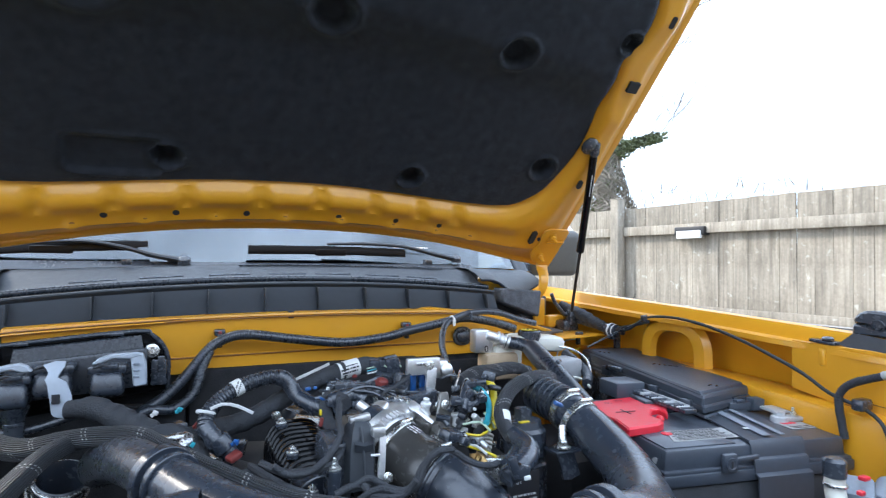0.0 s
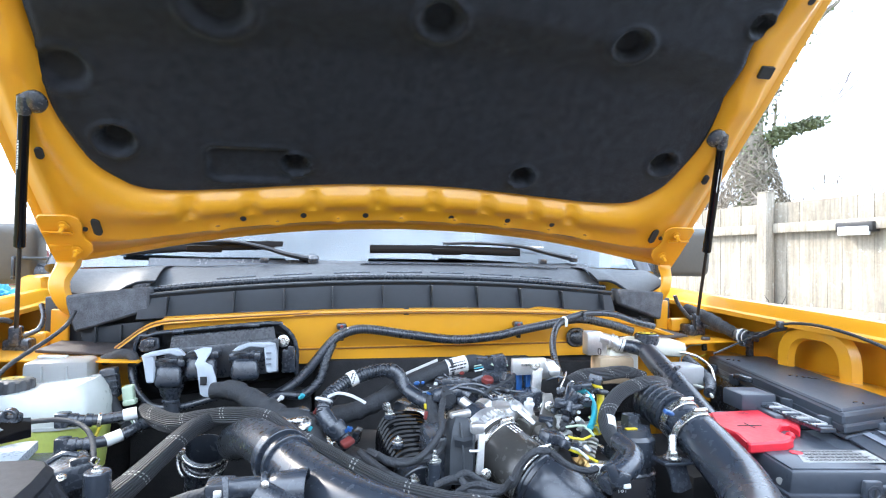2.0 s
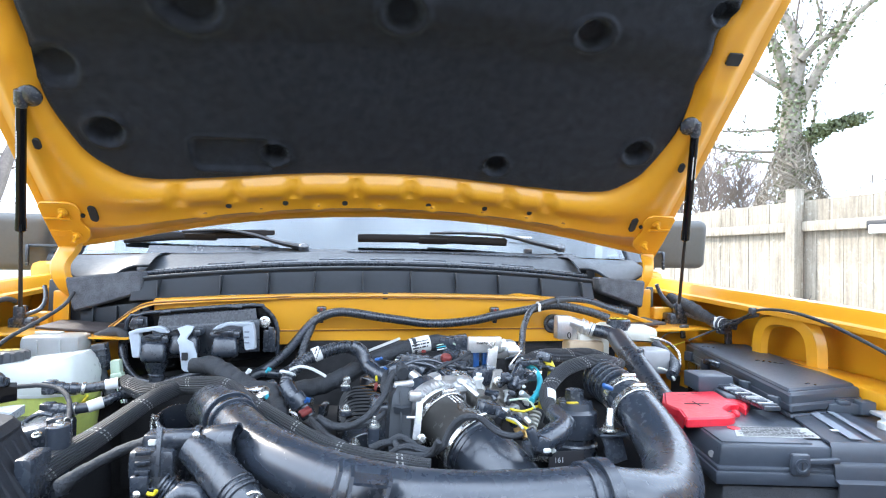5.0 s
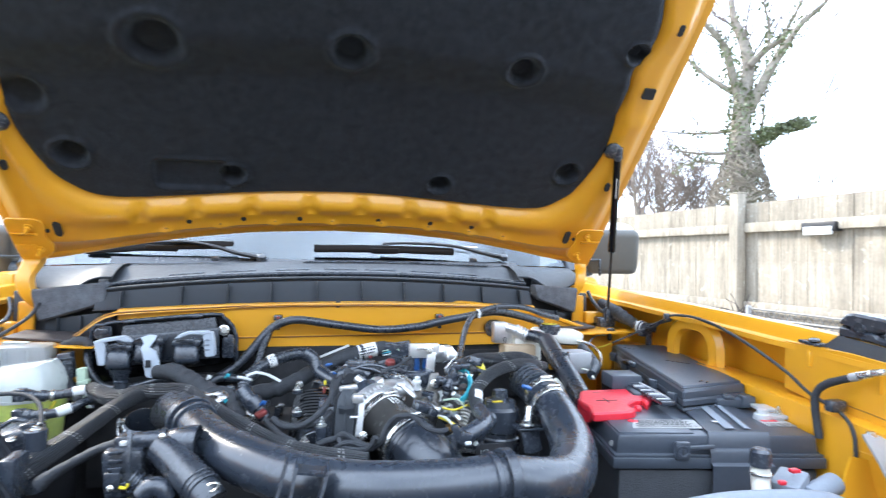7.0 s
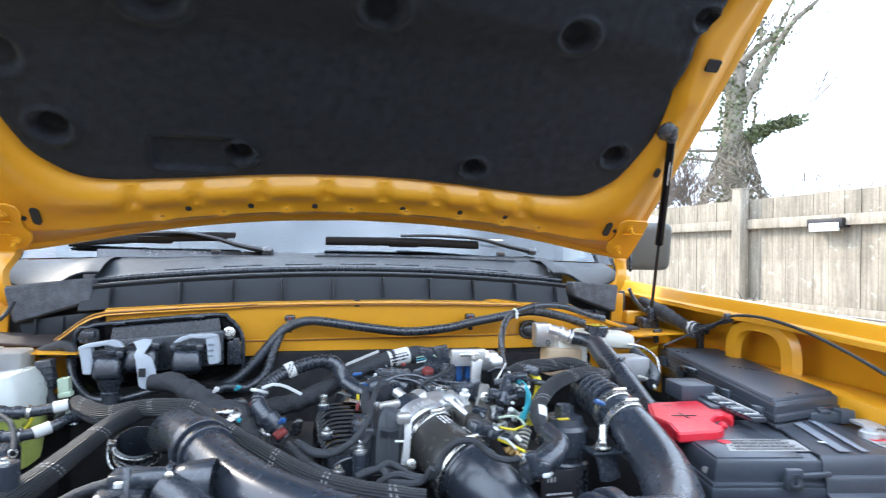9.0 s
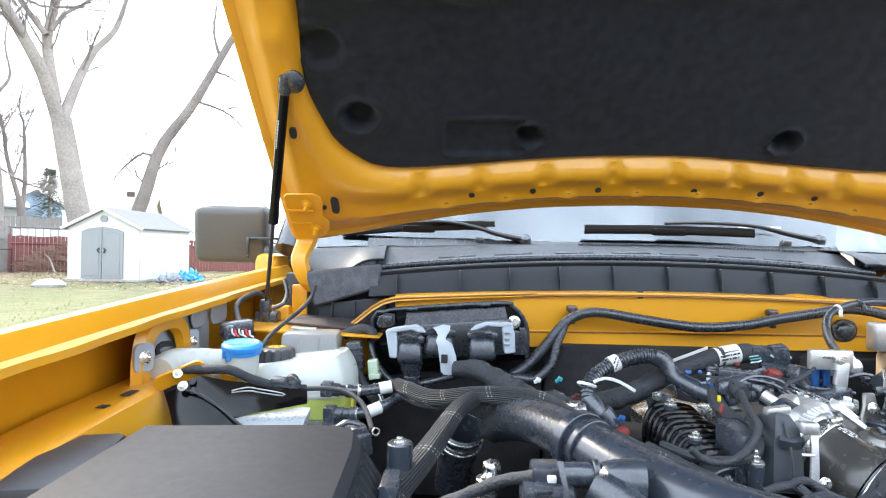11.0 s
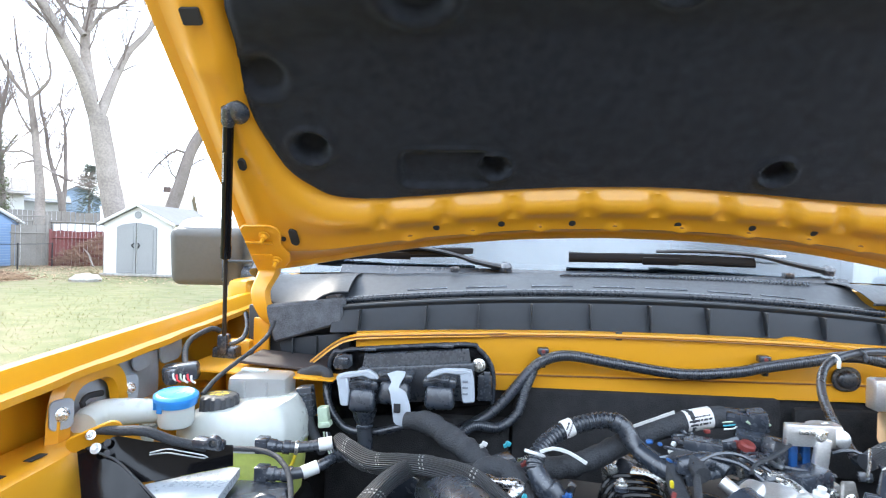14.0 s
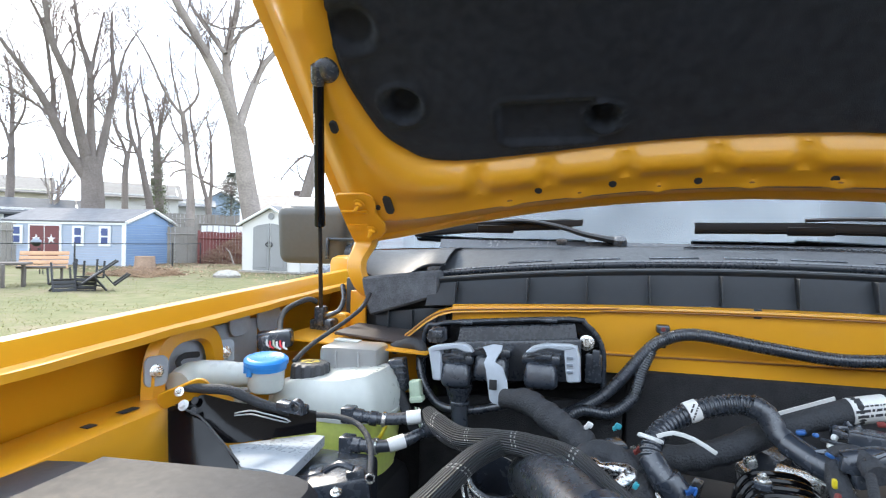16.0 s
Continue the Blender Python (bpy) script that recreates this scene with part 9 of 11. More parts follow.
part("lid_post", merged(cyl(C + Vector((0.045, 0.0, -0.10)), C + Vector((0.045, 0.0, -0.01)), 0.015, seg=16), box(C + Vector((0.04, -0.05, -0.06)), (0.02, 0.05, 0.06), 0.004)), PLASTIC, ab)
bolt("lid_screw", C + Vector((0.045, 0, -0.01)), (0, 0, 1), 0.005, ab)

# ---- trees ----


def limb(verts, faces, path, radii, seg):
    """Adds a tapered limb to the lists."""
    start = len(verts)
    for i, p in enumerate(path):
        tan = (path[min(i + 1, len(path) - 1)] - path[max(i - 1, 0)]).normalized()
        x = tan.cross(Vector((0.3, 0.9, 0.2))).normalized()
        y = tan.cross(x)
        for k in range(seg):
            a = 2 * math.pi * k / seg
            verts.append(p + (x * math.cos(a) + y * math.sin(a)) * radii[i])
    for i in range(len(path) - 1):
        for k in range(seg):
            j = (k + 1) % seg
            o = start + i * seg
            faces.append((o + k, o + j, o + seg + j, o + seg + k))


def grow(rnd, out, p, d, length, r, level, most, up, first):
    n = 6 if level < 2 else 4
    path, radii = [p.copy()], [r]
    for i in range(n):
        d = (d + Vector((rnd.uniform(-1, 1), rnd.uniform(-1, 1), rnd.uniform(-0.6, 1) * up)) * (0.07 if level == 0 else 0.17)).normalized()
        p = p + d * length / n
        path.append(p.copy())
        radii.append(r * (1 - (0.45 if level == 0 else 0.65) * (i + 1) / n))
    out.append((path, radii, level))
    if level >= most:
        return
    kids = {0: 4, 1: 5, 2: 5, 3: 4, 4: 3}.get(level, 3)
    for k in range(kids):
        if level == 0:
            f = 0.75 + 0.25 * k / max(kids - 1, 1)
        else:
            f = 0.3 + 0.7 * (k + rnd.random() * 0.5) / kids
        i = min(int(f * n), n)
        side = Vector((rnd.uniform(-1, 1), rnd.uniform(-1, 1), 0.0)).normalized()
        kd = (d * (0.75 if level else 0.8) + side * rnd.uniform(0.25, 0.5 if level == 0 else 0.75) + Vector((0, 0, 0.25 * up))).normalized()
        grow(rnd, out, path[i], kd, first * rnd.uniform(0.75, 1.1) if level == 0 else length * rnd.uniform(0.5, 0.68), radii[i] * (rnd.uniform(0.6, 0.8) if level == 0 else rnd.uniform(0.42, 0.6)), level + 1, most, up, first)


def tree(base, height, r, seed, label, most=5, up=1.0, lean=(0, 0), trunk=0.32):
    rnd = random.Random(seed)
    t = thing("bare_tree", base, label, "tree", "bare winter trees")
    out = []
    b = Vector(base) + Vector((0, 0, -0.2))
    grow(rnd, out, b, Vector((lean[0], lean[1], 1)).normalized(), height * trunk, r, 0, most, up, height * 0.32)
    for name, pick, m in (("trunk", lambda l: l <= 1, BARK), ("crown", lambda l: l > 1, TWIG)):
        verts, faces = [], []
        for path, radii, l in out:
            if pick(l):
                limb(verts, faces, path, [max(q, 0.007) for q in radii], (14, 10, 6, 4, 3, 3)[min(l, 5)])
        me = bpy.data.meshes.new(name)
        me.from_pydata([tuple(v) for v in verts], [], faces)
        for poly in me.polygons:
            poly.use_smooth = True
        me.materials.append(m)
        ob = new(name, me)
        ORIGIN[ob.name] = Vector((0, 0, 0))
        ob.parent = t
        ob.matrix_parent_inverse = Matrix.Translation(-ORIGIN[t.name])
    return t


def flat(p, z=0.0):
    return (p[0], p[1], z)


def twig_mesh(name, out, pick, mat, parent):
    verts, faces = [], []
    for path, radii, level in out:
        if pick(level):
            limb(verts, faces, path, [max(q, 0.007) for q in radii], (14, 10, 6, 4, 3, 3)[min(level, 5)])
    me = bpy.data.meshes.new(name)
    me.from_pydata([tuple(v) for v in verts], [], faces)
    for poly in me.polygons:
        poly.use_smooth = True
    me.materials.append(mat)
    ob = new(name, me)
    ORIGIN[ob.name] = Vector((0, 0, 0))
    ob.parent = parent
    ob.matrix_parent_inverse = Matrix.Translation(-ORIGIN[parent.name])
    return ob


def forked_tree(base, across, limbs, label, seed, twigs, reach, bark):
    """Tree from its main limbs, each (thick, thin, [(sideways, height), ...]), with twigs grown on them. Returns the thing and its limbs."""
    rnd = random.Random(seed)
    t = thing("bare_tree", (base[0], base[1], 0), label, "tree", "bare winter trees")
    across = Vector((*across, 0)).normalized()
    deep = Vector((-across.y, across.x, 0))
    out = []
    for n, (thick, thin, pts) in enumerate(limbs):
        lean = rnd.uniform(-0.35, 0.35) if n else 0.0
        world = [Vector((base[0], base[1], z)) + across * a + deep * lean * (z - pts[0][1]) for a, z in pts]
        path, rad = spline(world, [thick + (thin - thick) * k / (len(pts) - 1) for k in range(len(pts))], 0.35)
        out.append((path, rad, 0 if n == 0 else 1))
        if not n:
            continue
        for k in range(int(twigs * len(pts) / 4) + 1):
            i = min(int(len(path) * (0.25 + 0.75 * rnd.random())), len(path) - 1)
            d = (path[i] - path[max(i - 2, 0)]).normalized() + Vector((rnd.uniform(-0.9, 0.9), rnd.uniform(-0.9, 0.9), rnd.uniform(-0.1, 0.6)))
            grow(rnd, out, path[i], d.normalized(), reach * rnd.uniform(0.6, 1.3), max(rad[i] * 0.26, 0.014), 3, 5, 0.6, 1.0)
    twig_mesh("trunk", out, lambda l: l <= 1, bark, t)
    twig_mesh("crown", out, lambda l: l > 1, TWIG, t)
    return t, out


def climbing_ivy(t, out, dens, top):
    """Ivy leaves wrapped round the stem of a tree, up to a height."""
    rnd = random.Random(9)
    bm = bmesh.new()
    for path, radii, level in out:
        if level > 1:
            continue
        for i in range(len(path) - 1):
            for k in range(int(dens * max(0.0, 1.0 - (path[i].z / top) ** 3) * (1.0 if level == 0 else 0.35))):
                c = path[i].lerp(path[i + 1], rnd.random())
                a, rr = rnd.uniform(0, 6.28), radii[i] + rnd.uniform(0.0, 0.17)
                q = c + Vector((math.cos(a) * rr, math.sin(a) * rr, rnd.uniform(-0.1, 0.1)))
                u = Vector((rnd.uniform(-1, 1), rnd.uniform(-1, 1), rnd.uniform(-1, 1))).normalized() * rnd.uniform(0.03, 0.06)
                v = u.cross(Vector((rnd.uniform(-1, 1), rnd.uniform(-1, 1), rnd.uniform(-1, 1)))).normalized() * u.length * 0.8
                bm.faces.new([bm.verts.new(q + w) for w in (u, v, -u, -v)])
    tagged(part("ivy", bm, IVY, t, "dark green climbing ivy leaves"), kind="stuff")


PALE_TREE = [(0.40, 0.33, [(0.45, -0.2), (0.0, 2.1), (-0.33, 4.01), (-0.61, 5.67)]),
             (0.24, 0.10, [(-0.66, 5.5), (-1.16, 7.07), (-1.69, 8.12), (-2.21, 9.04), (-2.77, 9.94), (-3.13, 10.75), (-3.6, 12.4)]),
             (0.22, 0.09, [(-0.80, 6.2), (-1.0, 7.53), (-1.08, 8.64), (-0.92, 9.65), (-0.73, 10.68), (-0.6, 12.6)]),
             (0.11, 0.04, [(-1.10, 8.5), (-1.6, 9.23), (-2.02, 9.83), (-2.43, 10.43), (-2.7, 11.4)]),
             (0.05, 0.03, [(-1.92, 9.76), (-1.3, 9.49), (-0.25, 9.68)]),
             (0.08, 0.04, [(-0.95, 8.7), (-0.56, 9.37), (-0.08, 9.77), (0.5, 10.4)]),
             (0.19, 0.08, [(-0.55, 5.7), (-0.21, 6.94), (0.1, 7.88), (0.42, 8.59), (1.06, 9.58), (1.5, 11.2)])]
forked_tree((-13.93, 19.65), (0.829, 0.559), PALE_TREE, "large bare forked tree with pale grey bark", 4, 9, 2.0, BARK)
WIDE_TREE = [(0.56, 0.46, [(0.05, -0.2), (0.0, 2.46), (-0.06, 3.88), (-0.15, 5.0)]),
             (0.28, 0.05, [(-0.20, 3.9), (-1.06, 5.28), (-1.7, 6.81), (-2.41, 8.15), (-3.16, 9.19), (-3.88, 10.2)]),
             (0.26, 0.06, [(-0.22, 4.5), (-0.67, 6.54), (-1.05, 8.37), (-1.66, 9.86), (-1.9, 11.65), (-2.02, 13.19)]),
             (0.22, 0.06, [(-0.09, 4.7), (-0.16, 7.15), (-0.23, 9.31), (-0.66, 10.85), (-0.91, 12.9)]),
             (0.22, 0.06, [(0.15, 4.5), (0.44, 6.12), (0.66, 7.53), (0.89, 8.67), (0.75, 10.58), (0.72, 12.78)])]
WIDE_TREE += [(0.13, 0.04, [(-1.7, 6.81), (-1.64, 7.74), (-1.77, 9.05), (-2.0, 10.58), (-2.66, 12.0)]), (0.07, 0.03, [(-1.63, 6.69), (-2.62, 7.47), (-3.66, 7.96)]),
              (0.09, 0.04, [(-1.05, 8.5), (-0.83, 9.74), (-1.01, 11.05)]), (0.10, 0.04, [(-0.23, 8.77), (0.04, 10.45), (0.37, 12.43)]), (0.08, 0.03, [(0.94, 8.68), (1.29, 10.41), (1.84, 11.64)])]
forked_tree((-24.25, 21.82), (0.683, 0.73), WIDE_TREE, "wide bare multi-stemmed tree behind the blue shed", 8, 13, 2.2, DARKBARK)
tree(flat((-28.6, 23.2, 0)), 9.0, 0.12, 17, "thin bare tree behind the blue shed", 4, 1.0)
LEAN_TREE = [(0.32, 0.13, [(-0.3, -0.2), (0.8, 3.25), (1.48, 5.6), (2.75, 7.7), (4.1, 10.45), (5.2, 12.6)]),
             (0.07, 0.02, [(1.3, 5.1), (0.8, 5.3), (0.3, 4.9), (-0.15, 4.35), (-0.4, 3.85)]), (0.06, 0.02, [(2.85, 7.9), (4.0, 7.6), (4.7, 7.1), (5.4, 6.2)]),
             (0.07, 0.02, [(3.4, 9.4), (4.1, 9.3), (4.8, 8.9)]), (0.05, 0.02, [(0.95, 3.9), (0.6, 4.2), (0.4, 4.7)]), (0.05, 0.02, [(1.1, 4.4), (1.7, 4.9), (2.1, 5.0)]), (0.08, 0.03, [(3.9, 10.0), (3.6, 11.2), (3.7, 12.5)])]
forked_tree((-15.0, 24.1), (0.87, 0.49), LEAN_TREE, "bare leaning tree behind the white shed", 61, 8, 1.1, DARKBARK)
YARD_TREE = [(0.24, 0.12, [(0.03, -0.1), (0.01, 1.23), (0.01, 3.17), (-0.12, 4.83), (-0.23, 5.92), (-0.4, 7.28)]),
    (0.09, 0.03, [(-0.4, 7.17), (-0.73, 7.51), (-1.23, 8.27), (-1.73, 9.42), (-2.22, 10.28), (-2.51, 10.71)]),
    (0.08, 0.03, [(-0.35, 7.28), (0.15, 7.89), (0.32, 8.46), (0.12, 9.54), (0.21, 10.65)]),
    (0.07, 0.03, [(-0.45, 7.27), (-0.69, 8.34), (-0.87, 9.13), (-1.01, 10.47)]),
    (0.06, 0.02, [(-0.16, 4.55), (-0.69, 4.4), (-1.01, 4.0)]),
    (0.06, 0.02, [(-0.16, 4.66), (-0.64, 4.92), (-1.19, 4.8), (-0.82, 5.38), (-0.26, 5.86)]),
    (0.05, 0.02, [(-0.14, 4.55), (0.45, 4.09), (0.95, 3.89)]),
    (0.05, 0.02, [(-0.2, 5.59), (0.17, 6.09), (0.54, 6.96), (0.85, 7.41)]),
    (0.05, 0.02, [(-0.23, 5.59), (-0.66, 6.29), (-0.97, 7.08), (-1.22, 7.32)])]
forked_tree((-19.89, 23.31), (0.773, 0.634), YARD_TREE, "slim bare winter tree beside the red boards", 21, 10, 1.4, BARK)
TWIN_TREE = [(0.2, 0.15, [(0.03, -0.13), (0.03, 1.9), (-0.07, 2.54), (-0.2, 3.51)]),
    (0.13, 0.03, [(-0.13, 3.13), (-0.48, 4.47), (-0.71, 5.43), (-0.87, 6.7), (-1.09, 7.81), (-1.22, 8.91), (-1.59, 9.83)]),
    (0.12, 0.03, [(-0.07, 2.8), (0.03, 4.18), (0.01, 5.8), (-0.07, 7.42), (-0.27, 8.21), (-0.11, 9.68)]),
    (0.06, 0.02, [(-0.51, 4.54), (0.06, 4.18), (0.58, 4.04)]),
    (0.05, 0.02, [(-0.48, 4.41), (-0.22, 5.3), (-0.06, 6.12)]),
    (0.04, 0.02, [(-0.03, 6.77), (0.31, 7.94), (0.7, 8.79)]),
    (0.04, 0.02, [(-0.71, 5.43), (-1.16, 5.88), (-1.65, 5.68)])]
forked_tree((-22.22, 27.84), (0.792, 0.611), TWIN_TREE, "slim twin-stemmed bare tree behind the red boards", 33, 9, 1.2, DARKBARK)
BENT_TREE = [(0.22, 0.16, [(0.38, 0.08), (0.15, 2.89), (-0.06, 3.97), (-0.35, 5.49)]),
    (0.13, 0.03, [(-0.3, 5.35), (-0.72, 6.39), (-0.92, 7.28), (-1.02, 8.8), (-1.11, 10.0)]),
    (0.11, 0.03, [(-0.35, 5.49), (-0.42, 6.72), (-0.65, 7.93), (-0.75, 9.14), (-0.36, 10.42)]),
    (0.06, 0.02, [(-0.36, 5.74), (-0.98, 5.81), (-1.52, 5.94)]),
    (0.06, 0.02, [(-0.63, 6.24), (-1.26, 6.64), (-1.66, 7.35), (-1.8, 8.09)]),
    (0.05, 0.02, [(-0.39, 6.42), (0.01, 7.23), (0.37, 7.58)])]
forked_tree((-24.6, 25.6), (0.733, 0.68), BENT_TREE, "bent bare tree behind the blue garden house", 35, 11, 1.4, DARKBARK)
IVY_POLE = [(0.26, 0.2, [(0.21, 0.01), (0.14, 2.78), (0.04, 4.17), (-0.04, 5.49), (-0.08, 6.64)]),
    (0.14, 0.03, [(-0.08, 6.41), (-0.36, 7.94), (-0.61, 9.06), (-0.92, 10.32), (-1.02, 11.61)]),
    (0.14, 0.03, [(-0.05, 6.42), (0.14, 7.99), (0.33, 9.18), (0.32, 10.17)]),
    (0.06, 0.02, [(0.06, 5.17), (0.46, 6.03), (0.76, 6.49)]),
    (0.06, 0.02, [(-0.3, 7.61), (-0.75, 8.22), (-1.25, 8.49)]),
    (0.05, 0.02, [(0.11, 7.66), (0.52, 8.53), (0.73, 9.22)])]
climbing_ivy(*forked_tree((-25.67, 27.56), (0.743, 0.67), IVY_POLE, "slim bare tree with ivy up its trunk", 15, 10, 1.5, DARKBARK), 230, 7.2)
FAR_TREE = [(0.22, 0.18, [(-0.01, -0.13), (-0.06, 4.57), (-0.04, 5.72), (0.08, 6.69)]),
    (0.13, 0.03, [(0.05, 6.49), (-0.3, 7.61), (-0.64, 8.34), (-0.82, 9.83)]),
    (0.13, 0.03, [(0.08, 6.57), (0.27, 7.67), (-0.01, 8.98), (0.1, 10.72)]),
    (0.08, 0.02, [(-0.04, 5.72), (-0.62, 6.25), (-1.12, 6.39)]),
    (0.07, 0.02, [(-0.06, 7.18), (-0.8, 7.37), (-1.13, 7.91)])]
forked_tree((-31.76, 31.44), (0.713, 0.701), FAR_TREE, "slim bare winter tree far behind the yard", 41, 11, 1.6, DARKBARK)
EDGE_TREE = [(0.26, 0.18, [(-0.01, -0.08), (-0.08, 2.26), (-0.01, 3.82), (0.02, 6.01)]),
    (0.14, 0.03, [(0.02, 5.85), (0.05, 7.88), (-0.01, 9.43), (-0.14, 10.64), (-0.4, 11.82)]),
    (0.1, 0.03, [(0.02, 6.01), (-0.29, 7.06), (-0.69, 8.08), (-0.94, 9.26)]),
    (0.09, 0.03, [(0.04, 6.79), (0.46, 7.63), (0.63, 8.44), (0.49, 9.52)]),
    (0.08, 0.02, [(0.02, 5.7), (-0.35, 5.35), (-0.72, 5.62)]),
    (0.08, 0.02, [(0.03, 7.41), (0.51, 7.32), (1.08, 7.56)])]
forked_tree((-31.97, 23.67), (0.608, 0.794), EDGE_TREE, "bare winter tree far behind the yard", 52, 13, 1.8, DARKBARK)


IVY_TREE = [(0.33, 0.21, [(0.0, 0.6), (0.0, 3.14), (-0.05, 4.6), (-0.02, 5.74)]),
            (0.19, 0.05, [(0.0, 5.6), (0.12, 6.66), (-0.08, 7.53), (-0.23, 7.94), (-0.32, 8.65), (-0.3, 9.8)]),
            (0.15, 0.03, [(0.12, 5.3), (0.53, 6.15), (0.8, 6.65), (1.02, 6.98), (1.32, 7.41), (1.75, 7.75), (2.2, 8.5)]),
            (0.10, 0.03, [(0.34, 4.45), (0.61, 4.71), (1.01, 4.8), (1.43, 4.92)]),
            (0.10, 0.05, [(0.15, 6.5), (0.52, 6.88), (0.86, 7.05), (1.02, 6.97)]),
            (0.13, 0.03, [(-0.10, 5.6), (-0.34, 6.63), (-0.42, 6.95), (-0.68, 7.3), (-0.95, 7.68), (-1.1, 8.6)]),
            (0.08, 0.02, [(-0.25, 5.85), (-0.82, 6.33), (-1.27, 6.8), (-1.6, 7.4)])]
IVY_TREE += [(0.05, 0.03, [(0.30, 3.6), (0.44, 4.87), (0.51, 5.62)]), (0.05, 0.015, [(-0.1, 4.84), (-0.95, 4.81), (-1.85, 4.94)]), (0.05, 0.015, [(-0.1, 4.23), (-1.09, 4.29), (-1.93, 4.49)]),
             (0.04, 0.015, [(-0.2, 3.89), (-1.09, 4.07), (-1.69, 3.83)]), (0.05, 0.02, [(0.56, 6.90), (0.59, 7.51), (0.47, 8.06), (0.5, 9.0)]),
             (0.05, 0.02, [(0.83, 7.05), (1.12, 7.59), (1.38, 8.22), (1.5, 9.0)])]


def ivy_tree():
    """Forked tree wrapped in ivy, with a cone of dry vines about its foot and one ivy-laden side branch."""
    rnd = random.Random(77)
    t, out = forked_tree((10.83, 11.96), (0.77, -0.639), IVY_TREE, "forked bare tree wrapped in ivy behind the fence", 77, 3, 1.3, IVYBARK)
    out = [o for o in out if o[2] <= 1]
    bm = bmesh.new()
    for n_, (path, radii, l) in enumerate(out):
        if l > 1:
            continue
        for i in range(len(path) - 1):
            f = i / len(path)
            dens = 150 if n_ == 0 else 60 * max(0.0, 0.8 - f) if n_ in (1, 2, 5) else 220 if n_ == 3 else 18
            for k in range(int(dens)):
                c = path[i].lerp(path[i + 1], rnd.random())
                a, rr = rnd.uniform(0, 6.28), radii[i] * rnd.uniform(0.9, 1.35) + rnd.uniform(0, 0.09) * (2.2 if n_ == 3 else 1)
                q = c + Vector((math.cos(a) * rr, math.sin(a) * rr, rnd.uniform(-0.12, 0.12)))
                w = rnd.uniform(0.03, 0.065)
                u = Vector((rnd.uniform(-1, 1), rnd.uniform(-1, 1), rnd.uniform(-1, 1))).normalized() * w
                v = u.cross(Vector((rnd.uniform(-1, 1), rnd.uniform(-1, 1), rnd.uniform(-1, 1)))).normalized() * w * 0.8
                bm.faces.new([bm.verts.new(q + s) for s in (u, v, -u, -v)])
    tagged(part("ivy", bm, IVY, t, "dark green climbing ivy leaves"), kind="stuff")
    verts, faces = [], []
    foot, crown_ = Vector((10.83, 11.96, 2.75)), Vector((10.80, 11.96, 4.55))
    for k in range(420):
        a = rnd.uniform(0, 6.28)
        f0 = rnd.random() ** 1.3 * 0.9
        path = []
        for j in range(5):
            f = f0 + (j - 2) * 0.09
            wide = 0.34 + 0.55 * max(0.0, 1 - f * 1.05) ** 1.2
            a += rnd.uniform(-0.6, 0.6)
            path.append(foot.lerp(crown_, f) + Vector((math.cos(a), math.sin(a), 0)) * wide * rnd.uniform(0.75, 1.1))
        limb(verts, faces, path, [0.010, 0.012, 0.012, 0.010, 0.006], 3)
    me = bpy.data.meshes.new("vine_tangle")
    me.from_pydata([tuple(v) for v in verts], [], faces)
    me.materials.append(TANGLE)
    ob = new("vine_tangle", me)
    ob.parent = t
    ob.matrix_parent_inverse = Matrix.Translation(-ORIGIN[t.name])
    tagged(ob, "brown tangle of dry vines", kind="stuff")


ivy_tree()
for x, y, h, r, sd in ((12.43, 19.4, 9.0, 0.15, 83), (11.76, 17.46, 7.0, 0.11, 95), (14.18, 20.66, 9.5, 0.11, 99), (12.74, 16.8, 7.5, 0.09, 103), (16.15, 20.5, 8.0, 0.09, 107), (13.3, 20.0, 8.5, 0.10, 111)):
    tree(flat((x, y), 0.7), h, r, sd, "thin bare scrubby tree behind the wooden fence", 4, 0.45, (random.Random(sd).uniform(-0.12, 0.12), 0), 0.30)

# hazy bare woods far beyond the fence
bm = bmesh.new()
wood_rng = random.Random(12)
for k in range(3000):
    a = radians(wood_rng.uniform(22, 82))
    d = wood_rng.uniform(62, 90)
    top = 9.5 + 1.6 * noise.noise(Vector((a * 9, 0, 1))) + 1.0 * noise.noise(Vector((a * 31, 0, 4)))
    q = Vector((d * math.sin(a), d * math.cos(a), wood_rng.uniform(2.0, top)))
    s_ = Vector((math.cos(a), -math.sin(a), 0)) * wood_rng.uniform(0.03, 0.07)
    tip = q + Vector((wood_rng.uniform(-0.8, 0.8), wood_rng.uniform(-0.8, 0.8), wood_rng.uniform(0.3, 1.5)))
    bm.faces.new([bm.verts.new(v) for v in (q - s_, q + s_, tip)])
tagged(part("far_woods", bm, TWIG, None), "hazy bare winter woods far beyond the fence", "woods", kind="stuff")


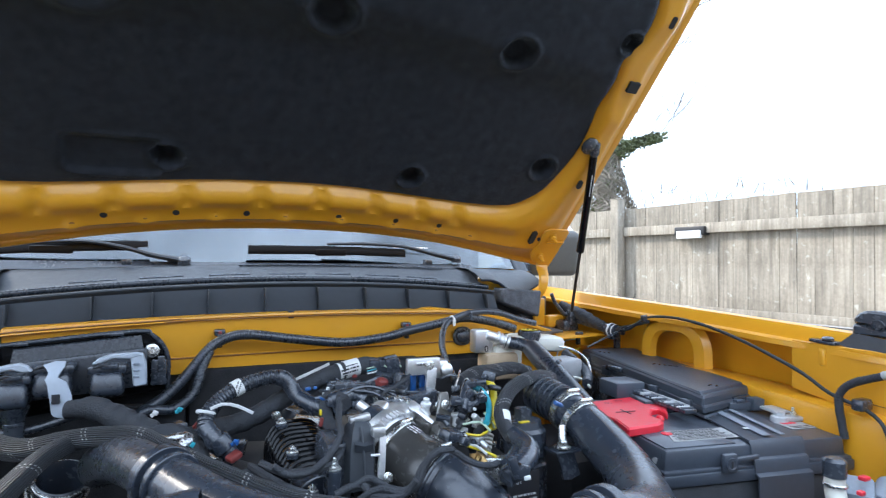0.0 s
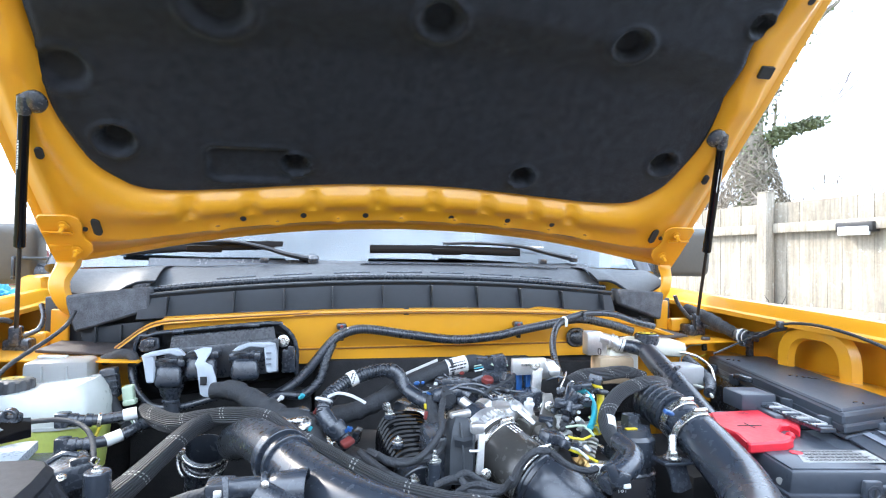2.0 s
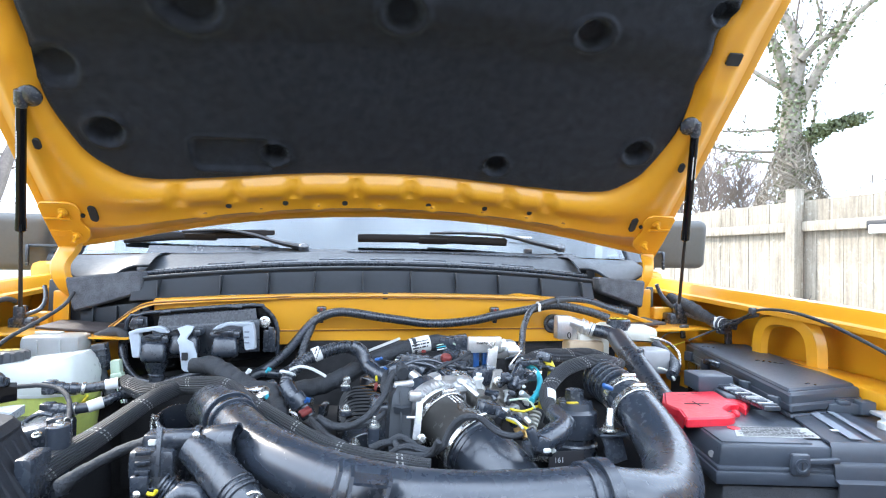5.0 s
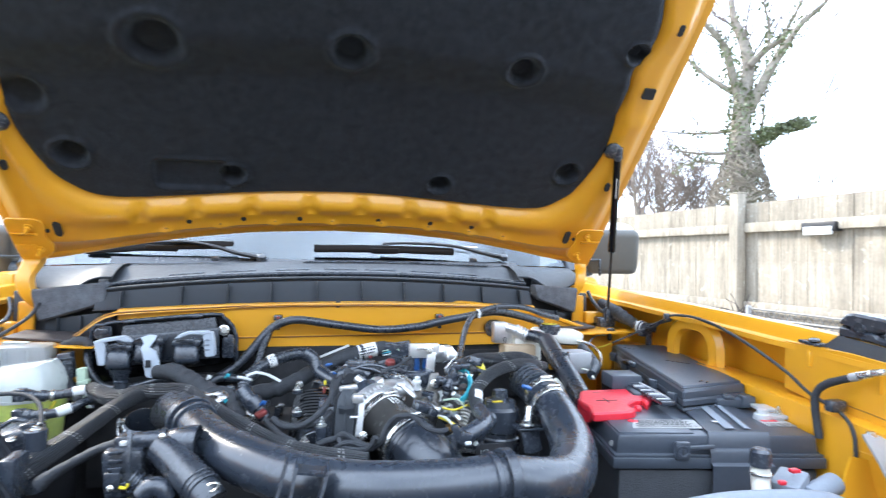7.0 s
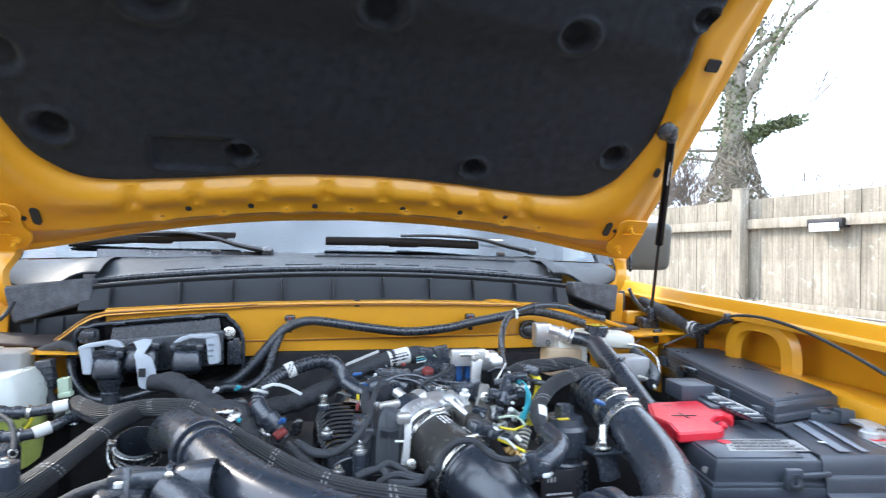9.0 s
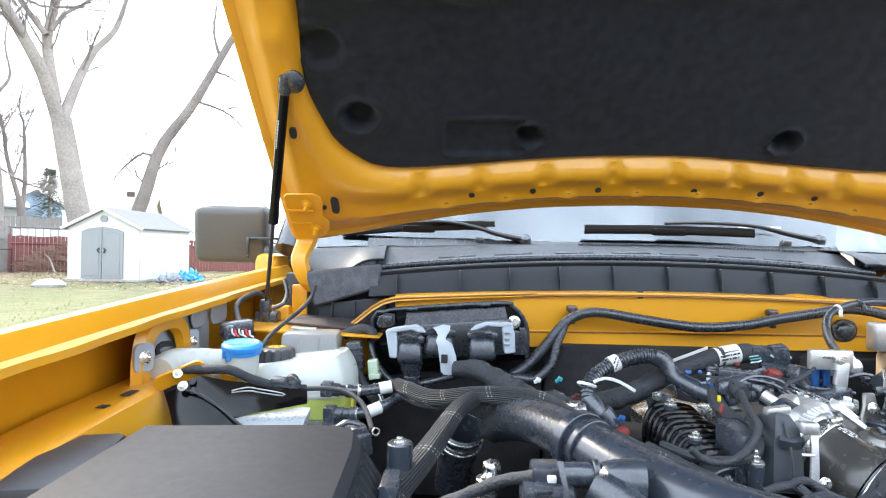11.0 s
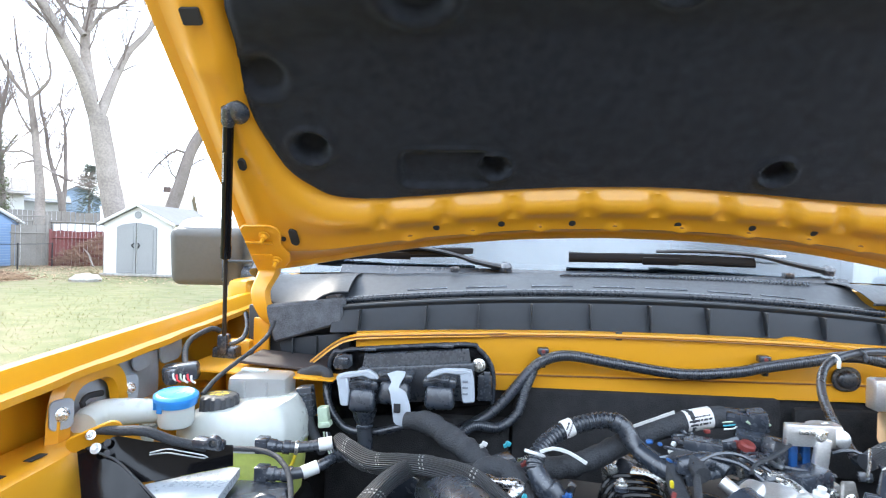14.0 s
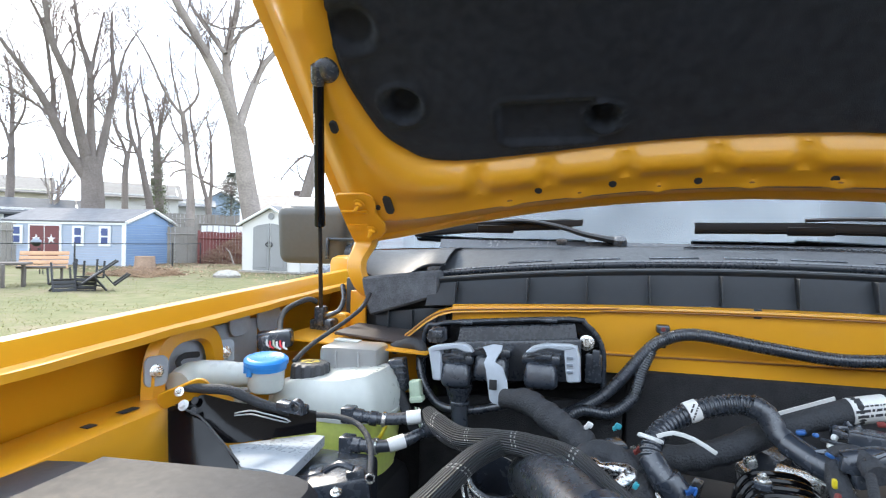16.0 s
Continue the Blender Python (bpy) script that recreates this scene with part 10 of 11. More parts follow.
def conifer(base, h, label):
    t = thing("conifer", base, label, "tree")
    b = Vector(base)
    part("trunk", cyl(b, b + Vector((0, 0, h * 0.95)), 0.14, 0.03, seg=8), BARK, t)
    bm = bmesh.new()
    rnd = random.Random(5)
    for k in range(3600):
        f = rnd.random() ** 0.8
        a = rnd.uniform(0, 6.28)
        r = (1.05 - f) * h * 0.30 * rnd.uniform(0.2, 1.1) + 0.1
        q = b + Vector((math.cos(a) * r, math.sin(a) * r, h * (0.12 + 0.88 * f) - 0.15 * r))
        d = Vector((math.cos(a), math.sin(a), rnd.uniform(-0.5, 0.3))) * rnd.uniform(0.2, 0.5)
        u = Vector((-math.sin(a), math.cos(a), 0)) * rnd.uniform(0.03, 0.09)
        bm.faces.new([bm.verts.new(v) for v in (q - u, q + u, q + d)])
    tagged(part("crown", bm, PINE, t, "grey-green needled boughs"), kind="stuff")


PINE = material("grey_green_needles", (0.21, 0.235, 0.20), 0.8, var=0.4, scale=2)
conifer((-28.35, 38.23, 0), 6.3, "grey-green conifer beyond the garden sheds")

# ---- white garden shed ----
SHEDROOF = material("grey_resin_roof", (0.19, 0.19, 0.195), 0.8, var=0.15, scale=8, bump=0.4, bump_scale=40, spec=0.15)
shed = thing("white_garden_shed", (-12.0, 18.9, 0), "cream resin garden shed with grey double doors", "shed")
sx0, sx1, sy0, sy1, eave, peak = -13.22, -10.78, 18.0, 21.5, 1.80, 2.42
mid = (sx0 + sx1) / 2
part("wall", merged(plate([(sx0, 0), (sx1, 0), (sx1, eave), (mid, peak - 0.06), (sx0, eave)], (0, sy0 + 0.03, 0), (1, 0, 0), (0, 0, 1), 0.06, 0.005), box((sx0 + 0.03, (sy0 + sy1) / 2, eave / 2), (0.06, sy1 - sy0, eave), 0.005),
                    box((sx1 - 0.03, (sy0 + sy1) / 2, eave / 2), (0.06, sy1 - sy0, eave), 0.005), box((mid, sy1 - 0.03, eave / 2), (sx1 - sx0, 0.06, eave), 0.005)), SHEDWHITE, shed)
for s in (-1, 1):
    roof = part("roof", sheet([[(mid + s * f * 1.36, y, peak - f * 0.68) for f in (0, 0.25, 0.5, 0.75, 1.0)] for y in (sy0 - 0.12, sy0 + 1.2, sy0 + 2.4, sy1 + 0.1)], 0.05), SHEDROOF, shed)
    part("fascia", tube([(mid, sy0 - 0.13, peak), (mid + s * 1.36, sy0 - 0.13, peak - 0.68)], 0.05, seg=6), TRIMWHITE, roof)
    door = part("door", plate([(0.02 * s, 0.10), (0.70 * s, 0.10), (0.70 * s, 1.66), (0.5 * s, 1.75), (0.02 * s, 1.82)][::s], (mid - 0.03, sy0 - 0.03, 0), (1, 0, 0), (0, 0, 1), 0.04, 0.006), SHEDGREY, shed)
    part("door_panel", plate([(0.10 * s, 0.2), (0.60 * s, 0.2), (0.60 * s, 1.58), (0.10 * s, 1.70)][::s], (mid - 0.03, sy0 - 0.055, 0), (1, 0, 0), (0, 0, 1), 0.02, 0.008), SHEDGREY, door)
    part("handle", tube([(mid - 0.03 + s * 0.07, sy0 - 0.07, 1.12), (mid - 0.03 + s * 0.13, sy0 - 0.10, 1.05), (mid - 0.03 + s * 0.07, sy0 - 0.07, 0.96)], 0.02, seg=8), BLACKMETAL, door)
part("gable_vent", lathe((mid, sy0 - 0.01, 2.08), (0, -1, 0), [(0, 0.12), (0.03, 0.12), (0.03, 0.09), (0.02, 0.088), (0.02, 0)], 24), SHEDGREY, shed)
part("plinth", box((mid, sy0 + 1.75, 0.04), (2.6, 3.7, 0.08), 0.01), GRAVEL, shed)

# ---- blue garden house ----
bs = thing("blue_garden_house", flat((-18.35, 17.98, 0.13)), "blue-sided garden house with maroon doors and white trim", "shed")
c0, c1, c2 = Vector(flat((-24.30, 17.63))), Vector(flat((-19.01, 18.46))), Vector(flat((-19.81, 22.06)))
u, w = (c1 - c0), (c2 - c1)
ul, wl2 = u.length, w.length
u.normalize()
w.normalize()
UP = Vector((0, 0, 1))


def facade(o, du, poly, thick, mat, name, parent, out):
    n = du.cross(UP)
    if n.dot(o - Vector((0, 0, 0))) > 0:
        n = -n
    return part(name, plate(poly, o + n * out, du, UP, thick, 0.004), mat, parent)


e, g = 1.82, 2.34
# Front wall is paler than the gable to stand in for light on it.
facade(c0, u, [(0, 0), (ul, 0), (ul, e), (0, e)], 0.1, LITSIDE, "front_wall", bs, 0.0)
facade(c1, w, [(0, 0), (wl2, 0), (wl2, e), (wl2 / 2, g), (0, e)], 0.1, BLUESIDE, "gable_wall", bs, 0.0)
# Lap edges take a paler blue for the light they would catch.
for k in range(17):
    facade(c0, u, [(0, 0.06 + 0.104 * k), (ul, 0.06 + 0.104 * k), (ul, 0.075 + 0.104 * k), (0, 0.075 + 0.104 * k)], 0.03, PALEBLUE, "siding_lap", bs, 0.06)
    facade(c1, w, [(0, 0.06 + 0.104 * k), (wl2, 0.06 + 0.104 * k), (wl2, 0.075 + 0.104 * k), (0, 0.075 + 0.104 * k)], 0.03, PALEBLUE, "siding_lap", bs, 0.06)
part("back_wall", plate([(0, 0), (ul, 0), (ul, e), (0, e)], c0 + w * wl2, u, UP, 0.1, 0), BLUESIDE, bs)
part("end_wall", plate([(0, 0), (wl2, 0), (wl2, e), (wl2 / 2, g), (0, e)], c0, w, UP, 0.1, 0), BLUESIDE, bs)
for k in (0, 1):
    a = c0 - u * 0.15 + (w * -0.15 if k == 0 else w * (wl2 + 0.15)) + UP * (e - 0.05)
    b = c0 - u * 0.15 + w * wl2 / 2 + UP * (g + 0.03)
    part("roof", sheet([[a, a.lerp(b, 0.5), b], [a + u * (ul + 0.3), a.lerp(b, 0.5) + u * (ul + 0.3), b + u * (ul + 0.3)]], 0.06), SHINGLE, bs)
    q = a + u * (ul + 0.3)
    part("gable_trim", tube([q, b + u * (ul + 0.3)], 0.07, seg=6), TRIMWHITE, bs)
for d0 in (0.0, ul):
    facade(c0, u, [(d0 - 0.08, 0), (d0 + 0.08, 0), (d0 + 0.08, e), (d0 - 0.08, e)], 0.06, TRIMWHITE, "corner_trim", bs, 0.08)
facade(c1, w, [(wl2 - 0.08, 0), (wl2 + 0.05, 0), (wl2 + 0.05, e), (wl2 - 0.08, e)], 0.06, TRIMWHITE, "corner_trim", bs, 0.08)
facade(c0, u, [(0, e - 0.14), (ul, e - 0.14), (ul, e), (0, e)], 0.05, TRIMWHITE, "eave_trim", bs, 0.10)
for f in (0.11, 0.625, 0.845):
    x = f * ul
    wn_ = facade(c0, u, [(x - 0.26, 0.80), (x + 0.26, 0.80), (x + 0.26, 1.62), (x - 0.26, 1.62)], 0.05, TRIMWHITE, "window", bs, 0.09)
    facade(c0, u, [(x - 0.14, 0.90), (x + 0.14, 0.90), (x + 0.14, 1.17), (x - 0.14, 1.17)], 0.02, BLUEPANE, "pane", wn_, 0.13)
    facade(c0, u, [(x - 0.14, 1.24), (x + 0.14, 1.24), (x + 0.14, 1.53), (x - 0.14, 1.53)], 0.02, BLUEPANE, "pane", wn_, 0.13)
x = 0.345 * ul
facade(c0, u, [(x - 0.75, 0.25), (x + 0.75, 0.25), (x + 0.75, 1.66), (x - 0.75, 1.66)], 0.05, TRIMWHITE, "door_frame", bs, 0.08)
for s in (-1, 1):
    dr = facade(c0, u, [(x + s * 0.34 - 0.31, 0.3), (x + s * 0.34 + 0.31, 0.3), (x + s * 0.34 + 0.31, 1.60), (x + s * 0.34 - 0.31, 1.60)], 0.05, MAROON, "door", bs, 0.11)
    star = []
    for k in range(10):
        r = 0.20 if k % 2 == 0 else 0.08
        a = math.pi / 2 + k * math.pi / 5
        star.append((x + s * 0.34 + r * math.cos(a), 1.05 + r * math.sin(a)))
    facade(c0, u, star, 0.02, TRIMWHITE, "star", dr, 0.15)

# ---- far fences, houses ----


def board_fence(name, a, b, h, mat, label, step=0.18):
    a, b = Vector(a), Vector(b)
    f = thing(name, a, label, "fence")
    d = b - a
    n = max(1, int(d.length / step))
    bm = bmesh.new()
    for k in range(n):
        q = a + d * ((k + 0.5) / n)
        bmesh.ops.create_cube(bm, size=1, matrix=Matrix.Translation(q + Vector((0, 0, h / 2 + 0.02 * math.sin(k * 7)))) @ Matrix.Rotation(math.atan2(d.y, d.x), 4, "Z") @ Matrix.Diagonal((step * 0.92, 0.03, h, 1)))
    tagged(part("boarding", bm, mat, f), kind="stuff")
    part("rail", tube([a + Vector((0, -0.05, h * 0.8)), b + Vector((0, -0.05, h * 0.8))], 0.04, seg=6, step=2.0), mat, f)
    return f


FARFENCE = material("grey_yard_fence_wood", (0.27, 0.245, 0.22), 0.9, var=0.3, scale=5, bump=0.4, bump_scale=50)
VINE = material("dry_brown_vine", (0.30, 0.185, 0.135), 0.9, var=0.4, scale=4)
yard_fence = board_fence("grey_board_fence", flat((-27.34, 14.37, 0.35)), flat((-18.75, 22.35, 0.41)), 1.72, FARFENCE, "weathered grey board fence with a lattice top behind the sheds")
la, lb = Vector((-22.4, 18.95, 0)), Vector((-18.75, 22.35, 0))
lat = bmesh.new()
for k in range(40):
    q = la.lerp(lb, k / 39)
    for lean in (-0.16, 0.16):
        step_ = (lb - la).normalized() * lean
        s_ = (lb - la).normalized() * 0.014
        lat.faces.new([lat.verts.new(v) for v in (q - step_ - s_ + UP * 1.76, q - step_ + s_ + UP * 1.76, q + step_ + s_ + UP * 2.06, q + step_ - s_ + UP * 2.06)])
tagged(part("lattice", lat, FARFENCE, yard_fence, "criss-cross lattice along the top"), kind="stuff")
part("top_rail", tube([la + UP * 2.08, lb + UP * 2.08], 0.035, seg=6, step=2.0), FARFENCE, yard_fence)
for q in (la, la.lerp(lb, 0.5), lb):
    part("post", box(q + Vector((0, 0, 1.08)), (0.10, 0.10, 2.16), 0.01, (0, 0, 43)), FARFENCE, yard_fence)
red = board_fence("red_board_fence", flat((-18.46, 22.28, 0)), flat((-9.5, 28.7, 0)), 1.50, REDFENCE, "dull red stained board fence behind the white shed", 0.14)
part("post", box((-18.50, 22.24, 0.78), (0.11, 0.11, 1.56), 0.01, (0, 0, 36)), REDFENCE, red)
board_fence("white_picket_fence", flat((-18.80, 22.75, 0)), flat((-17.30, 23.85, 0)), 1.80, TRIMWHITE, "white picket fence behind the red boards", 0.25)
gp = thing("white_post", (-17.25, 23.75, 0), "tall white painted post at the end of the pickets", "post")
part("shaft", box((-17.25, 23.75, 1.28), (0.22, 0.22, 2.56), 0.01, (0, 0, 36)), TRIMWHITE, gp)
part("cap", box((-17.25, 23.75, 2.60), (0.30, 0.30, 0.08), 0.015, (0, 0, 36)), TRIMWHITE, gp)
board_fence("grey_board_fence", flat((-22.0, 24.0, 0)), flat((-18.7, 26.45, 0)), 2.42, FARFENCE, "tall grey board fence beyond the white pickets")
vrng = random.Random(31)
vb = bmesh.new()
for k in range(380):
    f = vrng.random() ** 0.8
    q = Vector((-18.35, 22.24, 0)).lerp(Vector((-16.85, 23.30, 0)), f) + Vector((0.06, -0.09, 0)) * vrng.uniform(0.6, 2.5)
    q.z = vrng.uniform(0.0, 0.35 + 1.15 * f)
    d = Vector((vrng.uniform(-1, 1), vrng.uniform(-0.8, 0.8), vrng.uniform(-0.7, 0.9))).normalized() * vrng.uniform(0.12, 0.34)
    b_ = Vector((vrng.uniform(-0.06, 0.06), 0, vrng.uniform(-0.06, 0.08)))
    w_ = Vector((0.3, 0.2, 1)).normalized() * vrng.uniform(0.007, 0.016)
    vv = [vb.verts.new(v) for v in (q - d - w_, q + b_ - w_, q + d - w_, q + d + w_, q + b_ + w_, q - d + w_)]
    vb.faces.new((vv[0], vv[1], vv[4], vv[5]))
    vb.faces.new((vv[1], vv[2], vv[3], vv[4]))
tagged(part("dry_vines", vb, VINE, None), "tangle of dry brown vines against the red boards", "vines", kind="stuff")
branch_ = thing("fallen_branch", (-16.9, 22.7, 0), "pale dead branch propped against the red boards", "branch")
part("stick", tube([(-17.25, 22.55, 0.75), (-17.0, 22.5, 0.55), (-16.75, 22.4, 0.12), (-16.6, 22.35, -0.02)], [0.02, 0.03, 0.035, 0.03], seg=8, lumps=0.1), BARK, branch_)


CHIMNEY = material("dark_brown_chimney_brick", (0.10, 0.07, 0.06), 0.9, var=0.3, scale=6)


def house(p, wid, dep, e, g, wall, roof, seed, label, yaw=0.0):
    h = thing("house", flat(p), label, "house", "houses beyond the yard")
    M = Matrix.Translation(flat(p)) @ Matrix.Rotation(radians(yaw), 4, "Z")
    bm = box((0, 0, e / 2), (wid, dep, e), 0.02)
    bmesh.ops.transform(bm, matrix=M, verts=bm.verts)
    part("wall", bm, wall, h)
    for s in (-1, 1):
        gb = plate([(-dep / 2, e), (dep / 2, e), (0, g)], (s * (wid / 2 - 0.05), 0, 0), (0, 1, 0), (0, 0, 1), 0.1, 0)
        bmesh.ops.transform(gb, matrix=M, verts=gb.verts)
        part("gable", gb, wall, h)
        rf = sheet([[(x, s * (dep / 2 + 0.4), e - 0.25), (x, s * dep / 4, (e + g) / 2), (x, 0, g)] for x in (-wid / 2 - 0.3, 0, wid / 2 + 0.3)], 0.12)
        bmesh.ops.transform(rf, matrix=M, verts=rf.verts)
        part("roof", rf, roof, h)
    ch = box((wid * 0.2, 0.4, g - 0.1), (0.6, 0.6, 1.2), 0.02)
    bmesh.ops.transform(ch, matrix=M, verts=ch.verts)
    if seed in (1, 4):
        part("chimney", ch, CHIMNEY, h)
    else:
        ch.free()
    for k in range(4):
        for lev in (1.2, 3.8):
            if lev + 1.2 > e:
                continue
            x = -wid / 2 + wid * (k + 0.5) / 4
            wb = box((x, -dep / 2 - 0.02, lev + 0.6), (1.0, 0.08, 1.3), 0.02)
            bmesh.ops.transform(wb, matrix=M, verts=wb.verts)
            wo = part("window", wb, TRIMWHITE, h)
            pb = box((x, -dep / 2 - 0.06, lev + 0.6), (0.75, 0.05, 1.05), 0.01)
            bmesh.ops.transform(pb, matrix=M, verts=pb.verts)
            part("pane", pb, PANE, wo)
    return h


TANROOF = material("sun_bleached_tan_shingle", (0.36, 0.31, 0.27), 0.85, var=0.25, scale=8, bump=0.5, bump_scale=40, spec=0.1)
HOUSEWHITE = material("off_white_house_siding", (0.52, 0.51, 0.49), 0.6, var=0.06, scale=3)
HOUSECREAM = material("cream_house_siding", (0.50, 0.46, 0.37), 0.6, var=0.06, scale=3)
DARKROOF = material("dark_slate_shingle", (0.13, 0.135, 0.145), 0.85, var=0.2, scale=8, bump=0.5, bump_scale=40, spec=0.1)
GREYROOF = material("weathered_brown_shingle", (0.22, 0.205, 0.19), 0.85, var=0.2, scale=8, bump=0.5, bump_scale=40, spec=0.1)
house((-49.9, 33.3), 12, 8, 4.7, 6.0, HOUSECREAM, GREYROOF, 2, "cream house with grey roof beyond the fence", 51)
house((-34.6, 35.7), 5, 6, 4.2, 5.2, HOUSEWHITE, GREYROOF, 1, "white house with grey roof and chimney beyond the fence", 43.6)
house((-34.4, 39.6), 5, 5, 3.9, 4.4, HOUSEWHITE, PALEROOF, 7, "low white house between the bare trees", 40)
house((-33.3, 43.6), 6, 3.4, 4.1, 5.1, PALEBLUE, PALEROOF, 3, "small blue-gabled house beyond the fence", -53)
house((-31.38, 50.57), 7, 7, 3.6, 5.5, HOUSEWHITE, TANROOF, 4, "pale house with chimney beyond the white shed", 20)
house((22.41, 37.89), 7, 7, 3.6, 4.6, HOUSEWHITE, PALEROOF, 5, "pale house far behind the wooden fence", -30)
house((-31.0, 22.0), 7.4, 4, 2.55, 3.15, HOUSEWHITE, DARKROOF, 6, "low outbuilding with dark roof beyond the fence", 50.4)

# ---- things on the lawn ----
pt_ = Vector(flat((-14.2, 9.75, 0)))
GREYBOARD = material("dark_weathered_board", (0.14, 0.12, 0.11), 0.85, var=0.3, scale=6)
pic = thing("picnic_table", pt_, "weathered grey picnic table on the lawn", "table")
part("tabletop", box(pt_ + Vector((0, 0, 0.56)), (1.3, 0.7, 0.05), 0.01, (0, 0, 40)), GREYBOARD, pic)
for dx in (-0.5, 0.5):
    for dy in (-0.25, 0.25):
        part("leg", box(pt_ + Vector((dx, dy, 0.28)), (0.09, 0.05, 0.56), 0.005), GREYBOARD, pic)
ob_ = Vector(flat((-14.1, 10.85, 0)))
bench = thing("orange_bench", ob_, "orange stained wooden bench on the lawn", "bench")
for k in range(4):
    part("back_slat", box(ob_ + Vector((-0.02 * k, 0.03 * k, 0.44 + 0.115 * k)), (1.06, 0.04, 0.10), 0.008, (-22, 0, 50)), ORANGEWOOD, bench)
part("seat", box(ob_ + Vector((0.1, -0.14, 0.44)), (1.04, 0.35, 0.05), 0.01, (0, 0, 50)), GREYBOARD, bench)
for dx in (-0.45, 0.45):
    part("leg", box(ob_ + Vector((dx * 0.56, dx * 0.66, 0.22)), (0.06, 0.35, 0.44), 0.005, (0, 0, 50)), GREYBOARD, bench)
gr_ = Vector((-17.3, 13.25, 0))
grill = thing("kettle_grill", gr_, "dark kettle grill standing by the blue garden house", "grill")
part("bowl", lathe(gr_ + Vector((0, 0, 0.88)), (0, 0, 1), [(0, 0.04), (0.03, 0.09), (0.08, 0.13), (0.13, 0.145)], 24), BLACKMETAL, grill)
part("lid", lathe(gr_ + Vector((0, 0, 1.01)), (0, 0, 1), [(0, 0.148), (0.05, 0.14), (0.10, 0.09), (0.13, 0.03), (0.15, 0.03), (0.155, 0.0)], 24), GREYTUBE, grill)
for k in range(3):
    part("leg", cyl(gr_ + Vector((0.30 * math.cos(k * 2.1), 0.30 * math.sin(k * 2.1), 0)), gr_ + Vector((0.15 * math.cos(k * 2.1), 0.15 * math.sin(k * 2.1), 0.84)), 0.014, seg=8), BLACKMETAL, grill)
cp_ = Vector(flat((-11.75, 10.0, 0)))
for k, (off, rot, roll) in enumerate((((-0.05, 0.10, 0.30), 25, 172), ((0.42, 0.15, 0.30), -40, 128), ((-0.42, -0.30, 0.20), 60, 160))):
    ch = thing("folding_chair", flat(cp_ + Vector(off)), "toppled black metal garden chair on the lawn", "chair", "toppled garden chairs")
    M = Matrix.Translation(cp_ + Vector(off)) @ Matrix.Rotation(radians(rot), 4, "Z") @ Matrix.Rotation(radians(roll), 4, "X")
    for nm, pts in (("leg", [(-0.22, -0.2, -0.4), (-0.22, -0.2, 0.0)]), ("leg", [(0.22, -0.2, -0.4), (0.22, -0.2, 0)]), ("leg", [(-0.22, 0.2, -0.4), (-0.22, 0.22, 0.45)]), ("leg", [(0.22, 0.2, -0.4), (0.22, 0.22, 0.45)]), ("armrest", [(-0.24, -0.2, 0.2), (-0.24, 0.22, 0.2)]), ("armrest", [(0.24, -0.2, 0.2), (0.24, 0.22, 0.2)])):
        part(nm, tube([M @ Vector(q) for q in pts], 0.024, seg=8, step=0.2), BLACKMETAL, ch)
    for nm, c, s in [("seat_slat", (0, -0.18 + 0.09 * q, 0), (0.44, 0.08, 0.025)) for q in range(5)] + [("back_slat", (0, 0.22, 0.08 + 0.09 * q), (0.44, 0.025, 0.08)) for q in range(5)]:
        bm = box(c, s, 0.006)
        bmesh.ops.transform(bm, matrix=M, verts=bm.verts)
        part(nm, bm, BLACKMETAL, ch)
STUMP = material("sawn_brown_stump", (0.34, 0.23, 0.165), 0.9, var=0.4, scale=4, bump=1.0, bump_scale=25)
sp_ = Vector(flat((-14.53, 14.71, 0.41)))
st_ = thing("tree_stump", sp_, "sawn pale tree stump amid brushwood", "stump")
part("trunk", lathe(sp_, (0, 0, 1), [(0, 0.40), (0.15, 0.34), (0.5, 0.30), (0.62, 0.30), (0.63, 0.0)], 18), STUMP, st_)
bm = bmesh.new()
for k in range(700):
    q = sp_ + Vector((rng.uniform(-1.6, 0.9), rng.uniform(-0.9, 0.9), 0))
    q.z = rng.uniform(0, 0.35) * max(0, 1 - (q - sp_).length / 1.3)
    d = Vector((rng.uniform(-1, 1), rng.uniform(-1, 1), rng.uniform(-0.3, 0.4))).normalized() * rng.uniform(0.15, 0.4)
    s = Vector((0, 0, 0.012))
    bm.faces.new([bm.verts.new(v) for v in (q - d - s, q + d - s, q + d + s, q - d + s)])
tagged(part("brushwood", bm, LITTER, None), "heap of brown twigs round the stump", "twigs", kind="stuff")
rk = Vector(flat((-12.02, 15.49, 0.37)))
bm = lathe(rk + Vector((0, 0, -0.05)), (0, 0, 1), [(0, 0.42), (0.12, 0.44), (0.24, 0.30), (0.29, 0.0)], 14)
for v in bm.verts:
    v.co += Vector((noise.noise(v.co * 3), noise.noise(v.co * 3 + Vector((5, 0, 0))), 0)) * 0.06
tagged(part("boulder", bm, GRAVEL, None), "pale grey boulder at the lawn's edge", "rock")
tp = Vector((-10.0, 19.2, 0))
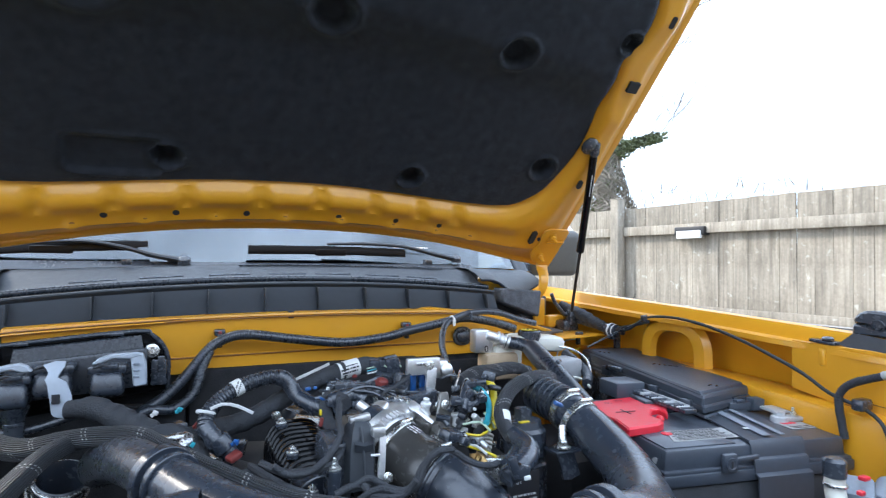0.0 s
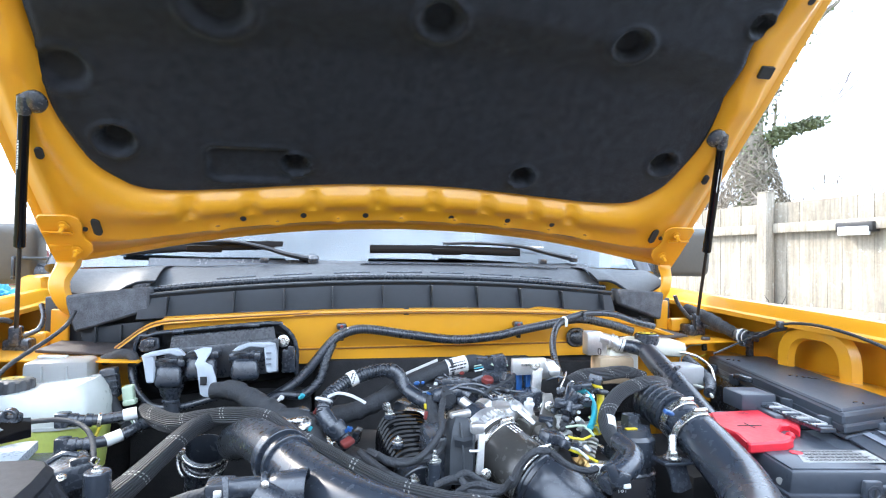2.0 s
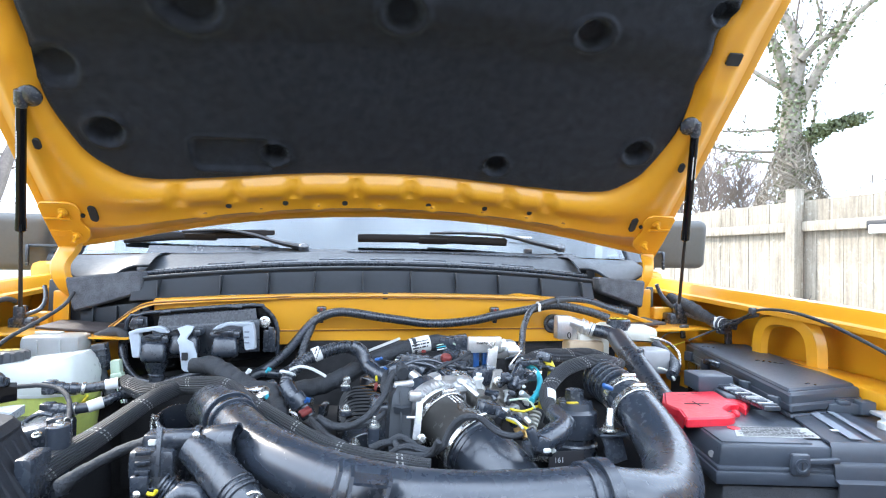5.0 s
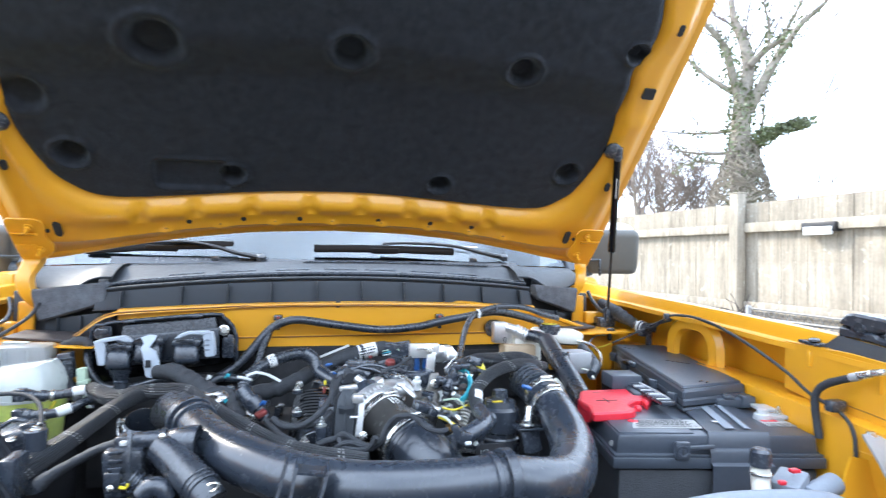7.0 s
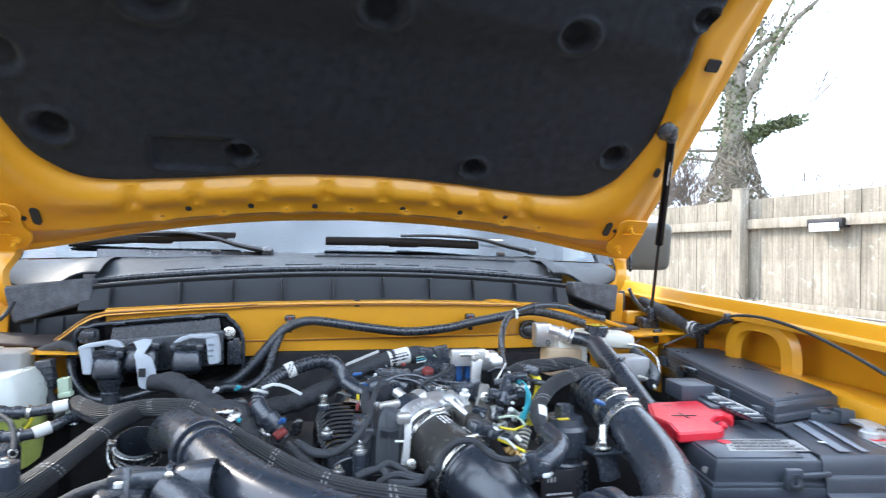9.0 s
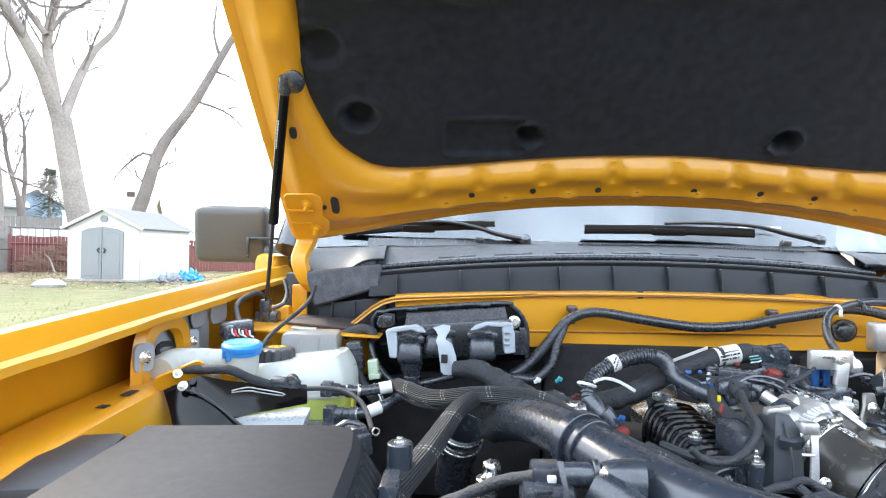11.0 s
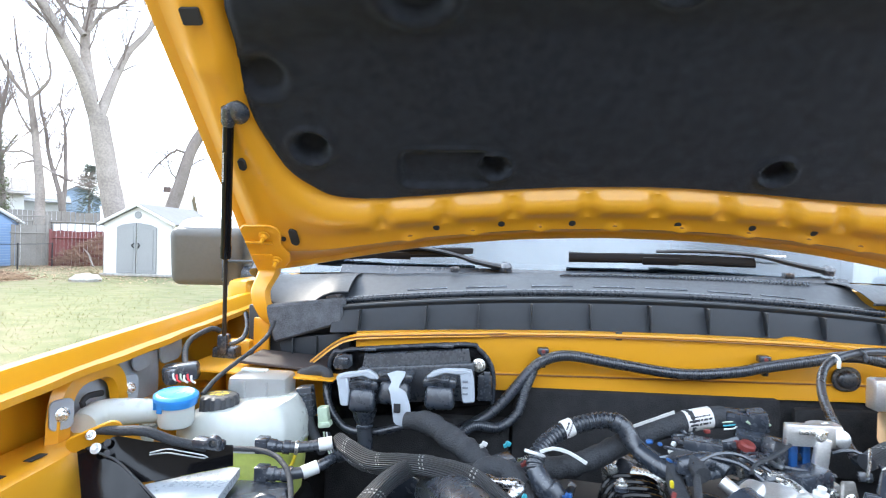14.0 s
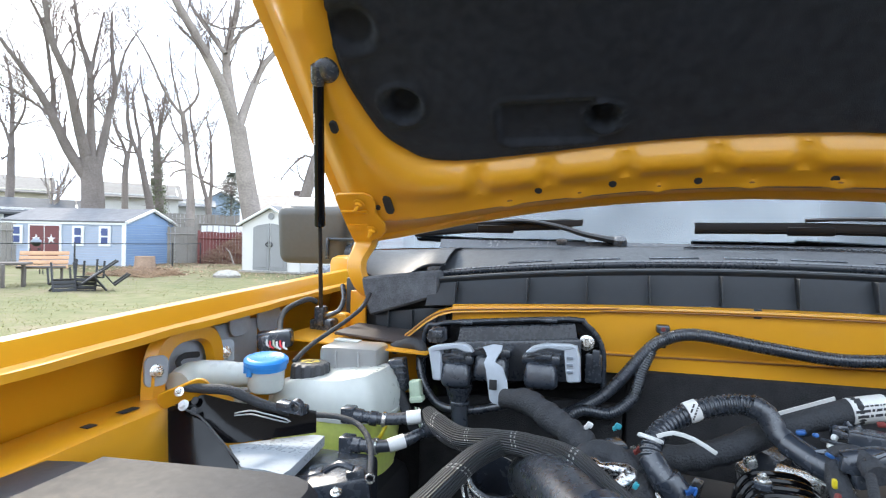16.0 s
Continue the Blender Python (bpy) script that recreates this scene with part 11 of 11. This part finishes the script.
for mat, off, size, label in ((TARP, (0.12, 0.35, 0), (0.42, 0.62, 0.30), "crumpled blue tarp heaped by the white shed"), (GREYTARP, (-0.05, -0.55, 0), (0.36, 0.60, 0.24), "crumpled grey plastic sheet beside the blue tarp")):
    bm = bmesh.new()
    bmesh.ops.create_icosphere(bm, subdivisions=4, radius=1)
    for v in bm.verts:
        q = v.co + Vector((off[1], 0, 0))
        n_ = 1 + 0.35 * noise.noise(q * 2.2) + 0.3 * noise.noise(q * 6)
        v.co = tp + Vector(off) + Vector((v.co.x * size[0] * n_, v.co.y * size[1] * n_, max(v.co.z, 0) * size[2] * n_ * n_))
    tagged(part("tarp_heap", bm, mat, None), label, "tarp")
wf_ = thing("wire_fence", flat((-18.63, 13.13, 0.25)), "low black wire fence across the lawn", "fence")
run = [Vector((-18.70, 11.27, 0)), Vector((-17.51, 19.39, 0)), Vector((-18.30, 22.10, 0))]
run.insert(1, run[0].lerp(run[1], 0.5))
part("wire", tube([q + UP * 0.95 for q in run], 0.014, seg=5, step=1.0), BLACKMETAL, wf_)
for q in run:
    part("post", cyl(q, q + UP * 1.0, 0.028, seg=8), BLACKMETAL, wf_)

# ---- raised bank and wooden fence on the other side ----
FA, FB = Vector((4.95, -2.0, 0.70)), Vector((3.55, 12.0, 0.70))
fd = (FB - FA).normalized()
fyaw = math.degrees(math.atan2(fd.y, fd.x))
fn = Vector((-abs(fd.y), fd.x, 0)).normalized()
fence = thing("wooden_fence", FA, "weathered grey wooden board fence with rails and posts", "fence", kind="structure")
TOP = 1.96
q0 = FA + fd * ((4.1 - FA.y) / fd.y)
BAY = 3.6
for k in range(-1, 3):
    q = q0 + fd * BAY * k + fn * 0.10
    pb = part("post", merged(box((q.x, q.y, 1.36), (0.11, 0.11, 1.40), 0.006, (0, 0, fyaw)), box((q.x, q.y, 2.065), (0.12, 0.12, 0.012), 0.003, (0, 0, fyaw))), OLDWOOD, fence)
    a, b = q + fd * 0.06, q + fd * (BAY - 0.06)
    for z, hh in ((1.70, 0.095), (0.90, 0.095)):
        m_ = (a + b) / 2 - fn * 0.04
        part("rail", box((m_.x, m_.y, z), (BAY - 0.12, 0.04, hh), 0.004, (0, 0.1 * k, fyaw)), OLDWOOD, fence)
tpx = Vector((4.43, 3.19, 0)) + fn * 0.07
fl_ = thing("flood_lamp", (tpx.x, tpx.y, 1.68), "black solar flood lamp with white lens on the fence rail", "lamp")
part("housing", box((tpx.x, tpx.y, 1.675), (0.33, 0.10, 0.085), 0.012, (0, 0, fyaw)), BLACKMETAL, fl_)
part("lens", box((tpx.x + fn.x * 0.045, tpx.y + fn.y * 0.045, 1.640), (0.27, 0.03, 0.075), 0.006, (0, 0, fyaw)), WHITE, fl_)
part("kickboard", box(((FA.x + FB.x) / 2, (FA.y + FB.y) / 2, 0.76), ((FB - FA).length, 0.05, 0.12), 0.004, (0, 0, fyaw)), OLDWOOD, fence)
bank = part("bank", sheet([[FA + fd * s + fn * o + UP * z for o, z in ((1.15, -0.72), (1.05, -0.10), (0.9, 0.0), (0.5, 0.02), (0.0, 0.05), (-0.6, 0.05))] for s in (0, 2, 4, 6, 8, 10, 12, 14)], 0.02), GRAVEL, None)
tagged(bank, "pale gravel bank along the foot of the fence", "bank", kind="structure")
GALVWIRE = material("weathered_galvanised_wire", (0.19, 0.19, 0.19), 0.5, metal=0.4, var=0.2, scale=20)
cl = thing("chain_link_fence", FA + fn * 1.35, "galvanised chain-link fence before the wooden fence", "fence")
cz = 0.93
ca, cb = FA + fn * 1.3, FA + fd * 9.0 + fn * 1.3
part("top_rail", tube([Vector((ca.x, ca.y, cz)), Vector((cb.x, cb.y, cz))], 0.010, seg=10, step=1.5), GALVWIRE, cl)
for k in range(4):
    q = ca.lerp(cb, k / 3)
    part("post", cyl((q.x, q.y, 0), (q.x, q.y, cz + 0.05), 0.028, seg=12), STEEL, cl)
bm = bmesh.new()
L = (cb - ca).length
s = 0.0
while s < L:
    for sg in (1, -1):
        pts = []
        for j in range(3):
            o = 0.15 * j * sg
            pts.append(ca + fd * min(max(s + o, 0), L) + UP * (cz - ca.z - 0.15 * j))
        for a, b in zip(pts, pts[1:]):
            t_ = Vector((0, 0, 0.003)) + fd * 0.003
            bm.faces.new([bm.verts.new(v) for v in (a - t_, a + t_, b + t_, b - t_)])
    s += 0.06
tagged(part("mesh_wires", bm, GALVWIRE, cl), kind="stuff")
# boards: one mesh for each of four cuts, shared
cuts = []
for k in range(4):
    bm = box((0, 0, 0), (0.1395, 0.018, TOP - 0.72), 0.0015, seg=1)
    for v in bm.verts:
        v.co.x += 0.004 * math.sin(v.co.z * 3 + k * 2)
    me = bpy.data.meshes.new("board")
    bm.to_mesh(me)
    bm.free()
    me.materials.append(OLDWOOD)
    cuts.append(me)
n_boards = int((FB - FA).length / 0.142)
for k in range(n_boards):
    q = FA + fd * (0.071 + 0.142 * k)
    ob = new("board", cuts[rng.randrange(4)])
    ob.parent = fence
    ob.matrix_parent_inverse = Matrix.Translation(-ORIGIN[fence.name])
    ob.matrix_basis = pose(q.x + fn.x * rng.uniform(0, 0.006), q.y, 0.72 + (TOP - 0.72) / 2 + rng.uniform(-0.004, 0.004), 0, rng.uniform(-0.12, 0.12), fyaw)

# low chain-link fence beside the drive
clf = thing("chain_link_fence", (3.25, 1.4, 0.0), "low galvanised chain-link fence beside the drive", "fence")
part("top_rail", tube([(3.25, -1.5, 0.985), (3.25, 1.0, 0.988), (3.25, 2.75, 0.992)], 0.007, seg=8, step=0.5), GALVWIRE, clf)
for y in (-1.5, 0.6, 2.75):
    part("post", cyl((3.25, y, 0.0), (3.25, y, 1.01), 0.022, seg=10), GALV, clf)
verts, faces = [], []
for k in range(86):
    for s in (-1, 1):
        y = -1.5 + 0.05 * k
        limb(verts, faces, [Vector((3.25 + 0.004 * s, y, 0.985)), Vector((3.25 + 0.004 * s, y + 0.28 * s, 0.62))], [0.0032, 0.0032], 4)
me = bpy.data.meshes.new("wire_mesh")
me.from_pydata([tuple(v) for v in verts], [], faces)
me.materials.append(GALVWIRE)
ob = new("wire_mesh", me)
ob.parent = clf
ob.matrix_parent_inverse = Matrix.Translation(-ORIGIN[clf.name])
tagged(ob, "galvanised diamond wire mesh", kind="stuff")

# dry weed at the end of the wire fence
weed = thing("dry_weed", (3.45, 3.05, 0.70), "dark dry weed stalks beside the wire fence", "weed")
verts, faces = [], []
weed_rng = random.Random(3)
for k in range(26):
    q = Vector((3.45 + weed_rng.uniform(-0.03, 0.03), 3.05 + weed_rng.uniform(-0.03, 0.03), 0.70))
    d = Vector((weed_rng.uniform(-0.5, 0.5), weed_rng.uniform(-0.5, 0.5), 1)).normalized()
    path = [q]
    for j in range(5):
        d = (d + Vector((weed_rng.uniform(-0.5, 0.5), weed_rng.uniform(-0.5, 0.5), -0.1 * j))).normalized()
        q = q + d * weed_rng.uniform(0.05, 0.10)
        path.append(q)
    limb(verts, faces, path, [0.006, 0.005, 0.004, 0.004, 0.003, 0.002], 4)
me = bpy.data.meshes.new("stalks")
me.from_pydata([tuple(v) for v in verts], [], faces)
me.materials.append(BROWN)
ob = new("stalks", me)
ob.parent = weed
ob.matrix_parent_inverse = Matrix.Translation(-ORIGIN[weed.name])
